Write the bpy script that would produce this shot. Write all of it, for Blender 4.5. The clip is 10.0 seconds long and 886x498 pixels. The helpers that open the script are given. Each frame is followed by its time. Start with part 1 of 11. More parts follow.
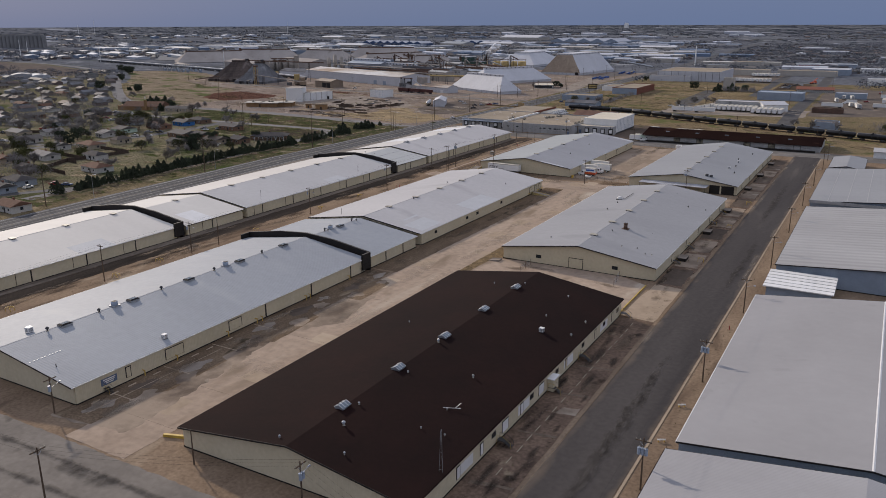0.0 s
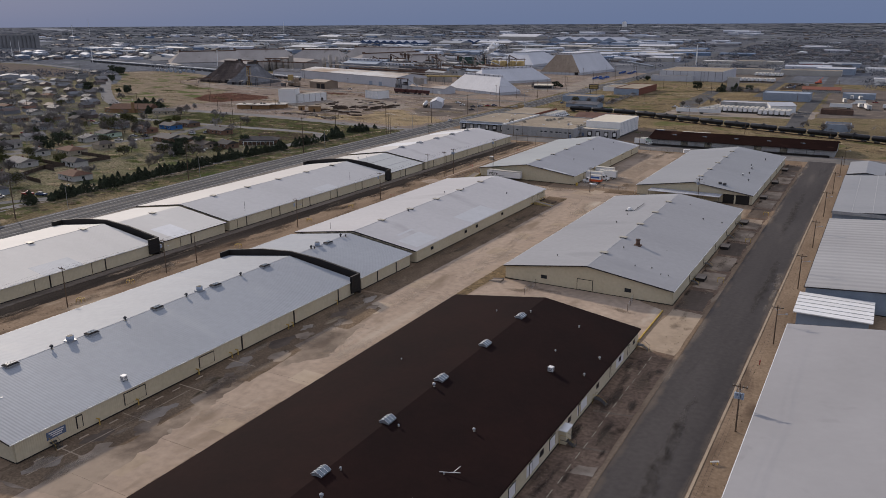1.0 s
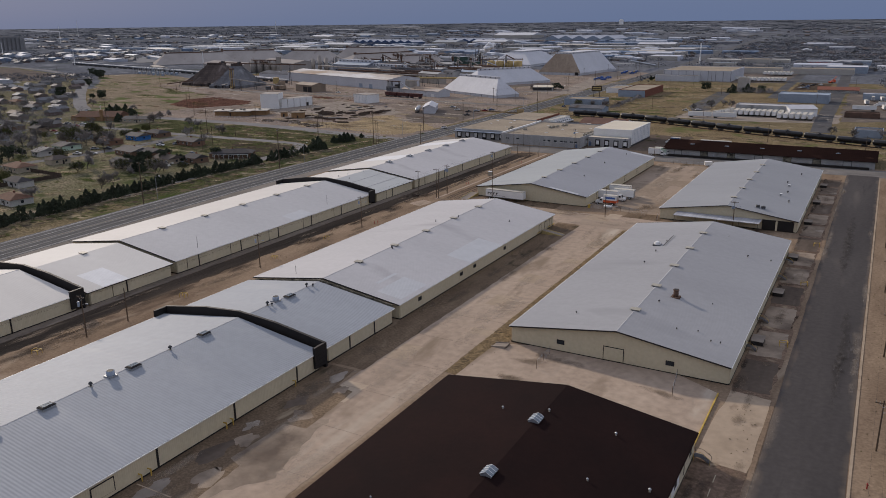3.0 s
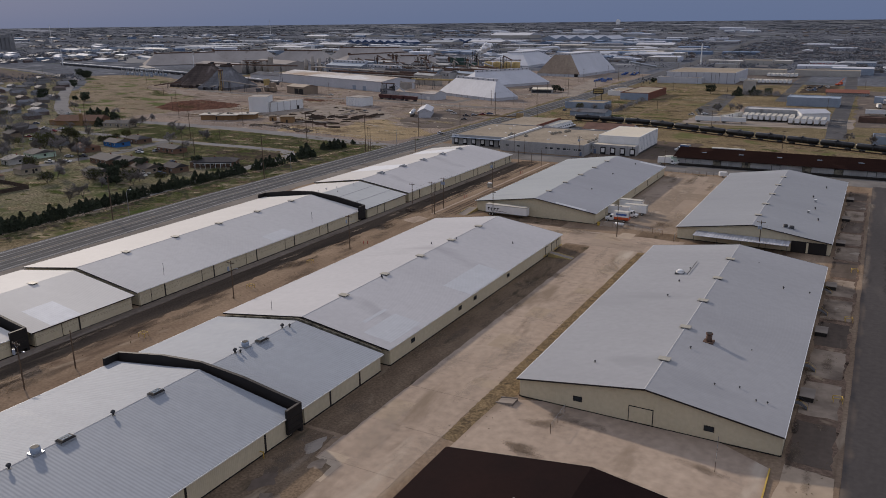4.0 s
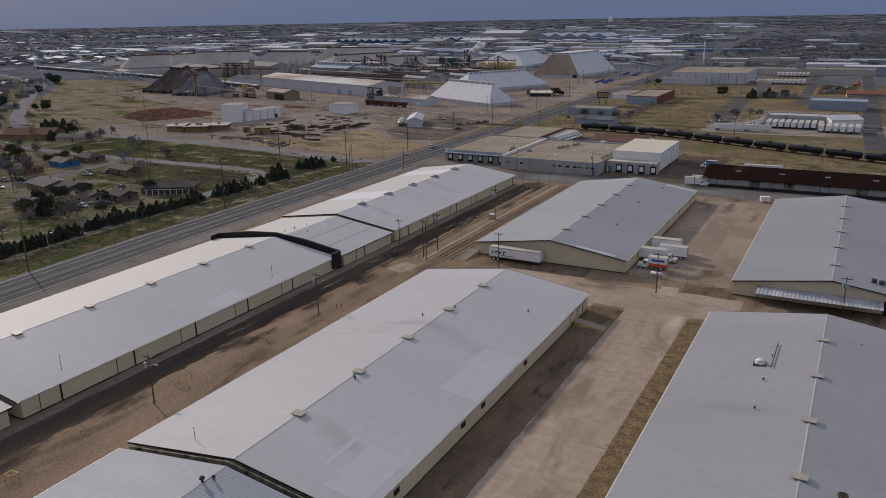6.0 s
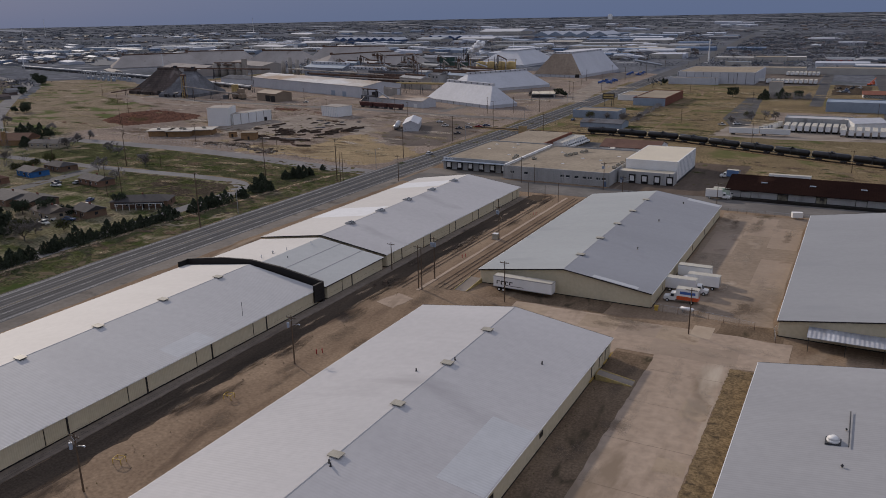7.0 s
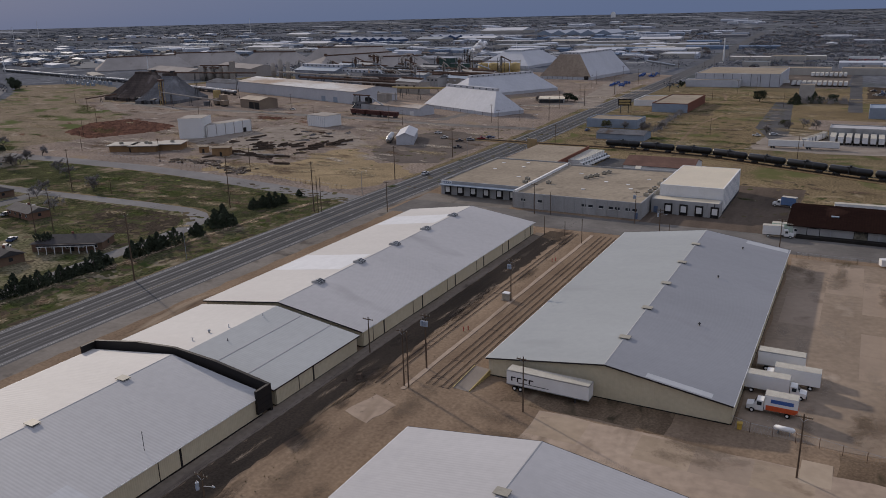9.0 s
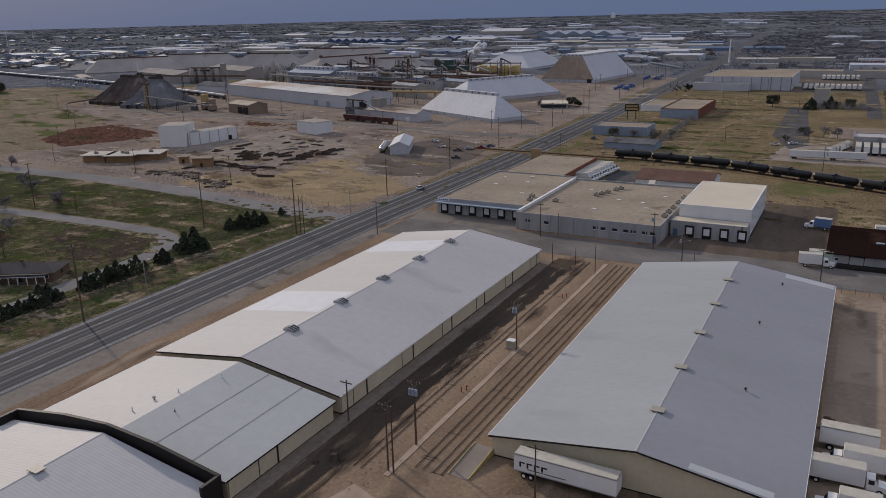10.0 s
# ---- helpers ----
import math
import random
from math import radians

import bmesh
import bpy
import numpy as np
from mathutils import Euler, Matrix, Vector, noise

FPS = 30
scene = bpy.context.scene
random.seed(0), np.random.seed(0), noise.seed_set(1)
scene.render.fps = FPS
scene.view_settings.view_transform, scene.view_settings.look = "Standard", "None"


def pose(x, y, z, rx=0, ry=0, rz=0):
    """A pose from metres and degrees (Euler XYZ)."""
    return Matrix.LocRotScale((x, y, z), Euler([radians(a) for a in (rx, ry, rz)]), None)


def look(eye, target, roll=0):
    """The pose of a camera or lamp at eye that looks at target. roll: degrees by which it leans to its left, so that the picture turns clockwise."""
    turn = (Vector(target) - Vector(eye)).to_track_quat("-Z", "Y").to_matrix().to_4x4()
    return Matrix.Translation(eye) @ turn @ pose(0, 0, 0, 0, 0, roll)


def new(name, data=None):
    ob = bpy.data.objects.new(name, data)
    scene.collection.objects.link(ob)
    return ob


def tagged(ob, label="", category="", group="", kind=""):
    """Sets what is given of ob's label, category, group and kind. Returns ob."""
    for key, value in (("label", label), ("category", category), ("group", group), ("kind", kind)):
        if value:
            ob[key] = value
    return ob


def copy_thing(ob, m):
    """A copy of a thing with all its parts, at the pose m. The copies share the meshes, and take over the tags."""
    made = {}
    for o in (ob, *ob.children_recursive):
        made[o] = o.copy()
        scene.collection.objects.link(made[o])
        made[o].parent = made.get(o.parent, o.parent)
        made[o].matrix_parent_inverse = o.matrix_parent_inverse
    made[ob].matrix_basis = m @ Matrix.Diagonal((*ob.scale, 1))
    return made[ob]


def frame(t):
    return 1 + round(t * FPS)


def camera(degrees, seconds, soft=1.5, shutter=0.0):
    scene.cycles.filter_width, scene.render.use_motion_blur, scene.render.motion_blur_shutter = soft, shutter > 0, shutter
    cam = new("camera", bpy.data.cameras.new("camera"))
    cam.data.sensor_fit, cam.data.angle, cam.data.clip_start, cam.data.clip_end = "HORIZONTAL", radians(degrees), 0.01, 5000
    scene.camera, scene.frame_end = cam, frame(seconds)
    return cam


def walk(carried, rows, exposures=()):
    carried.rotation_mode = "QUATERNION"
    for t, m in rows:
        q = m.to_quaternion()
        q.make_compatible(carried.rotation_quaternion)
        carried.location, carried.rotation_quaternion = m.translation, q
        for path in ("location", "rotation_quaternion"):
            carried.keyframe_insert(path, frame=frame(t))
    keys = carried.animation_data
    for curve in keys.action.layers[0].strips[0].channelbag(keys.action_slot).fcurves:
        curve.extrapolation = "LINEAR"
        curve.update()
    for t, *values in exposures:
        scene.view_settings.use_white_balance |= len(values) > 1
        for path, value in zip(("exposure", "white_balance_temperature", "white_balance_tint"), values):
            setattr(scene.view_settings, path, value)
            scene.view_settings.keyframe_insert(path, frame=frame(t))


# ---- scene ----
cam = camera(59.3, 10.0, soft=0.9)
PATH = [
    (0, (95.962, -205.304, 69.107), (95.009, -203.637, 68.546), -0.2),
    (0.5, (91.221, -196.672, 69.264), (90.27, -195.005, 68.701), -0.2),
    (1, (86.28, -187.619, 69.075), (85.332, -185.95, 68.512), -0.3),
    (1.5, (81.102, -177.903, 68.896), (80.156, -176.233, 68.333), -0.4),
    (2, (76.101, -168.012, 68.802), (75.156, -166.342, 68.238), -0.6),
    (2.5, (70.708, -157.21, 68.787), (69.765, -155.54, 68.222), -0.7),
    (4, (52.114, -123.747, 68.954), (51.183, -122.07, 68.388), -0.6),
    (4.5, (45.533, -111.714, 69.299), (44.606, -110.035, 68.732), -0.7),
    (5, (38.938, -99.994, 69.612), (38.016, -98.313, 69.044), -0.7),
    (5.5, (32.003, -87.917, 69.934), (31.086, -86.234, 69.365), -0.9),
    (7, (11.258, -49.103, 69.402), (10.348, -47.418, 68.827), -1.1),
    (7.5, (4.564, -36.046, 69.462), (3.654, -34.36, 68.886), -1.2),
    (8, (-1.884, -23.215, 69.262), (-2.795, -21.531, 68.684), -1.3),
    (8.5, (-8.285, -10.13, 69.121), (-9.198, -8.448, 68.542), -1.4),
    (9, (-14.643, 2.799, 68.906), (-15.557, 4.481, 68.329), -1.4),
    (9.5, (-20.997, 16.088, 69.122), (-21.912, 17.771, 68.545), -1.4),
    (10, (-27.418, 28.815, 69.038), (-28.33, 30.499, 68.462), -1.4),
]
walk(cam, [(t, look(eye, target, roll)) for t, eye, target, roll in PATH], [(0, 0.0 + 0.37, 6500, 15), (3, 0.0 + 0.27, 6500, 15), (5, 0.0 + 0.12, 6480, 16), (10, 0.0 + 0.03, 6395, 15.5)])

# ---- sky and sun ----
SUN_AZ, SUN_EL = math.atan2(-0.91, 0.42), radians(21)
world = bpy.data.worlds.new("overcast_sky")
scene.world = world
world.use_nodes = True
wn, wl = world.node_tree.nodes, world.node_tree.links
wn.clear()
w_out, w_bg, w_sky, w_mix = wn.new("ShaderNodeOutputWorld"), wn.new("ShaderNodeBackground"), wn.new("ShaderNodeTexSky"), wn.new("ShaderNodeMix")
w_sky.sky_type, w_sky.sun_disc, w_sky.sun_elevation, w_sky.sun_rotation = "NISHITA", False, SUN_EL, SUN_AZ
w_sky.air_density, w_sky.dust_density, w_sky.ozone_density = 1.2, 2.0, 2.0
w_mix.data_type, w_mix.inputs[0].default_value = "RGBA", 0.998
w_tc, w_map, w_noise, w_ramp = wn.new("ShaderNodeTexCoord"), wn.new("ShaderNodeMapping"), wn.new("ShaderNodeTexNoise"), wn.new("ShaderNodeValToRGB")
w_sep, w_add = wn.new("ShaderNodeSeparateXYZ"), wn.new("ShaderNodeMath")
w_map.inputs["Scale"].default_value = (1.0, 1.0, 6.0)
w_noise.inputs["Scale"].default_value, w_noise.inputs["Detail"].default_value = 2.2, 5.0
w_add.operation, w_add.inputs[1].default_value = "MULTIPLY_ADD", 0.035
# a dark bank of cloud stands over the horizon, thinner and brighter overhead
w_ramp.color_ramp.elements[0].position, w_ramp.color_ramp.elements[1].position = 0.0, 0.37
w_mid = w_ramp.color_ramp.elements.new(0.09)
w_mid.color = (0.116, 0.154, 0.248, 1)
w_ramp.color_ramp.elements[0].color, w_ramp.color_ramp.elements[2].color = (0.098, 0.138, 0.232, 1), (0.418, 0.46, 0.56, 1)
wl.new(w_tc.outputs["Generated"], w_map.inputs["Vector"])
wl.new(w_map.outputs["Vector"], w_noise.inputs["Vector"])
wl.new(w_tc.outputs["Generated"], w_sep.inputs["Vector"])
wl.new(w_noise.outputs["Fac"], w_add.inputs[0])
wl.new(w_sep.outputs["Z"], w_add.inputs[2])
wl.new(w_add.outputs[0], w_ramp.inputs["Fac"])
wl.new(w_sky.outputs["Color"], w_mix.inputs[6])
wl.new(w_ramp.outputs["Color"], w_mix.inputs[7])
wl.new(w_mix.outputs[2], w_bg.inputs["Color"])
w_bg.inputs["Strength"].default_value = 1.0
wl.new(w_bg.outputs["Background"], w_out.inputs["Surface"])

sun = new("sun", bpy.data.lights.new("sun", "SUN"))
sun.data.energy, sun.data.angle, sun.data.color = 2.9, radians(1.8), (1.0, 0.90, 0.75)
sun_way = Vector((math.sin(SUN_AZ) * math.cos(SUN_EL), math.cos(SUN_AZ) * math.cos(SUN_EL), math.sin(SUN_EL)))
sun.matrix_world = look(sun_way * 400, (0, 0, 0))


# ---- materials ----
def surf(name, a, b=None, scale=0.4, rough=0.85, metal=0.0, bump=0.15, fine=6.0, ribs=None, spots=None, vary=0.0, contrast=(0.35, 0.68), streak=None, grain=0.13, gloss=None, edge=None):
    """A procedural surface: colours a and b mixed by a coarse noise, darkened by a fine one. ribs: (axis, metres, depth);
    spots: (colour, metres, threshold) for stains, one or several; streak: stretch of the coarse noise along x, y, z; vary: tint by object."""
    m = bpy.data.materials.new(name)
    m.use_nodes = True
    n, l = m.node_tree.nodes, m.node_tree.links
    p = n["Principled BSDF"]
    p.inputs["Roughness"].default_value, p.inputs["Metallic"].default_value = rough, metal
    p.inputs["Specular IOR Level"].default_value = gloss if gloss is not None else (0.0 if rough > 0.92 else 0.06 if rough > 0.7 else 0.35)
    tc = n.new("ShaderNodeTexCoord")
    vec = tc.outputs["Object"]
    b = b or tuple(c * 0.8 for c in a)
    mp = n.new("ShaderNodeMapping")
    mp.inputs["Scale"].default_value = streak or (1, 1, 1)
    l.new(vec, mp.inputs["Vector"])
    n1, n2 = n.new("ShaderNodeTexNoise"), n.new("ShaderNodeTexNoise")
    n1.inputs["Scale"].default_value, n1.inputs["Detail"].default_value, n1.inputs["Roughness"].default_value = scale, 6.0, 0.62
    n2.inputs["Scale"].default_value, n2.inputs["Detail"].default_value = fine, 6.0
    l.new(mp.outputs["Vector"], n1.inputs["Vector"])
    l.new(vec, n2.inputs["Vector"])
    r1 = n.new("ShaderNodeValToRGB")
    r1.color_ramp.elements[0].position, r1.color_ramp.elements[1].position = contrast
    r1.color_ramp.elements[0].color, r1.color_ramp.elements[1].color = (*b, 1), (*a, 1)
    l.new(n1.outputs["Fac"], r1.inputs["Fac"])
    col = r1.outputs["Color"]
    r2 = n.new("ShaderNodeMapRange")
    r2.inputs["From Min"].default_value, r2.inputs["From Max"].default_value = 0.3, 0.7
    r2.inputs["To Min"].default_value, r2.inputs["To Max"].default_value = 1 - grain * 1.3, 1 + grain * 0.6
    l.new(n2.outputs["Fac"], r2.inputs["Value"])
    mul = n.new("ShaderNodeMix")
    mul.data_type, mul.blend_type, mul.inputs[0].default_value = "RGBA", "MULTIPLY", 1.0
    l.new(col, mul.inputs[6])
    l.new(r2.outputs["Result"], mul.inputs[7])
    col = mul.outputs[2]
    for spot in (spots if spots and isinstance(spots[0][0], tuple) else (spots,) if spots else ()):
        n3, r3, mx = n.new("ShaderNodeTexNoise"), n.new("ShaderNodeMapRange"), n.new("ShaderNodeMix")
        n3.inputs["Scale"].default_value, n3.inputs["Detail"].default_value = 1.0 / spot[1], 7.0
        n3.inputs["Distortion"].default_value = 0.4
        sm = n.new("ShaderNodeMapping")
        sm.inputs["Location"].default_value = (31.0 + 7 * spot[1], 17.0, 5.0)
        l.new(mp.outputs["Vector"], sm.inputs["Vector"])
        l.new(sm.outputs["Vector"], n3.inputs["Vector"])
        r3.inputs["From Min"].default_value, r3.inputs["From Max"].default_value = spot[2], spot[2] + 0.09
        l.new(n3.outputs["Fac"], r3.inputs["Value"])
        mx.data_type = "RGBA"
        mx.inputs[7].default_value = (*spot[0], 1)
        l.new(r3.outputs["Result"], mx.inputs[0])
        l.new(col, mx.inputs[6])
        col = mx.outputs[2]
    if edge:
        # dust gathers along both sides of a lane: middle x, half width, colour
        sx, d1, d2, d3, en, ad, er, em = n.new("ShaderNodeSeparateXYZ"), n.new("ShaderNodeMath"), n.new("ShaderNodeMath"), n.new("ShaderNodeMath"), n.new("ShaderNodeTexNoise"), n.new("ShaderNodeMath"), n.new("ShaderNodeMapRange"), n.new("ShaderNodeMix")
        l.new(vec, sx.inputs["Vector"])
        d1.operation, d1.inputs[1].default_value = "SUBTRACT", edge[0]
        d2.operation = "ABSOLUTE"
        d3.operation, d3.inputs[1].default_value = "DIVIDE", edge[1]
        l.new(sx.outputs["X"], d1.inputs[0])
        l.new(d1.outputs[0], d2.inputs[0])
        l.new(d2.outputs[0], d3.inputs[0])
        en.inputs["Scale"].default_value, en.inputs["Detail"].default_value = 0.12, 6.0
        l.new(vec, en.inputs["Vector"])
        ad.operation, ad.inputs[1].default_value = "MULTIPLY_ADD", 0.55
        l.new(en.outputs["Fac"], ad.inputs[0])
        l.new(d3.outputs[0], ad.inputs[2])
        er.inputs["From Min"].default_value, er.inputs["From Max"].default_value, er.inputs["To Max"].default_value = 0.98, 1.38, 0.85
        l.new(ad.outputs[0], er.inputs["Value"])
        em.data_type = "RGBA"
        em.inputs[7].default_value = (*edge[2], 1)
        l.new(er.outputs["Result"], em.inputs[0])
        l.new(col, em.inputs[6])
        col = em.outputs[2]
    if vary:
        oi, hs, mr = n.new("ShaderNodeObjectInfo"), n.new("ShaderNodeHueSaturation"), n.new("ShaderNodeMapRange")
        mr.inputs["To Min"].default_value, mr.inputs["To Max"].default_value = 1 - vary, 1 + vary
        l.new(oi.outputs["Random"], mr.inputs["Value"])
        l.new(mr.outputs["Result"], hs.inputs["Value"])
        l.new(col, hs.inputs["Color"])
        col = hs.outputs["Color"]
    l.new(col, p.inputs["Base Color"])
    bp = n.new("ShaderNodeBump")
    bp.inputs["Strength"].default_value, bp.inputs["Distance"].default_value = bump, 0.1
    l.new(n2.outputs["Fac"], bp.inputs["Height"])
    if ribs:
        wv, b2 = n.new("ShaderNodeTexWave"), n.new("ShaderNodeBump")
        wv.wave_type, wv.bands_direction, wv.wave_profile = "BANDS", ribs[0], "SIN"
        wv.inputs["Scale"].default_value = 0.31416 / ribs[1]
        l.new(vec, wv.inputs["Vector"])
        b2.inputs["Strength"].default_value, b2.inputs["Distance"].default_value = ribs[2], 0.05
        l.new(wv.outputs["Fac"], b2.inputs["Height"])
        l.new(bp.outputs["Normal"], b2.inputs["Normal"])
        l.new(b2.outputs["Normal"], p.inputs["Normal"])
    else:
        l.new(bp.outputs["Normal"], p.inputs["Normal"])
    return m


def islands(name, colours, rough=0.8, fine=3.0):
    """One material for a joined heap: every loose piece takes one of the colours at random."""
    m = bpy.data.materials.new(name)
    m.use_nodes = True
    n, l = m.node_tree.nodes, m.node_tree.links
    p = n["Principled BSDF"]
    p.inputs["Roughness"].default_value = rough
    p.inputs["Specular IOR Level"].default_value = 0.0 if rough > 0.92 else 0.25
    g, r, nz, mr, mul = n.new("ShaderNodeNewGeometry"), n.new("ShaderNodeValToRGB"), n.new("ShaderNodeTexNoise"), n.new("ShaderNodeMapRange"), n.new("ShaderNodeMix")
    r.color_ramp.interpolation = "CONSTANT"
    while len(r.color_ramp.elements) < len(colours):
        r.color_ramp.elements.new(0.5)
    for k, c in enumerate(colours):
        r.color_ramp.elements[k].position, r.color_ramp.elements[k].color = k / len(colours), (*c, 1)
    nz.inputs["Scale"].default_value = fine
    mr.inputs["To Min"].default_value, mr.inputs["To Max"].default_value = 0.75, 1.15
    l.new(nz.outputs["Fac"], mr.inputs["Value"])
    l.new(g.outputs["Random Per Island"], r.inputs["Fac"])
    mul.data_type, mul.blend_type, mul.inputs[0].default_value = "RGBA", "MULTIPLY", 1.0
    l.new(r.outputs["Color"], mul.inputs[6])
    l.new(mr.outputs["Result"], mul.inputs[7])
    l.new(mul.outputs[2], p.inputs["Base Color"])
    return m


def film(name, colour, cover=0.85, scale=0.16, streak=(1, 1, 1), even=False):
    """A thin ragged layer (dust, mud, thin grass) that thins out towards its rim, so that the ground below shows through."""
    m = bpy.data.materials.new(name)
    m.use_nodes = True
    n, l = m.node_tree.nodes, m.node_tree.links
    p, out = n["Principled BSDF"], n["Material Output"]
    p.inputs["Roughness"].default_value, p.inputs["Specular IOR Level"].default_value = 0.95, 0.0
    tc, mp, fade, n1, n2, add, mr, mul, tr, mix, vr, cm = (n.new("ShaderNode" + k) for k in ("TexCoord", "Mapping", "Attribute", "TexNoise", "TexNoise", "Math", "MapRange", "Math", "BsdfTransparent", "MixShader", "MapRange", "Mix"))
    fade.attribute_name = "fade"
    mp.inputs["Scale"].default_value = streak
    l.new(tc.outputs["Object"], mp.inputs["Vector"])
    n1.inputs["Scale"].default_value, n1.inputs["Detail"].default_value, n1.inputs["Roughness"].default_value = scale * 1.6, 12.0, 0.74
    n2.inputs["Scale"].default_value, n2.inputs["Detail"].default_value = 1.1, 6.0
    l.new(mp.outputs["Vector"], n1.inputs["Vector"])
    l.new(mp.outputs["Vector"], n2.inputs["Vector"])
    add.operation, add.inputs[1].default_value = "MULTIPLY_ADD", 3.4
    l.new(n1.outputs["Fac"], add.inputs[0])
    l.new(fade.outputs["Fac"], add.inputs[2])
    mr.inputs["From Min"].default_value, mr.inputs["From Max"].default_value, mr.inputs["To Max"].default_value = 1.95, 2.75, cover
    l.new(add.outputs[0], mr.inputs["Value"])
    mul.operation = "MULTIPLY"
    l.new(mr.outputs["Result"], mul.inputs[0])
    rim = n.new("ShaderNodeMapRange")
    rim.inputs["From Max"].default_value = 0.3
    l.new(fade.outputs["Fac"], rim.inputs["Value"])
    l.new(rim.outputs["Result"], mul.inputs[1])
    vr.inputs["From Min"].default_value, vr.inputs["From Max"].default_value, vr.inputs["To Min"].default_value, vr.inputs["To Max"].default_value = 0.3, 0.7, 0.75 if even else 0.35, 1.2 if even else 1.6
    l.new(n2.outputs["Fac"], vr.inputs["Value"])
    cm.data_type, cm.blend_type, cm.inputs[0].default_value, cm.inputs[6].default_value = "RGBA", "MULTIPLY", 1.0, (*colour, 1)
    l.new(vr.outputs["Result"], cm.inputs[7])
    l.new(cm.outputs[2], p.inputs["Base Color"])
    l.new(mul.outputs[0], mix.inputs[0])
    l.new(tr.outputs[0], mix.inputs[1])
    l.new(p.outputs[0], mix.inputs[2])
    l.new(mix.outputs[0], out.inputs["Surface"])
    return m


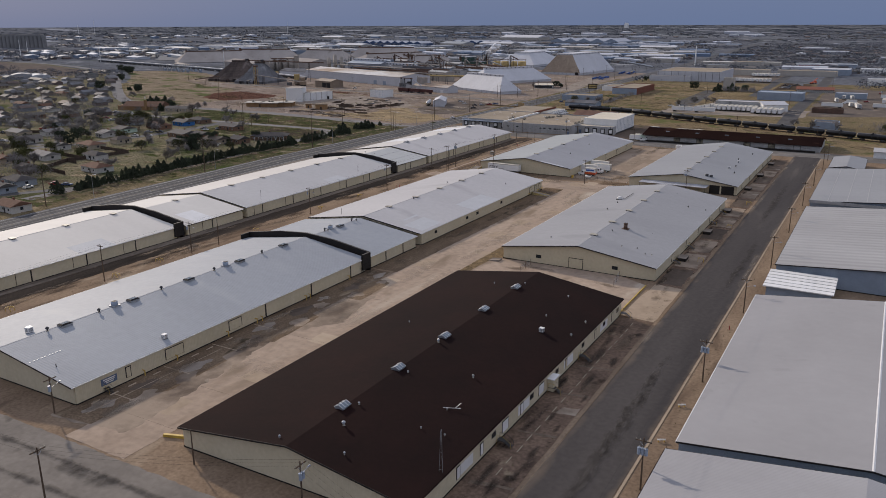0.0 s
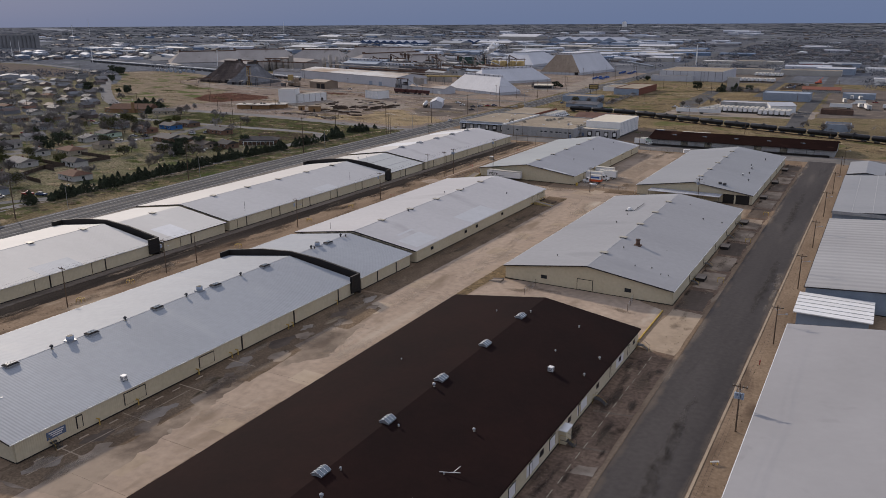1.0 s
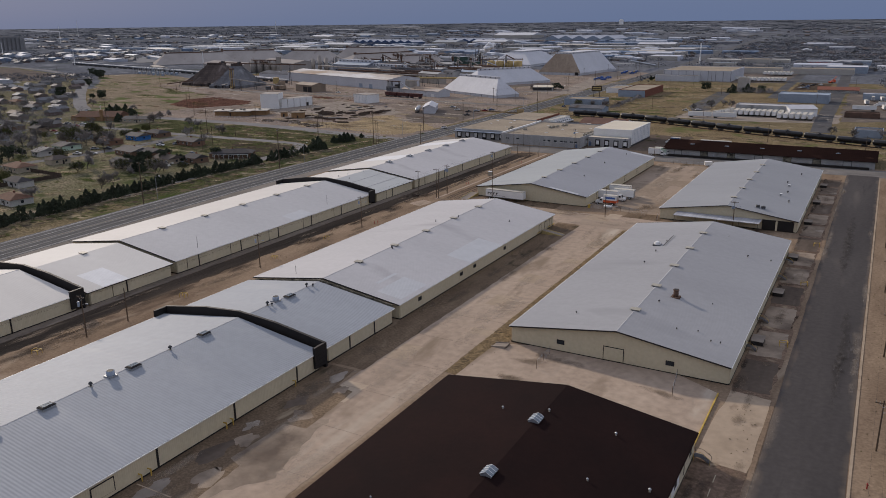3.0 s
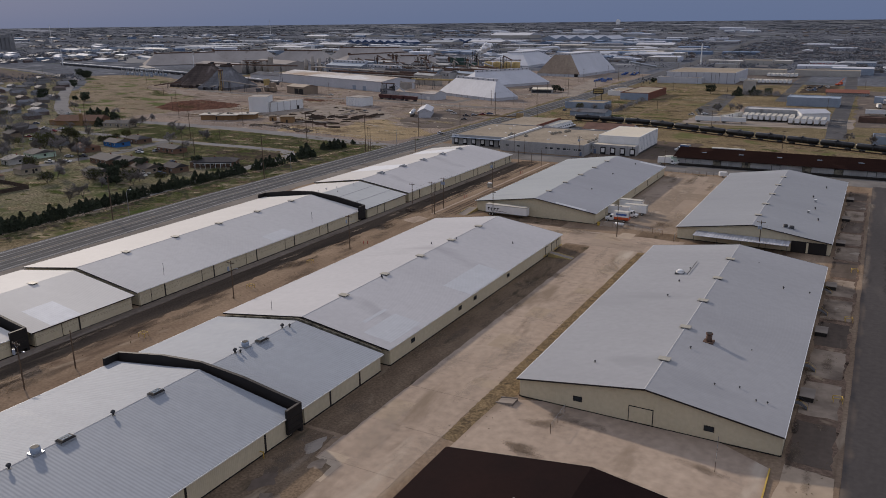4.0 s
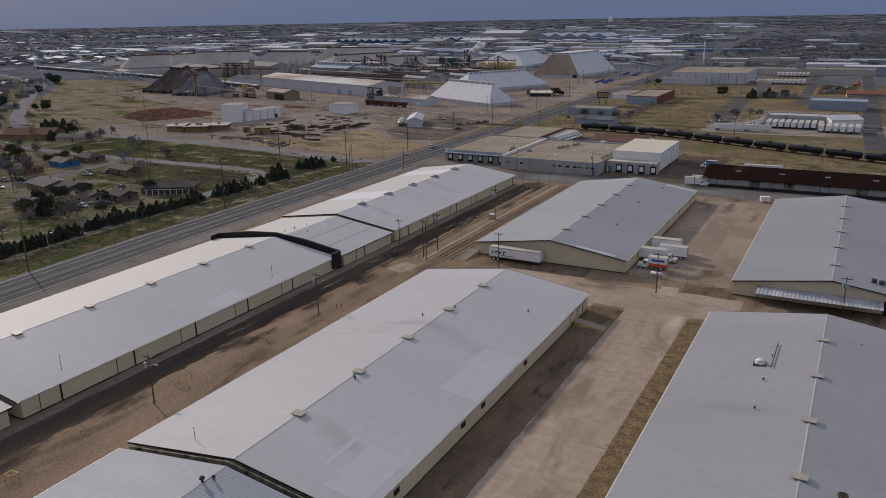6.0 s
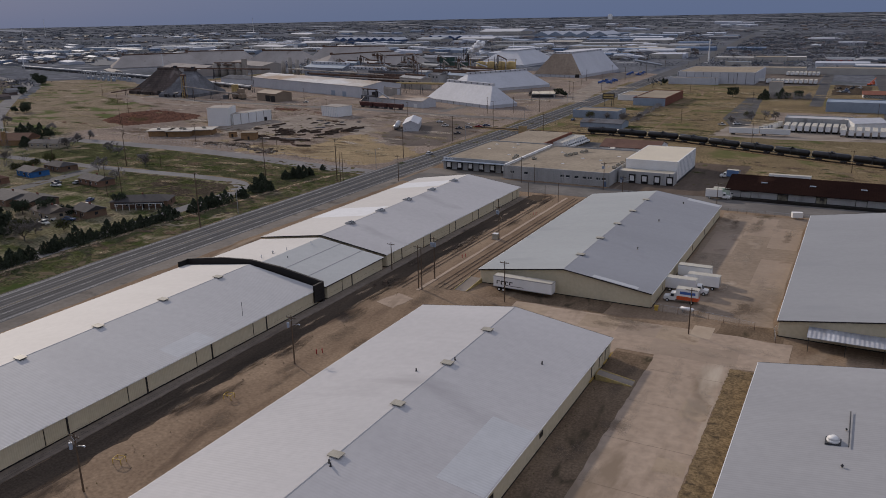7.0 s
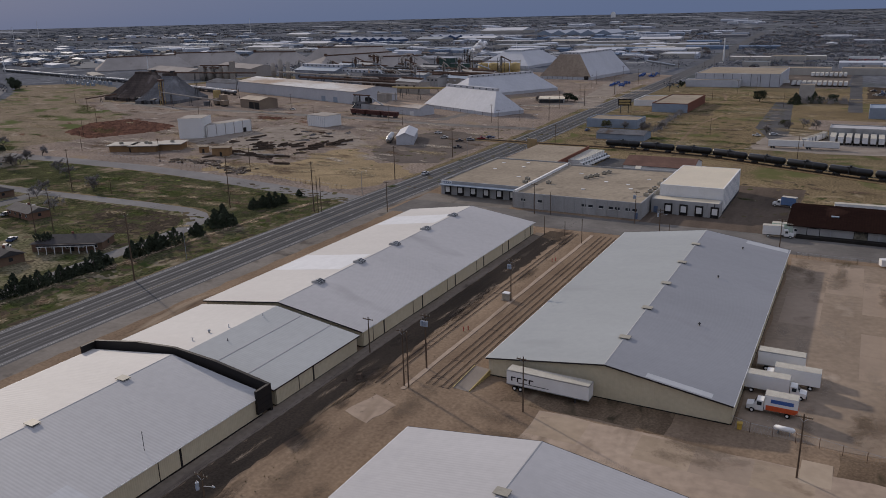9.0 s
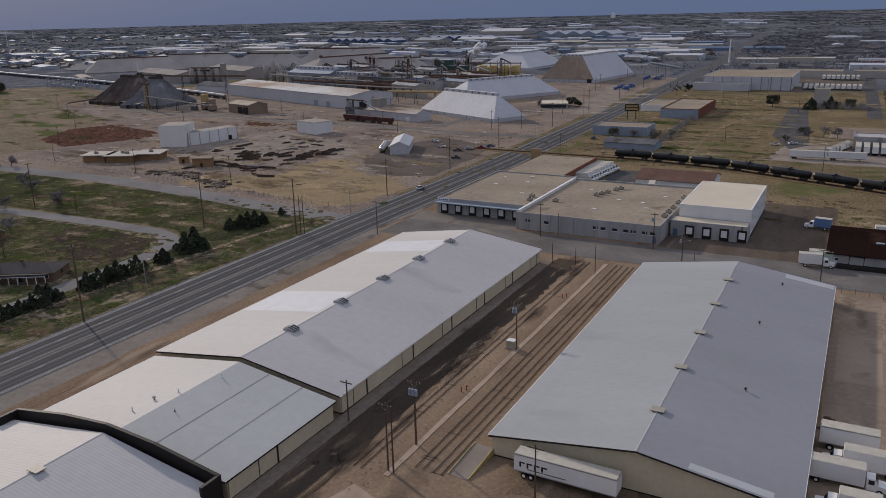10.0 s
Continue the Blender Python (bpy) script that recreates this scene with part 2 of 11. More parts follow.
M = dict(
    # the plain's colour is shifted to blue-grey: painted distance haze
    ground=surf("hazed_dry_ground", (0.155, 0.160, 0.176), (0.103, 0.108, 0.122), 0.012, 0.95, fine=0.16, spots=(((0.08, 0.088, 0.088), 60, 0.55), ((0.235, 0.238, 0.245), 35, 0.60)), grain=0.3),
    dirt=surf("packed_dirt", (0.282, 0.207, 0.143), (0.178, 0.127, 0.088), 0.09, 0.95, bump=0.08, fine=1.6, spots=(((0.118, 0.084, 0.06), 9, 0.60), ((0.345, 0.276, 0.203), 15, 0.62)), streak=(1, 0.3, 1), grain=0.2, gloss=0.0),
    # dark oily dirt; on the rail lane its darkness is painted shadow
    dirt_and_shade=surf("dark_dirt_and_shade", (0.104, 0.0792, 0.0591), (0.0494, 0.0396, 0.0312), 0.1, 0.9, fine=2.4, streak=(1, 0.15, 1), spots=((0.165, 0.128, 0.0915), 6, 0.63), grain=0.24, gloss=0.0),
    concrete=surf("yard_concrete", (0.378, 0.297, 0.228), (0.308, 0.238, 0.181), 0.05, 0.9, fine=0.6, streak=(1, 0.3, 1), grain=0.13, spots=(((0.218, 0.167, 0.122), 9, 0.59), ((0.425, 0.36, 0.286), 14, 0.65)), gloss=0.0),
    yard_slab=surf("brown_grey_yard_slab", (0.318, 0.25, 0.192), (0.272, 0.213, 0.163), 0.07, 0.9, fine=0.6, grain=0.05, spots=((0.22, 0.168, 0.128), 7, 0.63), gloss=0.0),
    concrete_old=surf("old_brown_concrete", (0.366, 0.288, 0.212), (0.297, 0.231, 0.167), 0.12, 0.9, fine=0.6, grain=0.08, spots=((0.223, 0.167, 0.121), 5, 0.6), gloss=0.0),
    concrete_new=surf("pale_new_concrete", (0.411, 0.331, 0.248), (0.348, 0.276, 0.204), 0.12, 0.9, fine=0.6, grain=0.06, spots=((0.281, 0.218, 0.161), 6, 0.64), gloss=0.0),
    oily_concrete=surf("oily_yard_concrete", (0.285, 0.224, 0.169), (0.228, 0.178, 0.134), 0.06, 0.9, fine=0.7, grain=0.12, spots=(((0.205, 0.16, 0.122), 9, 0.62), ((0.36, 0.297, 0.235), 14, 0.62)), gloss=0.0),
    concrete_joint=surf("dirt_in_joints", (0.20, 0.155, 0.115), (0.13, 0.10, 0.076), 0.6, 0.95),
    wet_concrete=surf("stained_concrete", (0.29, 0.23, 0.175), (0.125, 0.097, 0.076), 0.07, 0.85, fine=0.6, spots=((0.34, 0.285, 0.225), 7, 0.63), contrast=(0.38, 0.58), grain=0.06, gloss=0.0),
    slab=surf("grey_slab", (0.29, 0.25, 0.21), (0.20, 0.168, 0.14), 0.1, 0.9, fine=0.6, grain=0.06, spots=((0.13, 0.105, 0.085), 6, 0.62), gloss=0.0),
    dark_slab=surf("dirty_dark_slab", (0.15, 0.117, 0.092), (0.082, 0.065, 0.053), 0.09, 0.95, fine=0.8, streak=(1, 0.2, 1), spots=((0.215, 0.175, 0.137), 8, 0.64), grain=0.1),
    apron_slab=surf("dusty_dock_walk", (0.235, 0.195, 0.158), (0.155, 0.127, 0.103), 0.12, 0.95, fine=0.9, streak=(1, 0.2, 1), spots=(((0.10, 0.08, 0.065), 5, 0.60), ((0.30, 0.255, 0.21), 7, 0.62)), grain=0.16),
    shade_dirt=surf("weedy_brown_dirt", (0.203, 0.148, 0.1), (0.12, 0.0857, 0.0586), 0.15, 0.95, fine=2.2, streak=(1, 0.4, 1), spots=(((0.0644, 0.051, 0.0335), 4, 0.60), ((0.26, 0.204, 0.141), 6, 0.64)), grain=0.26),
    gravel=surf("gravel_strip", (0.249, 0.178, 0.1), (0.127, 0.0929, 0.0563), 0.5, 0.95, fine=2.2, bump=0.5, grain=0.35, spots=((0.0741, 0.0562, 0.0372), 2, 0.60)),
    asphalt=surf("road_asphalt", (0.078, 0.070, 0.066), (0.052, 0.047, 0.046), 0.07, 0.9, fine=0.9, streak=(1, 0.12, 1), gloss=0.04, grain=0.1, spots=(((0.10, 0.088, 0.078), 12, 0.62), ((0.040, 0.037, 0.036), 5, 0.64)), edge=(61.2, 7.6, (0.20, 0.152, 0.11))),
    old_asphalt=surf("worn_grey_asphalt", (0.182, 0.168, 0.154), (0.116, 0.107, 0.099), 0.07, 0.95, fine=0.8, gloss=0.03, grain=0.07, spots=((0.242, 0.209, 0.176), 16, 0.63)),
    highway=surf("highway_asphalt", (0.108, 0.107, 0.109), (0.078, 0.077, 0.079), 0.6, 0.9, fine=0.8, streak=(1, 0.02, 1), gloss=0.04, grain=0.06),
    wheel_track=surf("dark_wheel_track", (0.07, 0.07, 0.072), (0.046, 0.046, 0.048), 0.5, 0.9, fine=0.8, streak=(1, 0.02, 1), gloss=0.04, grain=0.06),
    verge_grass=surf("rough_verge_grass", (0.109, 0.108, 0.055), (0.057, 0.062, 0.0308), 0.09, 0.95, fine=1.3, streak=(1, 0.5, 1), spots=(((0.218, 0.18, 0.127), 7, 0.57), ((0.0427, 0.036, 0.0286), 4, 0.60), ((0.0475, 0.064, 0.022), 9, 0.58)), grain=0.6),
    # lawn and mill dirt: slightly cooled, with middle-distance haze mixed into the colour
    lawn=surf("dull_lawn", (0.225, 0.189, 0.13), (0.125, 0.122, 0.068), 0.05, 0.95, fine=1.0, spots=(((0.0645, 0.0745, 0.0327), 16, 0.57), ((0.276, 0.22, 0.157), 9, 0.61)), grain=0.55),
    mill_dirt=surf("grey_tan_dirt", (0.301, 0.24, 0.193), (0.197, 0.161, 0.137), 0.03, 0.95, fine=0.9, spots=(((0.236, 0.185, 0.129), 26, 0.58), ((0.125, 0.1, 0.0857), 14, 0.60), ((0.363, 0.316, 0.272), 8, 0.64)), grain=0.42),
    side_road=surf("side_road_concrete", (0.235, 0.21, 0.182), (0.155, 0.138, 0.12), 0.07, 0.95, fine=0.9, gloss=0.0, grain=0.1, spots=((0.105, 0.092, 0.08), 9, 0.61)),
    pale_road=surf("pale_concrete_road", (0.235, 0.226, 0.218), (0.18, 0.172, 0.166), 0.05, 0.95, fine=0.9, gloss=0.0, grain=0.08, spots=((0.167, 0.158, 0.152), 12, 0.62)),
    mill_asphalt=surf("brown_grey_lot_asphalt", (0.165, 0.138, 0.118), (0.115, 0.097, 0.085), 0.05, 0.95, fine=1.4, gloss=0.0, grain=0.2, spots=(((0.21, 0.172, 0.138), 14, 0.60), ((0.085, 0.073, 0.065), 8, 0.63))),
    lot_asphalt=surf("dark_lot_asphalt", (0.10, 0.097, 0.097), (0.07, 0.068, 0.069), 0.06, 0.92, fine=1.0, gloss=0.03, grain=0.12, spots=(((0.145, 0.13, 0.115), 10, 0.61), ((0.05, 0.048, 0.048), 6, 0.63))),
    # worn asphalt, paler still to paint in the road's sheen
    worn_sheen_strip=surf("pale_worn_asphalt_sheen", (0.225, 0.223, 0.226), (0.14, 0.139, 0.142), 0.4, 0.9, fine=0.8, streak=(1, 0.03, 1), gloss=0.05, grain=0.06),
    paint_faded=surf("faded_road_paint", (0.45, 0.44, 0.415), (0.27, 0.263, 0.248), 1.5, 0.9, streak=(1, 0.3, 1)),
    paint_old_white=surf("old_cream_road_paint", (0.42, 0.37, 0.27), (0.30, 0.26, 0.19), 1.5, 0.9),
    paint_old_yellow=surf("faded_yellow_paint", (0.19, 0.15, 0.085), (0.12, 0.105, 0.075), 1.2, 0.9, streak=(1, 0.2, 1)),
    parking_dirt=surf("oily_brown_dirt", (0.225, 0.157, 0.113), (0.118, 0.083, 0.063), 0.16, 0.95, fine=1.4, spots=(((0.0436, 0.032, 0.0234), 4, 0.61), ((0.301, 0.235, 0.161), 5, 0.63)), grain=0.28, gloss=0.0),
    paint_yellow=surf("worn_yellow_paint", (0.55, 0.37, 0.06), (0.40, 0.26, 0.05), 0.8, 0.6),
    paint_worn_yellow=surf("chipped_yellow_paint", (0.50, 0.37, 0.12), (0.30, 0.24, 0.12), 0.7, 0.7),
    # dry grass and field: some blue added to the colour for haze
    dry_grass=surf("dry_grass", (0.225, 0.178, 0.108), (0.145, 0.116, 0.07), 0.04, 0.95, fine=1.2, spots=(((0.0796, 0.0843, 0.0373), 20, 0.58), ((0.122, 0.096, 0.0648), 8, 0.60), ((0.291, 0.233, 0.157), 14, 0.63)), grain=0.5),
    field=surf("field_of_dry_and_green_grass", (0.282, 0.225, 0.161), (0.198, 0.161, 0.116), 0.03, 0.95, fine=0.9, streak=(1, 1.6, 1), spots=(((0.0907, 0.104, 0.044), 34, 0.535), ((0.139, 0.11, 0.0831), 10, 0.61), ((0.331, 0.275, 0.213), 20, 0.62)), grain=0.5),
    meadow=surf("yellow_winter_meadow", (0.262, 0.199, 0.116), (0.172, 0.132, 0.08), 0.03, 0.95, fine=1.4, spots=(((0.105, 0.105, 0.045), 30, 0.57), ((0.13, 0.098, 0.068), 9, 0.60), ((0.315, 0.25, 0.165), 16, 0.62)), grain=0.6),
    straw=surf("straw_grass_and_dirt", (0.36, 0.275, 0.165), (0.255, 0.195, 0.122), 0.06, 0.95, fine=1.6, streak=(0.5, 1, 1), spots=(((0.16, 0.12, 0.08), 7, 0.59), ((0.12, 0.115, 0.06), 11, 0.62), ((0.40, 0.325, 0.22), 9, 0.62)), grain=0.4),
    green_grass=surf("spring_grass", (0.112, 0.111, 0.056), (0.052, 0.056, 0.029), 0.06, 0.95, fine=2.0, spots=(((0.20, 0.158, 0.112), 14, 0.585), ((0.045, 0.037, 0.03), 5, 0.60), ((0.034, 0.045, 0.019), 8, 0.575), ((0.145, 0.155, 0.06), 5, 0.61)), grain=0.8),
    bare_lot=surf("dark_bare_lot_soil", (0.085, 0.067, 0.05), (0.052, 0.043, 0.034), 0.1, 0.95, fine=1.8, spots=(((0.062, 0.068, 0.032), 7, 0.58), ((0.115, 0.09, 0.066), 4, 0.62)), grain=0.6),
    red_dirt=surf("red_soil", (0.175, 0.092, 0.066), (0.10, 0.054, 0.04), 0.12, 0.95, fine=0.8, bump=0.6, grain=0.5),
    roof_grey=surf("grey_coated_metal_roof", (0.43, 0.417, 0.413), (0.392, 0.38, 0.377), 0.05, 0.68, 0.0, 0.03, 0.7, ("Y", 0.61, 0.2), streak=(0.3, 1, 1), grain=0.04, gloss=0.12, spots=((0.315, 0.304, 0.302), 20, 0.64)),
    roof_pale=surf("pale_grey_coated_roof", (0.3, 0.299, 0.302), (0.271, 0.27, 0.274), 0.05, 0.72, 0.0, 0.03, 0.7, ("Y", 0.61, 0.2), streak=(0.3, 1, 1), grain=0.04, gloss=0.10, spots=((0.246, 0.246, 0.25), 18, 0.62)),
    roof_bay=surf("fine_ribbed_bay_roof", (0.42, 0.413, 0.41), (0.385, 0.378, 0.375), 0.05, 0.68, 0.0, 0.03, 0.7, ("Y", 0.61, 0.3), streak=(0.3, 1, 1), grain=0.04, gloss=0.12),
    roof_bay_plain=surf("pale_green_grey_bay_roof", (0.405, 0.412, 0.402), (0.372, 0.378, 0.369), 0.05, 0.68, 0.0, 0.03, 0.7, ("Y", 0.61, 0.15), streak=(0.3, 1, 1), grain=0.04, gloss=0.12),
    # for slopes facing the sun: its warm brightness is put into the colour
    roof_cream_sunlit=surf("sunlit_cream_coated_roof", (0.52, 0.495, 0.46), (0.475, 0.45, 0.418), 0.05, 0.72, 0.0, 0.03, 0.7, ("Y", 0.61, 0.35), streak=(0.3, 1, 1), grain=0.03, gloss=0.12),
    roof_silver=surf("silver_metal_roof", (0.298, 0.315, 0.336), (0.265, 0.28, 0.3), 0.05, 0.7, 0.1, 0.03, 0.7, ("Y", 0.61, 0.6), streak=(0.3, 1, 1), grain=0.04, gloss=0.10, spots=((0.311, 0.323, 0.336), 13, 0.6)),
    roof_white=surf("white_coated_metal_roof", (0.54, 0.52, 0.485), (0.48, 0.46, 0.43), 0.05, 0.75, 0.0, 0.03, 0.7, ("Y", 0.61, 0.15), streak=(0.3, 1, 1), grain=0.02, gloss=0.12),
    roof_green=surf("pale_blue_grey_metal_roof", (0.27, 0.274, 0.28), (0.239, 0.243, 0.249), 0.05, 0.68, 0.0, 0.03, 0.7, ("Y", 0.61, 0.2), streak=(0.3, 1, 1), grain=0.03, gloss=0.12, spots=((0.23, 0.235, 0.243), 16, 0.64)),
    # lit and shaded copies of one roof sheet, for opposite slopes
    roof_sage_sunlit=surf("sunlit_sage_grey_metal_roof", (0.328, 0.341, 0.338), (0.293, 0.305, 0.302), 0.05, 0.68, 0.0, 0.03, 0.7, ("Y", 0.61, 0.2), streak=(0.3, 1, 1), grain=0.03, gloss=0.12, spots=((0.268, 0.278, 0.277), 16, 0.64)),
    roof_lilac_shaded=surf("shaded_lilac_grey_metal_roof", (0.282, 0.285, 0.298), (0.251, 0.254, 0.266), 0.05, 0.68, 0.0, 0.03, 0.7, ("Y", 0.61, 0.2), streak=(0.3, 1, 1), grain=0.03, gloss=0.12, spots=((0.24, 0.238, 0.252), 16, 0.64)),
    roof_smooth=surf("smooth_grey_roof", (0.301, 0.293, 0.293), (0.267, 0.26, 0.259), 0.04, 0.75, bump=0.05, fine=0.6, spots=((0.226, 0.22, 0.219), 14, 0.64), grain=0.02, gloss=0.10),
    roof_east=surf("fine_ribbed_grey_roof", (0.316, 0.312, 0.315), (0.28, 0.275, 0.278), 0.05, 0.75, bump=0.05, fine=0.7, ribs=("Y", 0.4, 0.25), grain=0.02, gloss=0.10),
    roof_wide=surf("wide_ribbed_grey_roof", (0.340, 0.336, 0.331), (0.276, 0.271, 0.267), 0.05, 0.75, bump=0.05, fine=0.7, ribs=("Y", 3.2, 3.0), streak=(0.3, 1, 1), grain=0.02, gloss=0.10),
    awning=surf("corrugated_awning_sheet", (0.44, 0.45, 0.48), (0.28, 0.285, 0.31), 0.5, 0.5, fine=1.0, ribs=("X", 0.9, 1.5), streak=(1, 0.1, 1)),
    smoked=surf("smoke_stained_panel", (0.30, 0.27, 0.20), (0.035, 0.033, 0.03), 0.5, 0.85),
    sign_blue=surf("blue_grey_sign", (0.10, 0.14, 0.22), None, 1.0, 0.5),
    roof_patch=surf("new_roof_sheet", (0.446, 0.451, 0.456), (0.414, 0.418, 0.423), 0.3, 0.7, 0.0, 0.05, 0.7, ("Y", 0.61, 0.25), grain=0.03, gloss=0.15),
    roof_cap=surf("dull_ridge_cap", (0.37, 0.366, 0.362), (0.325, 0.32, 0.317), 0.3, 0.75, 0.0, 0.03, 0.7, grain=0.03, gloss=0.10),
    roof_bright=surf("bright_white_roof_sheet", (0.60, 0.60, 0.60), (0.55, 0.55, 0.55), 0.3, 0.7, 0.0, 0.05, 0.7, ("Y", 0.61, 0.25), grain=0.03, gloss=0.15),
    roof_brown=surf("dark_brown_roofing", (0.0162, 0.0072, 0.0064), (0.0108, 0.0055, 0.0053), 0.08, 0.95, fine=1.0, bump=0.15, gloss=0.055, grain=0.1),
    roof_rust=surf("rusty_brown_metal_roof", (0.021, 0.0115, 0.0095), (0.014, 0.008, 0.0075), 0.05, 0.93, fine=1.0, ribs=("X", 0.8, 0.4), gloss=0.0, spots=((0.04, 0.022, 0.017), 9, 0.64)),
    roof_tan=surf("gravel_flat_roof", (0.33, 0.28, 0.215), (0.26, 0.218, 0.168), 0.05, 0.95, fine=0.7, spots=((0.18, 0.152, 0.12), 10, 0.62)),
    cream=surf("cream_wall_panel", (0.56, 0.49, 0.35), (0.50, 0.435, 0.305), 0.1, 0.8, fine=1.2, ribs=("Y", 0.4, 0.3), streak=(1, 1, 0.4), grain=0.06),
    cream_gable=surf("cream_gable_panel", (0.56, 0.49, 0.35), (0.50, 0.435, 0.305), 0.1, 0.8, fine=1.2, ribs=("X", 0.4, 0.3), streak=(1, 1, 0.4), grain=0.06),
    plinth=surf("dark_dock_base", (0.035, 0.031, 0.028), (0.022, 0.02, 0.018), 0.3, 0.9),
    black=surf("dark_brown_black_paint", (0.018, 0.014, 0.012), (0.012, 0.01, 0.009), 0.4, 0.7),
    white=surf("white_painted_metal", (0.70, 0.69, 0.67), (0.63, 0.62, 0.595), 0.3, 0.5, bump=0.02, vary=0.06, grain=0.02),
    white_wall=surf("white_wall", (0.76, 0.75, 0.73), (0.66, 0.65, 0.62), 0.08, 0.8, streak=(1, 1, 0.2)),
    grey_wall=surf("grey_concrete_block", (0.40, 0.395, 0.385), (0.29, 0.285, 0.275), 0.15, 0.9, streak=(1, 1, 0.25), spots=((0.19, 0.185, 0.178), 5, 0.62)),
    cream_roof=surf("cream_metal_roof", (0.62, 0.54, 0.40), (0.56, 0.485, 0.36), 0.1, 0.5, bump=0.05, ribs=("X", 0.6, 0.3)),
    brick=surf("red_brick", (0.22, 0.095, 0.065), (0.16, 0.07, 0.05), 0.5, 0.9, vary=0.15),
    tan_brick=surf("tan_orange_brick", (0.306, 0.189, 0.095), (0.238, 0.144, 0.075), 0.4, 0.9, vary=0.1),
    blue_wall=surf("blue_grey_metal_wall", (0.27, 0.32, 0.38), (0.22, 0.26, 0.31), 0.2, 0.6),
    blue_dark=surf("dark_blue_sheet_wall", (0.075, 0.11, 0.19), (0.055, 0.085, 0.15), 0.1, 0.8),
    green_sheet=surf("dark_green_sheet_wall", (0.06, 0.10, 0.085), (0.045, 0.075, 0.065), 0.2, 0.8),
    glass=surf("dark_window_glass", (0.03, 0.035, 0.04), None, 0.5, 0.12, bump=0.0),
    skylight=surf("skylight_glass", (0.20, 0.235, 0.26), (0.14, 0.17, 0.19), 0.6, 0.15, bump=0.0),
    tan_metal=surf("tan_vent_metal", (0.36, 0.33, 0.265), None, 0.5, 0.6, bump=0.05),
    steel=surf("galvanised_steel", (0.42, 0.43, 0.44), (0.33, 0.34, 0.35), 0.6, 0.4, 0.6, bump=0.05),
    dark_steel=surf("dark_steel", (0.06, 0.06, 0.062), (0.035, 0.035, 0.036), 0.6, 0.5, 0.3),
    wood=surf("weathered_pole_wood", (0.14, 0.10, 0.07), (0.085, 0.062, 0.045), 1.5, 0.9, streak=(1, 1, 0.1)),
    rubble=islands("rubble_scraps", ((0.10, 0.078, 0.06), (0.20, 0.165, 0.135), (0.27, 0.235, 0.20), (0.075, 0.06, 0.05), (0.15, 0.12, 0.095)), 0.95, 1.5),
    press_sheet=surf("weathered_blue_grey_sheet", (0.30, 0.315, 0.345), (0.19, 0.20, 0.225), 0.08, 0.8, fine=0.6, streak=(1, 1, 0.2), ribs=("X", 1.2, 0.6), spots=((0.16, 0.125, 0.105), 7, 0.62)),
    hopper_rust=surf("rust_brown_bin_sheet", (0.135, 0.092, 0.075), (0.08, 0.058, 0.05), 0.15, 0.9, streak=(1, 1, 0.25), spots=((0.19, 0.15, 0.13), 5, 0.62)),
    timber=surf("old_ties_timber", (0.106, 0.0788, 0.06), (0.0562, 0.0438, 0.0363), 0.7, 0.95),
    rail=surf("rusty_rail", (0.07, 0.048, 0.038), (0.045, 0.032, 0.026), 1.0, 0.7, 0.2),
    tank_black=surf("black_tank_car_paint", (0.016, 0.016, 0.018), (0.01, 0.01, 0.011), 0.5, 0.32, bump=0.05),
    tyre=surf("rubber", (0.02, 0.02, 0.02), None, 2.0, 0.9),
    orange=surf("orange_paint", (0.60, 0.10, 0.03), None, 1.0, 0.4, bump=0.02),
    blue=surf("blue_paint", (0.05, 0.12, 0.35), None, 1.0, 0.4, bump=0.02),
    red=surf("red_paint", (0.35, 0.04, 0.035), None, 1.0, 0.5, bump=0.02),
    rust=surf("rusty_steel", (0.15, 0.093, 0.068), (0.09, 0.06, 0.047), 0.3, 0.85),
    pile_brown=surf("brown_weathered_cover", (0.125, 0.1, 0.088), (0.062, 0.051, 0.046), 0.09, 0.95, streak=(1, 1, 0.3), fine=0.8, ribs=("Z", 1.9, 1.2), grain=0.2, spots=((0.17, 0.142, 0.128), 9, 0.60)),
    pile_grey=surf("grey_sheet_cover", (0.19, 0.19, 0.198), (0.105, 0.104, 0.107), 0.08, 0.93, streak=(1, 1, 0.3), fine=0.8, ribs=("Z", 1.9, 1.6), grain=0.18, spots=(((0.09, 0.068, 0.056), 12, 0.60), ((0.25, 0.25, 0.258), 8, 0.63))),
    pile_tan=surf("pale_tan_cover", (0.37, 0.335, 0.305), (0.295, 0.265, 0.24), 0.03, 0.95, fine=0.7, streak=(1, 1, 0.3), grain=0.06, spots=((0.25, 0.215, 0.19), 9, 0.62)),
    tent_white=surf("white_sheet_metal", (0.50, 0.50, 0.515), (0.44, 0.44, 0.455), 0.05, 0.7, fine=0.5, streak=(1, 1, 0.2), grain=0.06, spots=((0.47, 0.465, 0.46), 7, 0.62), gloss=0.15),
    tent_tan=surf("stained_tan_sheet", (0.34, 0.27, 0.20), (0.24, 0.185, 0.14), 0.06, 0.85, fine=0.5, streak=(1, 1, 0.25)),
    yellow_silo=surf("ochre_silo_paint", (0.42, 0.31, 0.12), (0.33, 0.24, 0.10), 0.2, 0.7),
    concrete_silo=surf("concrete_silo", (0.35, 0.32, 0.28), (0.28, 0.25, 0.22), 0.2, 0.9),
    evergreen=surf("evergreen_leaves", (0.072, 0.085, 0.055), (0.042, 0.052, 0.035), 0.8, 0.9, vary=0.25),
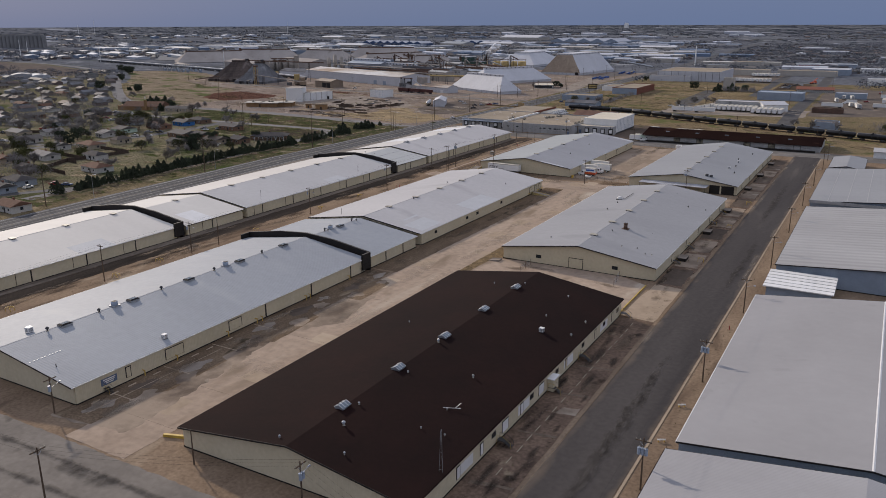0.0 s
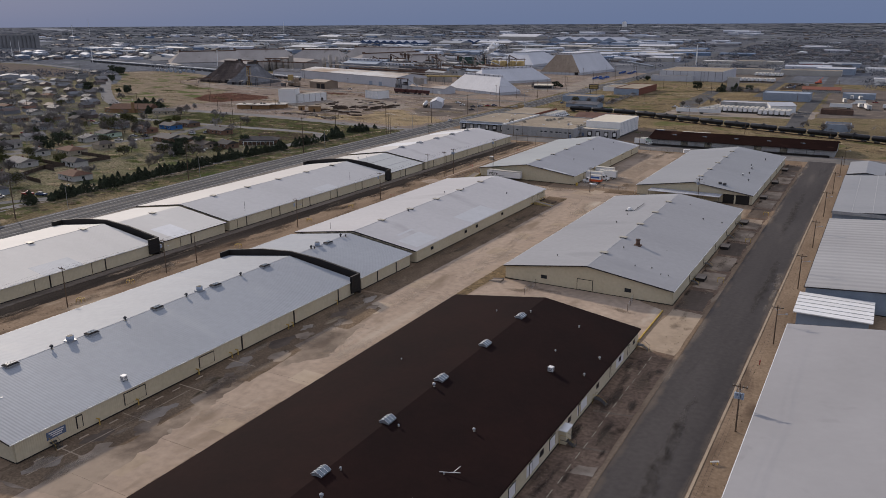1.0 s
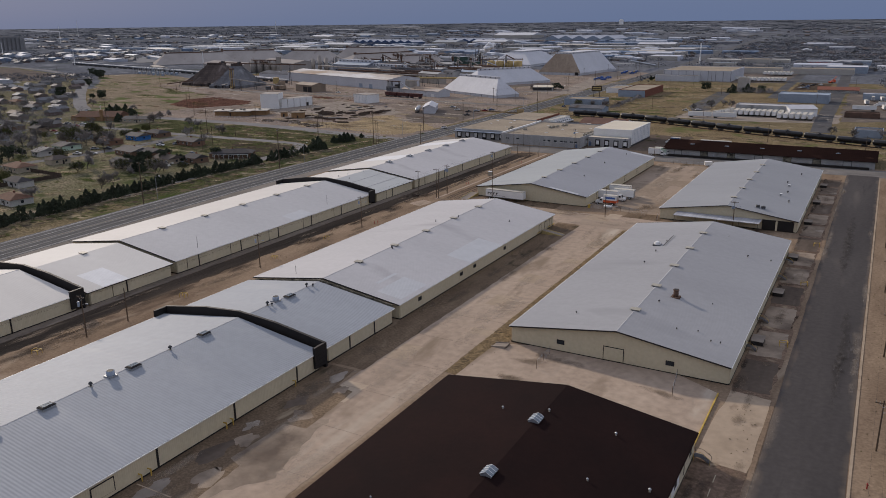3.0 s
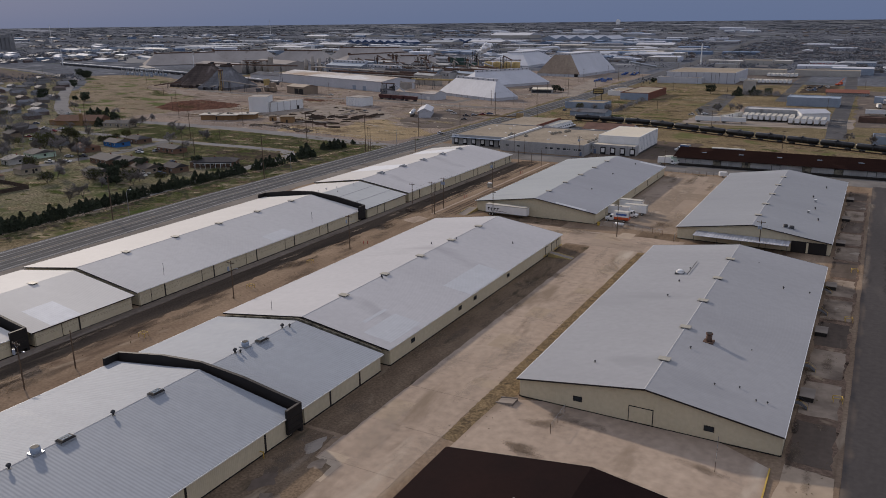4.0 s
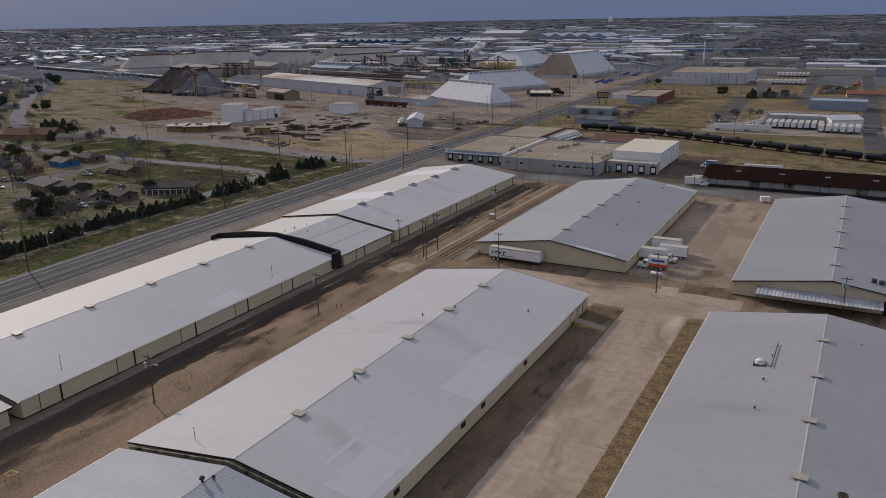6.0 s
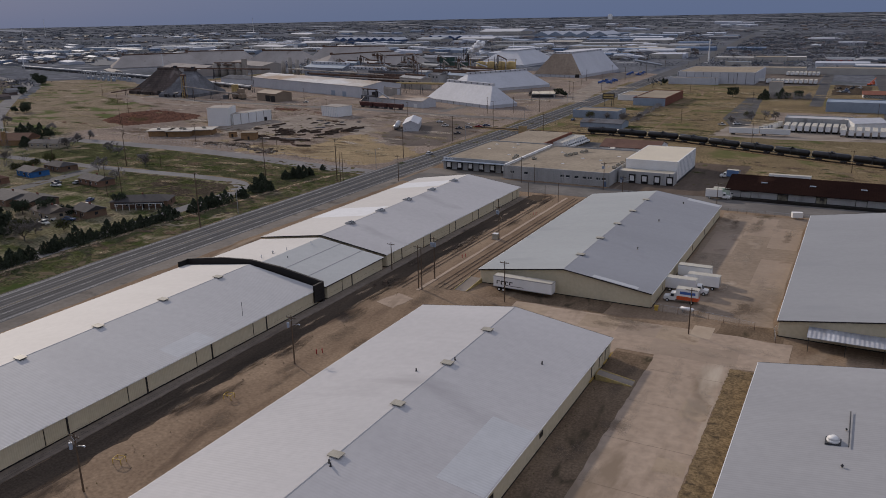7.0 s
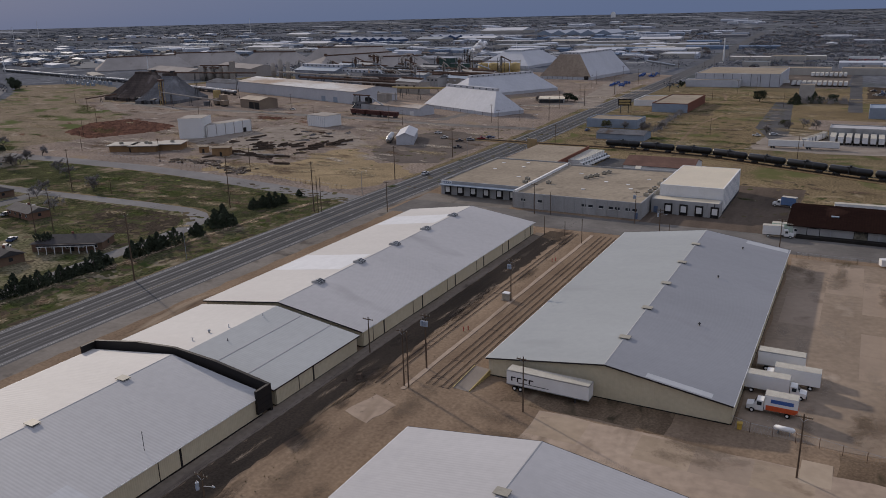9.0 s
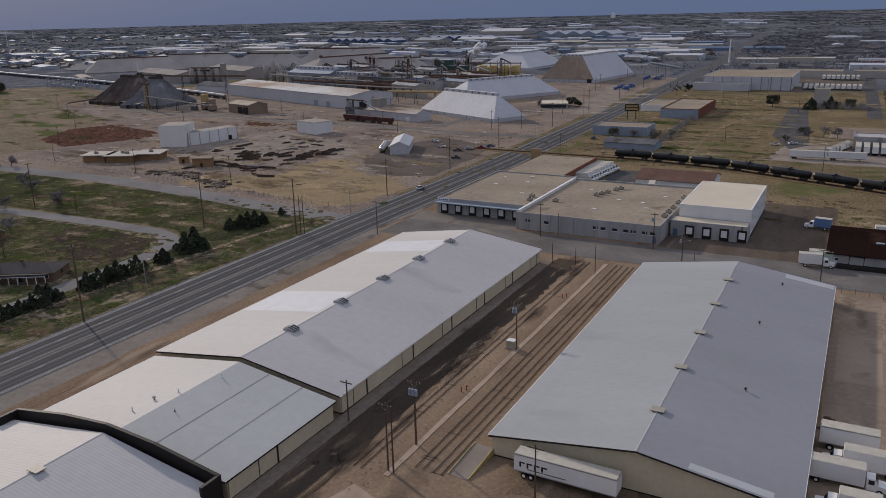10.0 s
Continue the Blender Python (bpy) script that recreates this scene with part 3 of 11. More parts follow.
    twigs=surf("bare_twigs", (0.25, 0.232, 0.22), (0.185, 0.17, 0.16), 0.8, 0.95, vary=0.25),
    new_leaves=surf("first_spring_leaves", (0.10, 0.10, 0.04), (0.06, 0.065, 0.025), 0.8, 0.9, vary=0.25),
    bark=surf("bark", (0.135, 0.118, 0.102), (0.09, 0.078, 0.068), 2.0, 0.95),
    roof_stain=surf("stained_white_roof", (0.55, 0.535, 0.51), (0.33, 0.25, 0.185), 0.03, 0.8, fine=0.5, contrast=(0.40, 0.60), streak=(0.4, 1, 1), gloss=0.05),
    tan_barn=surf("tan_metal_barn", (0.26, 0.20, 0.14), (0.20, 0.15, 0.11), 0.1, 0.7),
    stucco=surf("pale_stucco", (0.44, 0.41, 0.36), (0.37, 0.34, 0.30), 0.1, 0.85),
    roof_redbrown=surf("red_brown_roof", (0.17, 0.10, 0.075), (0.12, 0.07, 0.055), 0.2, 0.85),
    tan_sign=surf("tan_sign_paint", (0.36, 0.26, 0.13), None, 0.5, 0.6),
    far_concrete=surf("old_grey_concrete", (0.25, 0.245, 0.24), (0.19, 0.187, 0.185), 0.05, 0.9),
    # fields and sheds carry a blue haze tint in their colours
    far_fields=islands("hazed_field_colours", ((0.25, 0.26, 0.285), (0.19, 0.195, 0.205), (0.13, 0.136, 0.15), (0.29, 0.30, 0.32), (0.10, 0.108, 0.115), (0.22, 0.218, 0.215)), 0.95, 0.05),
    far_sheds=islands("hazed_shed_sheets", ((0.47, 0.49, 0.54), (0.38, 0.40, 0.445), (0.26, 0.262, 0.27), (0.43, 0.445, 0.48), (0.22, 0.26, 0.32), (0.14, 0.19, 0.27), (0.20, 0.20, 0.21), (0.33, 0.345, 0.375))),
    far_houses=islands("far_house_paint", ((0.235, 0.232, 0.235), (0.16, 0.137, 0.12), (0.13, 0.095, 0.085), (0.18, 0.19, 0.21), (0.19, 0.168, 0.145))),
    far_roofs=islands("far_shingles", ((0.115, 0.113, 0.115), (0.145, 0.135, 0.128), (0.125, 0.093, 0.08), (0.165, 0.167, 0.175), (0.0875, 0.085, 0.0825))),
    # distance haze painted into leaves and twigs as a blue-grey cast
    far_green=islands("hazed_evergreen_leaves", ((0.052, 0.063, 0.072), (0.066, 0.076, 0.085), (0.043, 0.053, 0.062)), 0.95),
    far_scrub=islands("hazed_twigs", ((0.145, 0.147, 0.163), (0.118, 0.121, 0.138), (0.17, 0.17, 0.182), (0.13, 0.133, 0.148)), 0.95),
    far_scrub_near=islands("thicket_twigs", ((0.215, 0.203, 0.197), (0.175, 0.165, 0.16), (0.255, 0.238, 0.228)), 0.95),
    patches=islands("weed_and_soil_patches", ((0.105, 0.090, 0.05), (0.072, 0.073, 0.032), (0.125, 0.10, 0.066), (0.075, 0.06, 0.043)), 0.95, 2.0),
    transformer=surf("blue_grey_enamel", (0.30, 0.35, 0.42), None, 1.0, 0.5),
    trailer_roof=surf("dusty_trailer_roof", (0.50, 0.47, 0.40), (0.42, 0.39, 0.33), 0.5, 0.8),
    maroon=surf("maroon_railcar_paint", (0.10, 0.035, 0.03), (0.07, 0.028, 0.025), 0.5, 0.7),
    green_white=surf("pale_green_truck_panel", (0.35, 0.52, 0.36), (0.55, 0.60, 0.53), 0.4, 0.5),
    blue_panel=surf("blue_truck_panel", (0.12, 0.20, 0.36), None, 0.4, 0.5),
    weeds=surf("dry_weeds", (0.17, 0.135, 0.07), (0.095, 0.085, 0.04), 0.5, 0.95),
    steam=surf("white_steam", (0.85, 0.85, 0.85), None, 0.5, 1.0, bump=0.3),
)
FILMS = dict(
    green=film("thin_spring_grass", (0.062, 0.078, 0.026), 0.8, 0.12),
    straw=film("straw_grass", (0.285, 0.23, 0.15), 0.75, 0.09),
    brown=film("brown_dirt_film", (0.15, 0.108, 0.076), 0.8, 0.12),
    tan=film("tan_dust", (0.32, 0.245, 0.17), 0.75, 0.12),
    pale=film("pale_dust", (0.40, 0.345, 0.28), 0.7, 0.1),
    rust=film("red_soil_dust", (0.17, 0.085, 0.058), 0.75, 0.12),
    slab_brown=film("brown_film_on_concrete", (0.17, 0.128, 0.093), 0.5, 0.1, even=True),
    slab_pale=film("pale_film_on_concrete", (0.37, 0.305, 0.24), 0.26, 0.1, even=True),
    lane_dark=film("lane_dirt_and_shade", (0.075, 0.058, 0.046), 0.7, 0.2, (1, 0.25, 1)),
    lane_tan=film("dusty_lane_dirt", (0.27, 0.20, 0.138), 0.8, 0.2, (1, 0.25, 1)),
    tyre=film("tyre_marks", (0.07, 0.063, 0.058), 0.55, 0.3, (1, 0.4, 1)),
)
HOUSE_WALLS = [surf("house_wall", c, None, 0.5, 0.85) for c in ((0.50, 0.48, 0.44), (0.36, 0.29, 0.21), (0.24, 0.14, 0.095), (0.30, 0.33, 0.36), (0.42, 0.36, 0.27), (0.20, 0.13, 0.09))]
HOUSE_ROOFS = [surf("house_shingles", c, None, 0.5, 0.9) for c in ((0.10, 0.095, 0.09), (0.13, 0.12, 0.114), (0.15, 0.085, 0.06), (0.075, 0.07, 0.07), (0.25, 0.235, 0.22), (0.12, 0.10, 0.085))]
CAR_PAINTS = [surf("car_paint", c, None, 1.0, 0.3, bump=0.0) for c in ((0.6, 0.6, 0.6), (0.05, 0.05, 0.055), (0.30, 0.31, 0.32), (0.25, 0.03, 0.03), (0.05, 0.08, 0.16), (0.62, 0.60, 0.55))]


# ---- mesh helpers ----
class Shape:
    """Collects faces of one mesh."""

    def __init__(self):
        self.v, self.f = [], []

    def add(self, verts, faces):
        k = len(self.v)
        self.v += [tuple(p) for p in verts]
        self.f += [tuple(i + k for i in f) for f in faces]
        return self

    def box(self, x0, x1, y0, y1, z0, z1):
        return self.add([(x, y, z) for z in (z0, z1) for y in (y0, y1) for x in (x0, x1)],
                        [(0, 2, 3, 1), (4, 5, 7, 6), (0, 1, 5, 4), (2, 6, 7, 3), (0, 4, 6, 2), (1, 3, 7, 5)])

    def block(self, cx, cy, lx, ly, z0, z1, turn=0.0):
        c, s = math.cos(turn), math.sin(turn)
        pts = [(cx + a * lx / 2 * c - b * ly / 2 * s, cy + a * lx / 2 * s + b * ly / 2 * c) for b in (-1, 1) for a in (-1, 1)]
        return self.add([(x, y, z) for z in (z0, z1) for x, y in pts],
                        [(0, 2, 3, 1), (4, 5, 7, 6), (0, 1, 5, 4), (2, 6, 7, 3), (0, 4, 6, 2), (1, 3, 7, 5)])

    def prism(self, outline, y0, y1, axis="y"):
        """An outline of (across, z), given counter-clockwise seen from -y, drawn out along y (or x)."""
        n = len(outline)
        put = (lambda a, z, y: (a, y, z)) if axis == "y" else (lambda a, z, y: (y, -a, z))
        return self.add([put(a, z, y) for y in (y0, y1) for a, z in outline],
                        [tuple(range(n)), tuple(range(2 * n - 1, n - 1, -1))] + [(k, k + n, (k + 1) % n + n, (k + 1) % n) for k in range(n)])

    def tube(self, p, q, r0, r1=None, n=8, caps=True):
        p, q = Vector(p), Vector(q)
        r1 = r0 if r1 is None else r1
        d = (q - p).normalized()
        u = d.cross(Vector((0, 0, 1)) if abs(d.z) < 0.9 else Vector((1, 0, 0))).normalized()
        w = d.cross(u)
        ring = [u * math.cos(2 * math.pi * k / n) + w * math.sin(2 * math.pi * k / n) for k in range(n)]
        fs = [(k, (k + 1) % n, (k + 1) % n + n, k + n) for k in range(n)]
        if caps:
            fs += [tuple(range(n - 1, -1, -1)), tuple(range(n, 2 * n))]
        return self.add([p + c * r0 for c in ring] + [q + c * r1 for c in ring], fs)

    def hull(self, base, top, z0, z1):
        """Two rings of (x, y), one above the other, joined."""
        n = len(base)
        return self.add([(x, y, z0) for x, y in base] + [(x, y, z1) for x, y in top],
                        [tuple(range(n - 1, -1, -1)), tuple(range(n, 2 * n))] + [(k, (k + 1) % n, (k + 1) % n + n, k + n) for k in range(n)])

    def mesh(self, name, material, smooth=False):
        me = bpy.data.meshes.new(name)
        me.from_pydata(self.v, [], self.f)
        me.materials.append(material)
        if smooth:
            me.polygons.foreach_set("use_smooth", [True] * len(me.polygons))
        me.update()
        return me


def thing(name, x=0.0, y=0.0, z=0.0, turn=0.0, label="", category="", group="", kind=""):
    ob = new(name)
    ob.empty_display_size = 0.1
    ob.matrix_basis = pose(x, y, z, 0, 0, turn)
    return tagged(ob, label, category, group, kind)


def part(name, shape, material, parent=None, label="", smooth=False, place=None):
    ob = new(name, shape if isinstance(shape, bpy.types.Mesh) else shape.mesh(name, material, smooth))
    ob.parent = parent
    if place is not None:
        ob.matrix_basis = place
    return tagged(ob, label)


def single(name, shape, material, label, category, group="", kind="", smooth=False, place=None):
    return tagged(part(name, shape, material, None, "", smooth, place), label, category, group, kind)


class Layer(Shape):
    """Patches of a thin film; fade is 1 in the middle of a patch and 0 at its rim."""

    def __init__(self, z=0.08):
        self.v, self.f, self.fade, self.z, self.laid = [], [], [], z, []

    def patch(self, x, y, rx, ry, turn=0.0, n=18):
        c, q = abs(math.cos(radians(turn))), abs(math.sin(radians(turn)))
        ex, ey = rx * c + ry * q, rx * q + ry * c
        if sum(abs(x - a) < 0.9 * (ex + u) and abs(y - b) < 0.9 * (ey + v) for a, b, u, v in self.laid) > 1:
            return self
        self.laid.append((x, y, ex, ey))
        c, q, k = math.cos(radians(turn)), math.sin(radians(turn)), len(self.v)
        self.z += 0.0006
        for r in (0.5, 1.0):
            for j in range(n):
                a, b = r * rx * math.cos(6.2832 * j / n), r * ry * math.sin(6.2832 * j / n)
                self.v.append((x + a * c - b * q, y + a * q + b * c, self.z))
        self.v.append((x, y, self.z))
        self.fade += [0.55] * n + [0.0] * n + [1.0]
        for j in range(n):
            i = (j + 1) % n
            self.f += [(k + j, k + n + j, k + n + i, k + i), (k + 2 * n, k + j, k + i)]
        return self

    def band(self, points, w):
        self.z += 0.0006
        outline, m, k = ribbon(points, w), len(points), len(self.v)
        right, left = outline[:m], outline[m:][::-1]
        for j in range(m):
            self.v += [(*right[j], self.z), (*points[j], self.z), (*left[j], self.z)]
            self.fade += [0.0, 0.0 if j in (0, m - 1) else 0.9, 0.0]
        for j in range(m - 1):
            a, b = k + 3 * j, k + 3 * j + 3
            self.f += [(a, a + 1, b + 1, b), (a + 1, a + 2, b + 2, b + 1)]
        return self

    def lay(self, name, kind, label):
        ob = single(name, self, FILMS[kind], label, "ground", kind="stuff")
        ob.data.attributes.new("fade", "FLOAT", "POINT").data.foreach_set("value", self.fade)
        return ob


CENTRE = (30.0, -90.0)


def rise(x, y):
    """The land lifts very gently far out."""
    r = math.hypot(x - CENTRE[0], y - CENTRE[1])
    if r < 2500:
        return 0.0
    return 69.0 * (1 - r / (2500 * math.exp(7.5e-4 * (r - 2500))))

# ---- ground, roads and yards ----
def build_ground():
    s = Shape()
    radii = [0, 60, 150, 300, 500, 800, 1200, 1700, 2200, 2500, 2750, 3000, 3250, 3500, 3750, 4000, 4250, 4500, 4650, 4800]
    n = 96
    s.v.append((CENTRE[0], CENTRE[1], 0.0))
    for r in radii[1:]:
        for k in range(n):
            x, y = CENTRE[0] + r * math.cos(2 * math.pi * k / n), CENTRE[1] + r * math.sin(2 * math.pi * k / n)
            s.v.append((x, y, rise(x, y)))
    s.f += [(0, 1 + k, 1 + (k + 1) % n) for k in range(n)]
    for a in range(len(radii) - 2):
        i, j = 1 + a * n, 1 + (a + 1) * n
        s.f += [(i + k, j + k, j + (k + 1) % n, i + (k + 1) % n) for k in range(n)]
    return single("ground", s, M["ground"], "flat dry plain, its soil and grass hazed blue-grey", "ground", kind="structure")


build_ground()
rng = random.Random(4)


def sheet(name, material, outline, z, label, category, ragged=0.0, step=4.0, parent=None):
    """A thin flat layer of ground with the outline given; ragged: how far its edge wanders."""
    pts = list(outline)
    if ragged:
        pts = []
        for k, (x0, y0) in enumerate(outline):
            x1, y1 = outline[(k + 1) % len(outline)]
            d = math.hypot(x1 - x0, y1 - y0)
            m = max(1, int(d / step))
            nx, ny = -(y1 - y0) / d, (x1 - x0) / d
            for j in range(m):
                o = rng.uniform(-ragged, ragged)
                pts.append((x0 + (x1 - x0) * j / m + nx * o, y0 + (y1 - y0) * j / m + ny * o))
    n = len(pts)
    s = Shape().add([(x, y, z) for x, y in pts] + [(x, y, z - 0.3) for x, y in pts], [tuple(range(n))] + [(k + n, (k + 1) % n + n, (k + 1) % n, k) for k in range(n)])
    return single(name, s, material, label, category, kind="structure")


def strip(x0, x1, y0, y1):
    return [(x0, y0), (x1, y0), (x1, y1), (x0, y1)]


def ribbon(points, w):
    """The outline of a band of width w along a line."""
    left, right = [], []
    for k, (x, y) in enumerate(points):
        (ax, ay), (bx, by) = points[max(k - 1, 0)], points[min(k + 1, len(points) - 1)]
        d = math.hypot(bx - ax, by - ay)
        nx, ny = -(by - ay) / d * w / 2, (bx - ax) / d * w / 2
        left.append((x + nx, y + ny))
        right.append((x - nx, y - ny))
    return right + left[::-1]


# the warehouse ground
sheet("near_plain", M["dry_grass"], strip(-700, 240, -560, 780), 0.01, "dry grass and soil below the district", "ground", 4, 20)
sheet("verge", M["verge_grass"], [(-188, -60), (-189.5, 100), (-189, 200), (-188, 243), (-214, 246), (-222, 200), (-219, 100), (-216, -60)], 0.032, "rough green verge beside the highway", "ground", 0.8, 4)
sheet("warehouse_yard", M["dirt"], strip(-160, 140, -420, 262), 0.02, "packed tan dirt round the warehouses", "ground")
road = sheet("road", M["asphalt"], strip(54.6, 67.4, -420, 242), 0.06, "dark asphalt road between warehouse rows", "road", 0.12, 6)
part("kerb", Shape().box(53.75, 54.5, -128, 236, -0.1, 0.10), M["dirt"], road, "worn concrete gutter")
part("kerb", Shape().box(67.5, 67.95, -420, 236, -0.1, 0.12), M["concrete_old"], road, "worn concrete gutter")
sheet("cross_street", M["side_road"], strip(-160, 54.5, -166, -133.5), 0.05, "worn grey concrete street across the rows", "road", 0.2, 1.2)
sheet("yard_concrete", M["concrete"], strip(-21.5, -6.3, -133, 105), 0.05, "pale tan concrete lane between warehouses", "pavement", 0.12, 1.5)
sheet("stained_concrete", M["wet_concrete"], [(-30.5, -130), (-13, -127), (-19, -78), (-11.5, -66), (-15, -47), (-25, -50), (-22, -28), (-30.5, -28)], 0.058, "dark stained concrete apron", "pavement", 0.6, 1.2)
sheet("brown_dirt_strip", M["shade_dirt"], strip(-29.5, -21.3, -27, 103), 0.056, "brown stained dirt along the wall", "pavement", 0.16, 1.6)
sheet("gravel_strip", M["gravel"], strip(-6.2, -1.2, -20, 104), 0.075, "strip of brown gravel beside the lane", "ground", 0.22, 0.6)
sheet("dock_slab", M["concrete"], [(-3.5, -27.5), (44.5, -27.5), (44.5, -4), (36, 0.6), (5, 0.6), (-3, -2)], 0.09, "raised pale concrete slab between warehouses", "pavement", 0.15, 5)
end_yard = sheet("end_yard", M["concrete"], strip(-60, 4, 104.5, 121.5), 0.052, "pale concrete yard between warehouses", "pavement", 0.5, 5)
sheet("end_yard_lane", M["concrete"], strip(-60, -29.5, 101.5, 105), 0.048, "pale concrete yard edge", "pavement", 0.3, 5)
trailer_yard = sheet("trailer_yard", M["oily_concrete"], strip(-28, -1, 130, 236), 0.052, "pale concrete yard with parked trailers", "pavement", 0.4, 5)
slabs = random.Random(8)
for yard_sheet, x0, nx, wx, y0, ny, wy in ((end_yard, -59.5, 7, 9.0, 105.0, 2, 8.1), (trailer_yard, -26.5, 3, 8.4, 134, 8, 12.4)):
    for i in range(nx):
        for j in range(ny):
            if slabs.random() < 0.3:
                continue
            kind = slabs.choice(("concrete_old", "yard_slab", "concrete_old") if yard_sheet is end_yard else ("yard_slab", "yard_slab", "oily_concrete"))
            part("slab", Shape().box(x0 + wx * i + 0.04, x0 + wx * (i + 1) - 0.04, y0 + wy * j + 0.04, y0 + wy * (j + 1) - 0.04, 0.0, 0.058), M[kind], yard_sheet)
sheet("patch_slab", M["concrete_new"], strip(-17, -12.5, 117.5, 124.5), 0.062, "grey square concrete patch", "pavement")
sheet("dark_yard", M["shade_dirt"], strip(-12, 2, 121.5, 129), 0.05, "dark dirt by the yard gate", "ground", 0.6, 3)
sheet("dark_yard", M["shade_dirt"], strip(-68, -38, 122.5, 131), 0.05, "brown dirt in front of the warehouse wall", "ground", 0.6, 3)
sheet("apron", M["apron_slab"], strip(-104.4, -101.4, -128, 232), 0.2, "dirty concrete apron along the loading doors", "pavement", 0.12, 2)
# lies where the warehouse shadow falls, with that shade put into its colour
sheet("rail_lane", M["dirt_and_shade"], strip(-101.7, -94.8, -128, 236), 0.05, "dark dirt lane beside the tracks with warehouse shadow painted in", "ground", 0.7, 2.0)
sheet("concrete_curb_strip", M["concrete"], strip(-87.4, -86.4, 118, 236), 0.1, "narrow pale concrete strip between tracks", "pavement", 0.08, 4)
sheet("broken_slab", M["concrete"], [(-92, 106), (-86, 104), (-84.5, 112), (-90, 114)], 0.06, "broken concrete slab in the dirt", "pavement", 0.3, 2)
sheet("parking_dirt", M["parking_dirt"], strip(45.2, 53.6, -127, -29), 0.045, "dark oily dirt parking beside the wall", "ground", 0.15, 3)
sheet("dusty_corner", M["concrete_old"], [(45.0, -28.5), (53.7, -30), (53.7, -2.5), (46.4, -1.5)], 0.047, "dusty pale slab corner beside the road", "pavement", 0.3, 3)
sheet("parking_dirt", M["parking_dirt"], strip(46.5, 53.5, -2, 228), 0.045, "broken concrete and dirt beside the wall", "ground", 0.4, 3)
for y0, y1 in ((-111, -110.2), (-93, -92.3), (-76, -75.4), (-62, -61.4)):
    sheet("parking_slab", M["concrete_joint"], [(46.5, y0), (53.4, y0 + 1.2), (53.4, y1 + 1.2), (46.5, y1)], 0.062, "cracked concrete strip across the parking", "pavement", 0.25, 2)
for y in range(-106, -32, 4):
    single("parking_line", Shape().block(49.3 + rng.uniform(-0.1, 0.1), y + rng.uniform(-0.2, 0.2), 0.14, 2.3, 0.05, 0.075), M["paint_old_white"], "worn white painted parking line", "road marking", "parking lines", "structure")
sheet("east_shoulder", M["dirt"], strip(68.1, 73, -420, 236), 0.05, "sandy road shoulder with poles", "ground", 0.15, 4)
sheet("north_street", M["old_asphalt"], strip(-166, 110, 239.5, 258.5), 0.055, "worn grey street in front of the depots", "road", 0.3, 5)
sheet("depot_apron", M["side_road"], strip(-166, -125.8, 258.5, 271), 0.057, "pale concrete apron at the dock doors", "pavement", 0.3, 4)
sheet("depot_apron", M["dark_slab"], strip(-78, -31, 258.5, 330), 0.05, "grey paved yard beside the cold store", "pavement", 0.5, 5)
sheet("truck_lot", M["lot_asphalt"], strip(-122, -78, 321.5, 372), 0.05, "dark asphalt lot with parked trucks", "pavement", 0.3, 5)

# the highway with its lane marks
HW = [(-168, -420), (-171, -60), (-178.5, 100), (-179, 240), (-178, 370), (-192, 860), (-198, 1060), (-222, 1400), (-262, 2000), (-290, 2450)]
highway = sheet("highway", M["highway"], ribbon(HW, 19), 0.06, "four lane highway with worn grey asphalt", "road")


def along(points, y):
    for (x0, y0), (x1, y1) in zip(points, points[1:]):
        if y0 <= y <= y1:
            return x0 + (x1 - x0) * (y - y0) / (y1 - y0)
    return points[-1][0]


for off in (-8.6, -0.25, 0.25, 8.6):
    outline = ribbon([(x + off, y) for x, y in HW[:6]], 0.16)
    part("edge_line", Shape().add([(x, y, 0.075) for x, y in outline], [tuple(range(len(outline)))]), M["paint_old_yellow"] if abs(off) < 1 else M["paint_faded"], highway, "worn painted line")
dash = Shape()
for y in range(-60, 700, 12):
    for off in (-4.4, 4.4):
        dash.block(along(HW, y) + off, y, 0.14, 3.2, 0.06, 0.076)
tagged(part("lane_dashes", dash, M["paint_faded"], highway), kind="stuff")
# dark wheel tracks, and pale ribbons for wear with painted sheen
for k, (off, w, m) in enumerate(((-8.1, 0.8, 1), (-6.9, 0.9, 0), (-5.5, 0.8, 0), (-4.5, 0.35, 1), (-3.3, 0.9, 0), (-1.9, 0.8, 0), (-0.7, 0.4, 1), (0.7, 0.3, 1), (2.0, 0.9, 0), (3.3, 0.8, 0), (4.3, 0.25, 1), (5.5, 0.9, 0), (6.8, 0.8, 0), (7.9, 0.5, 1))):
    outline = ribbon([(x + off + 0.25 * math.sin(0.9 * j + k), y) for j, (x, y) in enumerate(HW[:6])], w)
    part("wheel_track", Shape().add([(x, y, 0.066 + 0.0004 * k) for x, y in outline], [tuple(range(len(outline)))]), M["worn_sheen_strip" if m else "wheel_track"], highway, "pale streak of wear and painted sheen" if m else "dark polished wheel track")
sheet("shoulder", M["side_road"], ribbon([(x + 10.4, y) for x, y in HW[:5]], 2.2), 0.052, "pale dusty shoulder of the highway", "road", 0.3, 5)
sheet("verge", M["side_road"], ribbon([(x + 13.0, y) for x, y in HW[:4]], 5.0), 0.047, "dusty pale concrete strip beside the highway", "pavement", 0.5, 3)
sheet("verge", M["dirt"], ribbon([(x + 15.0, y) for x, y in HW[:5]], 9.0), 0.045, "dry tan verge beside the highway", "ground", 0.5, 5)
sheet("verge", M["dry_grass"], ribbon([(-183, -420), (-186, 60)], 12), 0.04, "dry grass verge beside the highway", "ground", 1.5, 5)
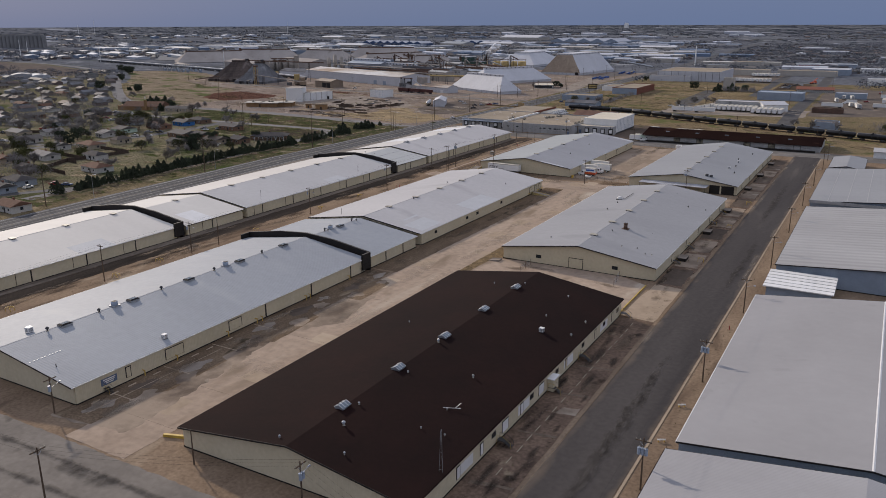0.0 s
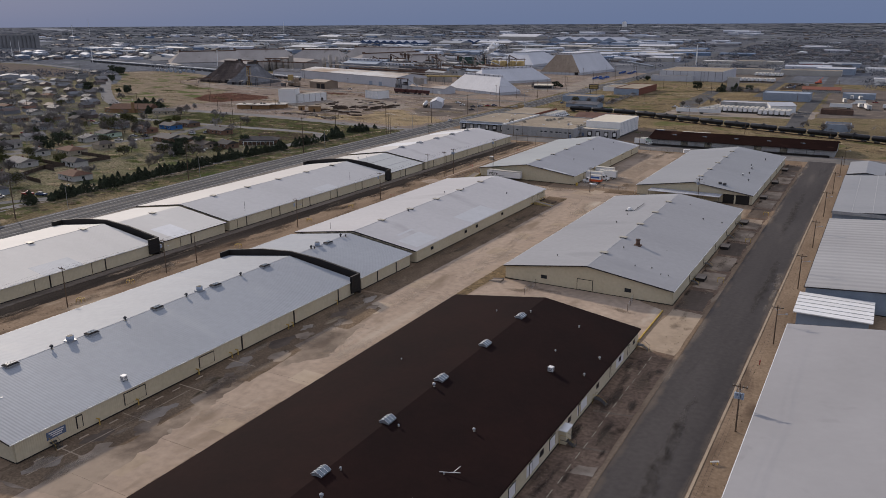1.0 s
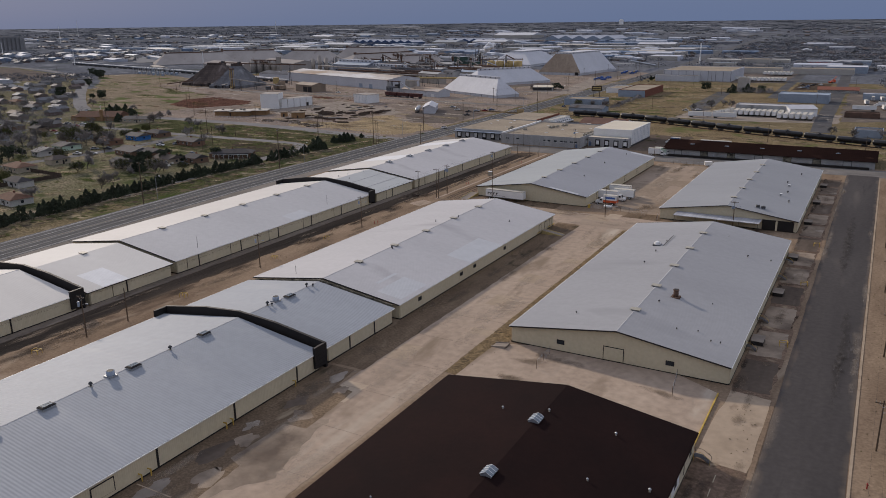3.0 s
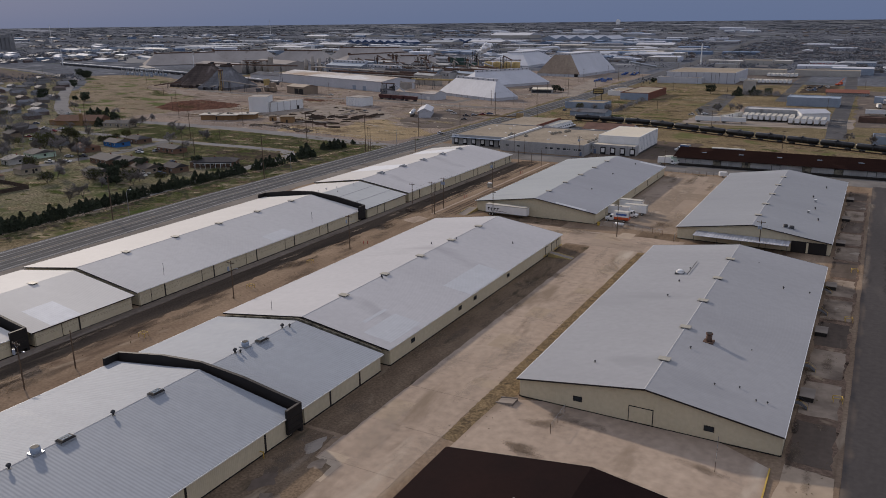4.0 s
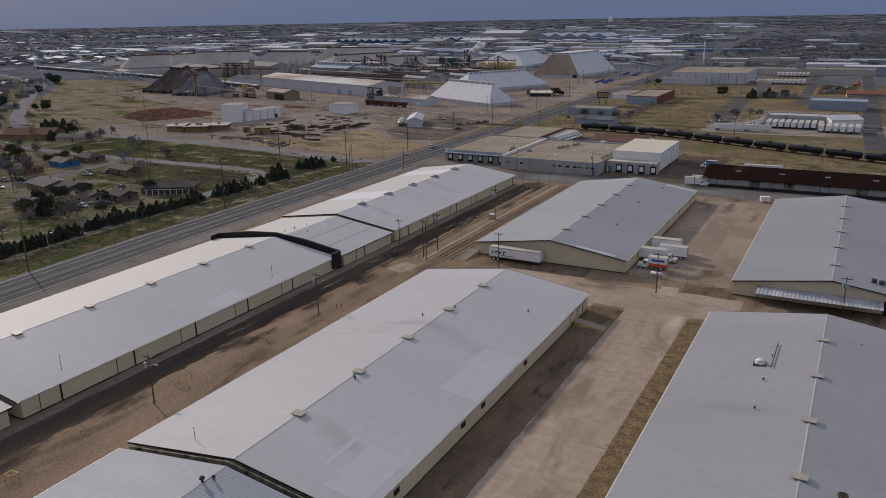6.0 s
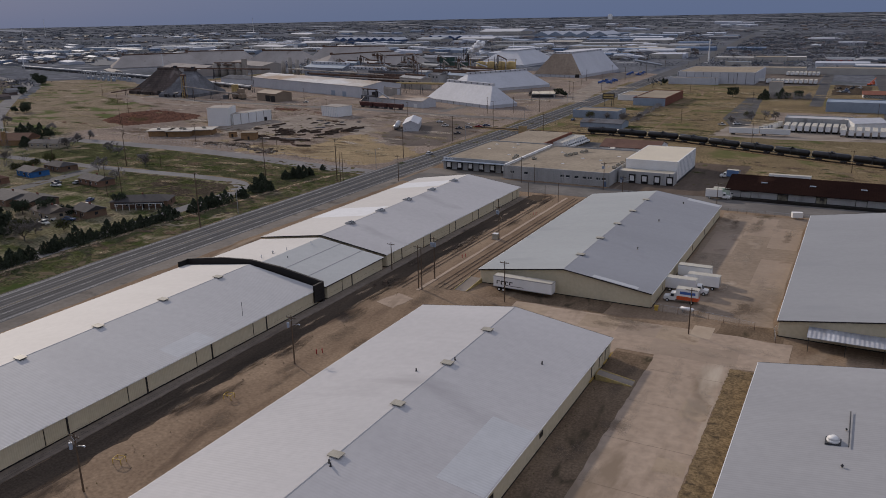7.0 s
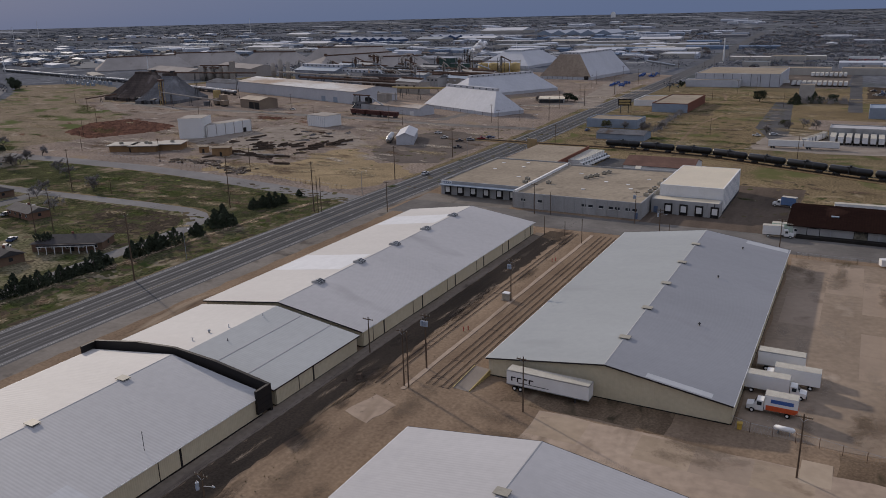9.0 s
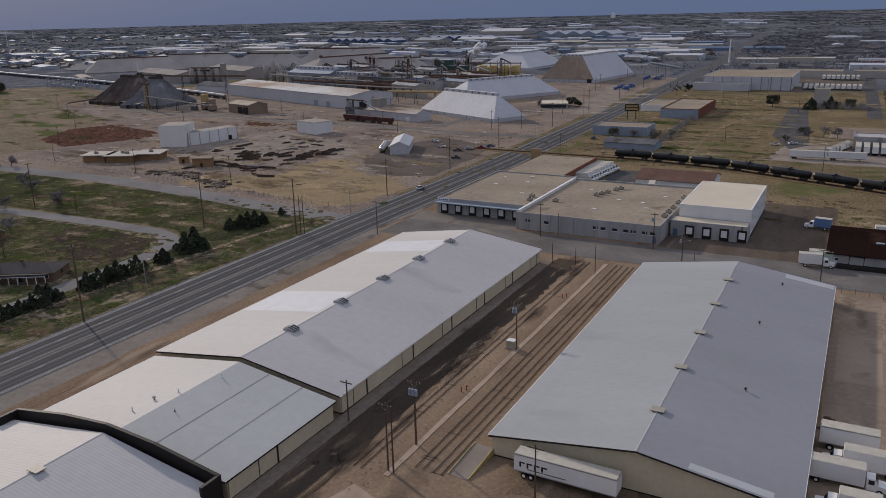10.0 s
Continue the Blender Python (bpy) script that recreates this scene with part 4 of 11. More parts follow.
sheet("verge", M["dry_grass"], ribbon([(-196, -10), (-196.5, 60)], 13), 0.045, "patchy dry verge below the hedge", "ground", 1.5, 4)
sheet("verge", M["verge_grass"], ribbon([(-194, 52), (-196.5, 100), (-199, 160), (-198, 225), (-194, 243)], 17), 0.047, "patchy green verge below the hedge", "ground", 1.2, 3)
sheet("verge", M["dry_grass"], ribbon([(-187.5, 290), (-188, 370), (-202, 760)], 7), 0.04, "dry grass verge beside the highway", "ground", 1.0, 8)

# streets of the houses across the highway
sheet("side_street", M["pale_road"], ribbon([(-176, 249.5), (-192, 250), (-217, 252), (-250, 257), (-287, 262.5), (-327, 266.5), (-383, 267), (-430, 265), (-480, 264)], 11), 0.05, "grey side street to the houses", "road", 0.12, 8)
sheet("loop_street", M["pale_road"], ribbon([(-206, -20), (-208, 60), (-212, 120), (-214.5, 152), (-215.4, 165), (-215.8, 176), (-217, 188), (-219, 195), (-222, 201), (-228, 206), (-238, 209.3), (-260, 210), (-325, 208), (-382, 209), (-428, 211), (-480, 211), (-560, 196)], 6.8), 0.05, "pale concrete loop street", "road", 0.08, 8)
sheet("house_street", M["highway"], ribbon([(-332, 60), (-320, 90), (-315, 120), (-312, 158), (-316, 183), (-321, 208)], 8), 0.052, "grey street between small houses", "road", 0.2, 8)
sheet("house_street", M["highway"], ribbon([(-206, 8), (-222, -18), (-260, -40), (-420, -50)], 5.5), 0.052, "pale street between small houses", "road", 0.2, 8)
sheet("house_street", M["highway"], ribbon([(-326, 74), (-380, 76), (-460, 66), (-700, 40)], 6), 0.054, "grey street between small houses", "road", 0.2, 8)
sheet("house_street", M["highway"], ribbon([(-430, 211), (-452, 150), (-520, 120), (-700, 110)], 6), 0.05, "pale street between small houses", "road", 0.2, 8)
sheet("curving_road", M["pale_road"], ribbon([(-440, 266), (-486, 264), (-520, 282), (-559, 307), (-649, 374), (-720, 430), (-785, 484), (-830, 521), (-855, 541), (-885, 557), (-930, 577), (-1080, 636), (-1194, 669), (-1500, 720)], 11.5), 0.05, "pale road curving away past the field", "road", 0.3, 12)
sheet("green_lot", M["green_grass"], [(-238, 215), (-330, 213), (-395, 214), (-392, 262), (-300, 258), (-250, 252), (-228, 248), (-200, 245), (-193, 226), (-212, 206)], 0.045, "green grass lot between side streets", "ground", 1.0, 5)
sheet("green_lot", M["green_grass"], [(-223, 194), (-231, 202), (-300, 205), (-306, 166), (-240, 160), (-220, 165)], 0.04, "green and tan grass beside the houses", "ground", 1.0, 5)
sheet("bare_lot", M["bare_lot"], [(-260, 179.5), (-270, 199), (-262, 205), (-231, 201), (-223, 192), (-222, 178), (-238, 174)], 0.055, "dark brown bare lot inside the street bend", "ground", 0.8, 3)
sheet("neighbourhood", M["lawn"], [(-204, -60), (-204, 200), (-260, 209), (-330, 211), (-400, 268), (-480, 262), (-560, 300), (-785, 478), (-860, 536), (-930, 570), (-1190, 660), (-1500, 700), (-1500, -200)], 0.03, "dull grass and soil between the houses", "ground", 2, 12)
sheet("old_lot", M["mill_asphalt"], [(-862, 530), (-930, 564), (-1190, 652), (-1500, 692), (-1500, 380), (-905, 430)], 0.036, "dull bare ground beyond the last houses", "ground", 3, 12)
sheet("field", M["field"], [(-450, 240), (-600, 345), (-810, 525), (-900, 590), (-830, 640), (-660, 560), (-500, 420), (-420, 290)], 0.03, "dry grass field with green patches", "ground", 3, 10)
RED_LOT = [(-479, 337), (-438, 325), (-418, 370), (-434, 391), (-495, 404), (-504, 378)]
sheet("red_soil_lot", M["red_dirt"], RED_LOT, 0.07, "bare red-brown soil heaped over a lot", "ground", 1.6, 4)
sheet("mill_yard", M["mill_dirt"], [(-186, 250), (-217, 250), (-300, 260), (-445, 262), (-452, 290), (-440, 330), (-525, 425), (-660, 480), (-720, 600), (-500, 900), (-196, 880), (-190, 500)], 0.035, "bare tan and grey mill yard", "ground", 3, 10)
sheet("straw_lot", M["straw"], [(-296, 274), (-250, 272), (-205, 262), (-196, 268), (-193, 300), (-208, 318), (-232, 324), (-246, 345), (-262, 352), (-268, 330), (-262, 300), (-300, 292)], 0.044, "dry straw-coloured grass lot beside the side street", "ground", 3, 4)
sheet("mill_lot", M["mill_asphalt"], [(-194, 330), (-210, 322), (-232, 330), (-246, 352), (-250, 372), (-250, 408), (-244, 430), (-222, 425), (-203, 412), (-197, 380)], 0.05, "grey paved lot beside the highway", "pavement", 1, 6)
sheet("mill_slab", M["slab"], [(-262, 348), (-300, 372), (-352, 400), (-345, 412), (-290, 398), (-255, 362)], 0.05, "old concrete slabs in the yard", "pavement", 0.6, 5)
sheet("mill_slab", M["slab"], [(-300, 320), (-360, 330), (-376, 345), (-365, 400), (-350, 420), (-300, 400)], 0.042, "worn grey paved yard", "pavement", 1.5, 5)
sheet("meadow", M["meadow"], [(-165, 262), (-150, 330), (-166, 380), (-160, 700), (-60, 720), (-66, 380), (120, 330), (120, 262), (70, 292), (-30, 292)], 0.03, "dry yellow grass field by the railway", "ground", 2, 8)
sheet("rail_bed", M["gravel"], ribbon([(-215, 403), (-122, 400), (-78, 391), (-16, 362), (95, 318), (300, 240)], 9), 0.12, "brown gravel bed of the railway", "ground", 0.8, 4)
sheet("trailer_lot", M["slab"], [(-66, 420), (-60, 470), (40, 480), (40, 428), (-20, 418)], 0.05, "pale paved lot with white trailers", "pavement", 1, 6)
sheet("east_lot_road", M["lot_asphalt"], ribbon([(33, 380), (30, 470), (28, 700), (20, 1000)], 11), 0.052, "grey road past the truck lots", "road", 0.3, 8)
sheet("east_lot", M["mill_asphalt"], [(40, 440), (120, 470), (160, 700), (36, 720)], 0.04, "bare lot with trucks and wrecks", "ground", 2, 8)
sheet("wreck_lot", M["dirt_and_shade"], [(-14, 676), (14, 690), (17, 770), (-14, 780)], 0.06, "dark oily lot full of old cars", "ground", 1, 6)
sheet("trailer_park", M["mill_asphalt"], [(-96, 752), (-30, 762), (-30, 965), (-100, 958)], 0.055, "pale paved lot with rows of trailers", "pavement", 1, 8)
sheet("lot_road", M["lot_asphalt"], ribbon([(-20, 590), (-22, 700), (-25, 900), (-30, 1200)], 9), 0.062, "grey street between truck lots", "road", 0.4, 8)
sheet("angled_drive", M["lot_asphalt"], [(-71, 500), (-58, 455), (-50, 470), (-62, 640), (-74, 640)], 0.055, "grey asphalt drive", "road", 0.3, 6)

for pts, w, m in (([(-192, 452), (-260, 452), (-330, 462), (-420, 468), (-520, 470), (-600, 488)], 9, "old_asphalt"), ([(-188, 600), (-262, 560), (-270, 470)], 9, "old_asphalt"), ([(-198, 560), (-212, 640), (-232, 760), (-240, 900)], 20, "slab"),
                  ([(-480, 470), (-500, 440), (-560, 445), (-640, 500)], 8, "slab")):
    sheet("mill_track", M[m], ribbon(pts, w), 0.052 + 0.002 * w / 10, "worn grey vehicle track in the mill yard", "road", 1.2, 5)
for pts, w in (([(-150, 500), (-120, 560), (-110, 640), (-118, 690)], 2.0), ([(-100, 420), (-105, 500), (-90, 600)], 1.6), ([(-130, 280), (-140, 340), (-120, 385)], 2.0)):
    sheet("worn_path", M["dirt"], ribbon(pts, w), 0.036, "bare wheel path worn into dry grass", "ground", 0.4, 4)

# slabs of other ages and the joints between them in the concrete lane
for k in range(11):
    y = -120 + 20.0 * k + rng.uniform(-1, 1)
    x0 = rng.choice((-21.2, -16.4, -11.5))
    sheet("lane_slab", M[rng.choice(("concrete_old", "concrete_new", "concrete_old"))], strip(x0, x0 + rng.choice((4.8, 4.8, 9.6)), y, y + rng.uniform(3.5, 8.2)), 0.0535 + 0.0002 * k, "concrete slab of another age", "pavement", 0.04, 3)
joint = Shape()
for k in range(16):
    joint.box(-21.2, -6.6, -122 + 14.6 * k - 0.02, -122 + 14.6 * k + 0.02, 0.03, 0.0626)
single("slab_joints", joint, M["concrete_joint"], "dirt filled joints between concrete slabs", "pavement", kind="structure")

# concrete pads between dock pits along the road
for k in range(13):
    y = -1.5 + 17.6 * k
    sheet("dock_pad", M["wet_concrete" if k % 3 else "dark_slab"], strip(46.6, 53.0, y + 1.4 + 0.3 * (k % 3), y + 16.6), 0.064, "stained concrete pad beside the road", "pavement", 0.3, 1.5)

part("yellow_edge", Shape().box(44.4, 44.62, -27, -4.4, 0.0, 0.34), M["paint_yellow"], road, "yellow painted slab edge")

sheet("meadow", M["meadow"], [(-60, 482), (18, 484), (22, 720), (-60, 722)], 0.028, "dry grass field beside the truck lots", "ground", 1.5, 5)
sheet("brown_lot", M["mill_dirt"], [(-42, 500), (12, 502), (14, 548), (-40, 545)], 0.034, "ploughed brown lot beside a drive", "ground", 1.0, 4)

# mud, puddle marks and worn slabs on the apron of the silver-roofed warehouse
sheet("mud_strip", M["shade_dirt"], [(-30.5, -129), (-21, -128), (-22.5, -116), (-19.2, -112), (-19.6, -96), (-22, -95), (-21.5, -84), (-17.6, -83.5), (-18.4, -66), (-21.5, -65), (-21, -52), (-16.4, -51.5), (-17.5, -36), (-22, -35), (-23, -28), (-30.5, -28)], 0.0592, "brown mud film over the concrete apron", "pavement", 0.14, 1.5)
for k in range(17):
    y = -123 + 5.7 * k + rng.uniform(-1.5, 1.5)
    x, r = rng.uniform(-26.5, -18.5), rng.uniform(0.9, 2.3)
    m = ("slab", "wet_concrete", "dark_slab", "wet_concrete")[k % 4]
    sheet("paving_patch", M[m], [(x + r * (1 + 0.35 * math.sin(3 * a + k) + 0.2 * math.sin(5 * a + 2 * k)) * math.cos(a), y + 1.7 * r * (1 + 0.3 * math.sin(2 * a + 3 * k) + 0.15 * math.sin(7 * a + k)) * math.sin(a)) for a in [0.2618 * j for j in range(24)]], 0.064 + 0.0003 * k, "dried puddle mark on the apron", "pavement")
apron_joint = Shape()
for y in (-118, -104.5, -91, -77.5):
    apron_joint.box(-29, -21.5, y - 0.12, y + 0.12, 0.03, 0.0705)
apron_joint.box(-25.3, -25.1, -126, -92, 0.03, 0.0707)
single("apron_joints", apron_joint, M["concrete_old"], "pale joints between apron slabs", "pavement", kind="structure")
for y in (-123, -118.8, -114.6, -108.5, -102.4, -98.2, -94, -88):
    single("wheel_stop", Shape().hull([(-27.75, y), (-27.5, y), (-27.5, y + 1.9), (-27.75, y + 1.9)], [(-27.7, y + 0.05), (-27.55, y + 0.05), (-27.55, y + 1.85), (-27.7, y + 1.85)], 0.05, 0.2), M["concrete_new"], "worn concrete wheel stop on the apron", "wheel stop", "wheel stops")

# black mud along the brown-roofed warehouse, with broken cross slabs
for y in (-83.5,):
    sheet("parking_slab", M["wet_concrete"], [(49.5, y), (53.4, y + 0.8), (53.4, y + 3.6), (50.6, y + 3.0)], 0.0605, "pale broken slab across the parking", "pavement", 0.2, 1)

# soft films of dust, mud, thin grass and painted lane shade over the ground
soft = random.Random(21)
lane = Layer(0.078)
# feathers the painted shadow's edge along the rail lane
for k in range(46):
    lane.patch(soft.uniform(-95, -91), soft.uniform(-125, 232), soft.uniform(1.5, 3.4), soft.uniform(6, 18))
for k in range(8):
    lane.patch(soft.uniform(-99, -90), 96 + 6 * k, soft.uniform(2, 4), soft.uniform(4, 8))
for k in range(40):
    lane.patch(soft.uniform(45.8, 48.6), soft.uniform(-127, -33), soft.uniform(0.8, 1.8), soft.uniform(3, 8))
for k in range(16):
    lane.patch(soft.uniform(49.5, 53), soft.uniform(-120, -34), soft.uniform(0.6, 1.4), soft.uniform(2, 6))
for k in range(22):
    lane.patch(soft.uniform(46.4, 47.6), soft.uniform(0, 226), soft.uniform(0.6, 1.3), soft.uniform(2, 7))
lane.lay("lane_mud_shade", "lane_dark", "soft dark mud and painted shade along lanes and walls")
lane = Layer(0.1)
for k in range(30):
    lane.patch(soft.uniform(-100, -93), soft.uniform(-125, 232), soft.uniform(0.8, 2.0), soft.uniform(5, 14))
lane.lay("lane_dust", "lane_tan", "dry tan wheel tracks along the railway lane")
yard = Layer(0.13)
for k in range(44):
    yard.patch(soft.uniform(-92, -76.5), soft.uniform(-125, 118), soft.uniform(1.5, 4.5), soft.uniform(4, 14))
for k in range(7):
    yard.patch(soft.uniform(-72, -30), soft.uniform(104, 124), soft.uniform(4, 12), soft.uniform(1.5, 4), soft.uniform(-12, 12))
for k in range(9):
    yard.patch(soft.uniform(-26, -3), soft.choice((soft.uniform(132, 150), soft.uniform(205, 234))), soft.uniform(1.5, 5), soft.uniform(3, 12))
for k in range(26):
    yard.patch(soft.uniform(-29, -20), soft.uniform(-127, 100), soft.uniform(1.2, 3.6), soft.uniform(4, 12))
for k in range(20):
    yard.patch(soft.uniform(46, 53), soft.uniform(-125, 228), soft.uniform(1.0, 2.6), soft.uniform(3, 9))
for k in range(10):
    yard.patch(soft.uniform(0, 42), soft.uniform(-25, -2), soft.uniform(3, 8), soft.uniform(1.5, 3.5), soft.uniform(-20, 20))
yard.lay("yard_dirt", "slab_brown", "brown dirt washed over yards and lanes")
yard = Layer(0.16)
for k in range(34):
    yard.patch(soft.uniform(-20, -7), soft.uniform(-130, 104), soft.uniform(1.5, 4.5), soft.uniform(5, 16))
for k in range(14):
    yard.patch(soft.uniform(-56, 0), soft.uniform(105, 121), soft.uniform(4, 10), soft.uniform(1.5, 3.5), soft.uniform(-10, 10))
for k in range(18):
    yard.patch(soft.uniform(-26, -3), soft.uniform(132, 234), soft.uniform(1.5, 4), soft.uniform(4, 12))
for k in range(16):
    yard.patch(soft.uniform(-28, -20), soft.uniform(-127, -30), soft.uniform(1.0, 2.6), soft.uniform(2, 6))
for k in range(22):
    yard.patch(soft.choice((54.6, 55.4, 66.6, 67.2)), soft.uniform(-200, 236), soft.uniform(0.6, 1.6), soft.uniform(6, 20))
for k in range(16):
    yard.patch(soft.uniform(-150, 50), soft.uniform(-165, -135), soft.uniform(6, 18), soft.uniform(1.5, 4), soft.uniform(-8, 8))
yard.lay("yard_dust", "slab_pale", "pale dust worn over concrete")
marks = Layer(0.19)
for k in range(5):
    y = -160 + 5.1 * k
    marks.band([(-150 + 14 * j, y + 1.6 * math.sin(0.35 * j + k)) for j in range(15)], 2.2)
for k in range(4):
    marks.patch(soft.uniform(57, 64.5), soft.uniform(-190, 225), soft.uniform(1.2, 2.4), soft.uniform(26, 50))
for k in range(18):
    marks.patch(soft.uniform(-140, 50), soft.uniform(-163, -136), soft.uniform(3, 12), soft.uniform(0.8, 2.4), soft.uniform(-20, 20))
marks.lay("tyre_marks", "tyre", "faint dark tyre and oil marks")


def scatter(layer, m, x0, x1, y0, y1, r0, r1, flat=0.45, turn=0.0, keep=None):
    for _ in range(m):
        x, y, r = soft.uniform(x0, x1), soft.uniform(y0, y1), soft.uniform(r0, r1)
        if keep is None or keep(x, y):
            layer.patch(x, y, r, r * soft.uniform(flat * 0.6, flat * 1.5), turn + soft.uniform(-15, 15), 14)


in_field = lambda x, y: 0.70 * -x - 75 < y < 0.72 * -x + 50
in_homes = lambda x, y: y < 205 - 0.5 * (x + 300) * (x < -300) and not (-216 < x < -205)
lay = Layer(0.10)
scatter(lay, 26, -330, -206, 219, 245, 8, 20, 0.35)
scatter(lay, 70, -800, -450, 255, 560, 12, 40, 0.3, -20, in_field)
scatter(lay, 60, -480, -218, -60, 200, 5, 15, 0.6, 0, in_homes)
scatter(lay, 24, -203, -190, -60, 245, 2, 6, 0.9, 80)
scatter(lay, 22, -158, -66, 390, 700, 8, 26, 0.4)
scatter(lay, 14, -192, -184, 270, 460, 1.5, 3, 0.9, 80)
scatter(lay, 8, -50, 110, 290, 330, 6, 16, 0.35, -20)
lay.lay("thin_grass", "green", "patchy thin spring grass")
lay = Layer(0.16)
scatter(lay, 34, -330, -206, 218, 245, 4, 14, 0.35)
scatter(lay, 60, -800, -440, 255, 560, 10, 34, 0.3, -20, in_field)
scatter(lay, 50, -480, -218, -60, 200, 4, 13, 0.6, 0, in_homes)
scatter(lay, 20, -204, -190, -60, 245, 2, 5, 0.9, 80)
scatter(lay, 40, -330, -200, 282, 330, 8, 22, 0.3)
scatter(lay, 20, -300, -205, 330, 440, 6, 18, 0.4, -30)
scatter(lay, 26, -158, -66, 390, 700, 8, 30, 0.4)
scatter(lay, 12, -60, 20, 490, 700, 8, 24, 0.4)
scatter(lay, 10, -50, 110, 290, 335, 6, 18, 0.35, -20)
lay.lay("straw_grass", "straw", "dry straw-coloured grass in patches")
lay = Layer(0.21)
scatter(lay, 34, -420, -200, 285, 450, 5, 20, 0.35, -15)
scatter(lay, 26, -480, -218, -60, 200, 3, 9, 0.6, 0, in_homes)
scatter(lay, 20, -330, -206, 217, 246, 3, 9, 0.4)
scatter(lay, 20, -158, -66, 390, 700, 4, 12, 0.4)
scatter(lay, 16, -204, -190, -60, 245, 1.5, 4, 0.9, 80)
scatter(lay, 24, -620, -330, 430, 520, 6, 20, 0.3, -15)
scatter(lay, 16, -40, 120, 285, 340, 4, 12, 0.35, -20)
lay.lay("brown_soil", "brown", "bare brown soil in patches")
lay = Layer(0.235)
lay.band([(-203.5, -40), (-203, 40), (-204.5, 90), (-205.2, 130), (-204, 165), (-203, 190), (-202.5, 215), (-199, 236), (-193, 246)], 5.0)
lay.lay("verge_path", "tan", "tan dirt path worn beside the hedge")
lay = Layer(0.25)
scatter(lay, 36, -420, -200, 285, 450, 5, 20, 0.3, -15)
scatter(lay, 24, -620, -330, 430, 520, 8, 24, 0.25, -15)
scatter(lay, 22, -300, -190, 540, 760, 8, 26, 0.4)
scatter(lay, 14, -60, 40, 420, 480, 5, 14, 0.4)
for k in range(9):
    lay.patch(-300 + 5 * k + soft.uniform(-4, 4), 374 + 2.8 * k + soft.uniform(-5, 5), 12, 3.5, 14, 14)
    lay.patch(-340 - 2.4 * k, 338 + 7 * k, 7, 3.5, 100 + soft.uniform(-8, 8), 14)
    lay.patch(-440 + 13 * k, 308 + 3 * math.sin(k), 11, 3.0, soft.uniform(-8, 8), 14)
lay.lay("pale_grit", "pale", "pale grit worn by wheels")
lay = Layer(0.28)
scatter(lay, 12, -530, -440, 310, 410, 6, 18, 0.4, -30)
scatter(lay, 8, -420, -330, 430, 470, 5, 14, 0.4, -15)
lay.lay("red_dust", "rust", "thin red soil spread round the heaps")


# ---- warehouses ----
def warehouse(x0, x1, y0, y1, roof, label, eave=4.0, ridge=7.3, cap="roof_cap", wall="cream", over=0.35, west=None, skew=0.0):
    w, ln, h = x1 - x0, y1 - y0, ridge - eave
    t = thing("warehouse", (x0 + x1) / 2, y0, 0, 0, label, "warehouse", "long gabled warehouses")
    for s in (-1, 1):
        o = [(skew, ridge), (skew, ridge - 0.2), (s * w / 2, eave - 0.2), (s * w / 2, eave)]
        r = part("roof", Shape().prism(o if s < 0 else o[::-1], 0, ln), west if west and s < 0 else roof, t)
        part("gutter", Shape().box(*sorted((s * (w / 2 + 0.01), s * (w / 2 + 0.13))), 0.05, ln - 0.05, eave - 0.2, eave - 0.03), M["white"] if cap else M["roof_brown"], r)
        for y in (-0.05, ln):
            part("rake_trim", Shape().prism([(skew, ridge + 0.03), (skew, ridge - 0.26), (s * w / 2, eave - 0.26), (s * w / 2, eave + 0.03)][::1 if s < 0 else -1], y, y + 0.05), M["black"], r)
    if cap:
        part("ridge_cap", Shape().prism([(skew - 0.2, ridge - 0.02), (skew + 0.2, ridge - 0.02), (skew, ridge + 0.05)], 0, ln), M[cap], t)
    wx = w / 2 - over
    top = ridge - h * wx / (w / 2) - 0.22
    for s in (-1, 1):
        part("wall", Shape().box(s * wx - 0.12, s * wx + 0.12, 0.9, ln - 0.9, 0.3, top), M[wall], t)
        part("base", Shape().box(s * wx - 0.16, s * wx + 0.16, 0.8, ln - 0.8, 0, 0.3), M["plinth"], t)
    for y in (0.9, ln - 0.9):
        part("gable_wall", Shape().prism([(-wx + 0.12, 0.25), (wx - 0.12, 0.25), (wx - 0.12, top), (skew, ridge - 0.3), (-wx + 0.12, top)], y - 0.12, y + 0.12), M[wall + "_gable" if wall == "cream" else wall], t)
        part("base", Shape().box(-wx + 0.2, wx - 0.2, y - 0.16, y + 0.16, 0, 0.25), M["plinth"], t)
    t["wx"], t["half"], t["eave"], t["ridge"], t["ln"], t["skew"] = wx, w / 2, eave, ridge, ln, skew
    return t


def roof_z(t, x):
    x -= t["skew"]
    return t["ridge"] - (t["ridge"] - t["eave"]) * abs(x) / (t["half"] - t["skew"] * (1 if x > 0 else -1))


def bays(t, side, first=8.0, step=17.5):
    """Black posts and the joints of sliding doors along a side wall."""
    x, y = side * (t["wx"] + 0.15), first
    while y < t["ln"] - 3:
        part("door_post", Shape().box(x - 0.08, x + 0.08, y - 0.17, y + 0.17, 0.2, t["eave"] - 0.2), M["black"], t)
        part("door_joint", Shape().box(x - 0.05, x + 0.05, y - 4.55, y - 4.47, 0.3, t["eave"] - 0.2), M["black"], t)
        d = part("sliding_door", Shape().box(x - 0.06, x + 0.04, y - 4.4, y - 0.3, 0.4, t["eave"] - 0.3), M["cream"], t)
        part("door_rail", Shape().box(x - 0.1, x + 0.1, y - 4.5, y - 0.4, t["eave"] - 0.24, t["eave"] - 0.14), M["black"], d)
        y += step


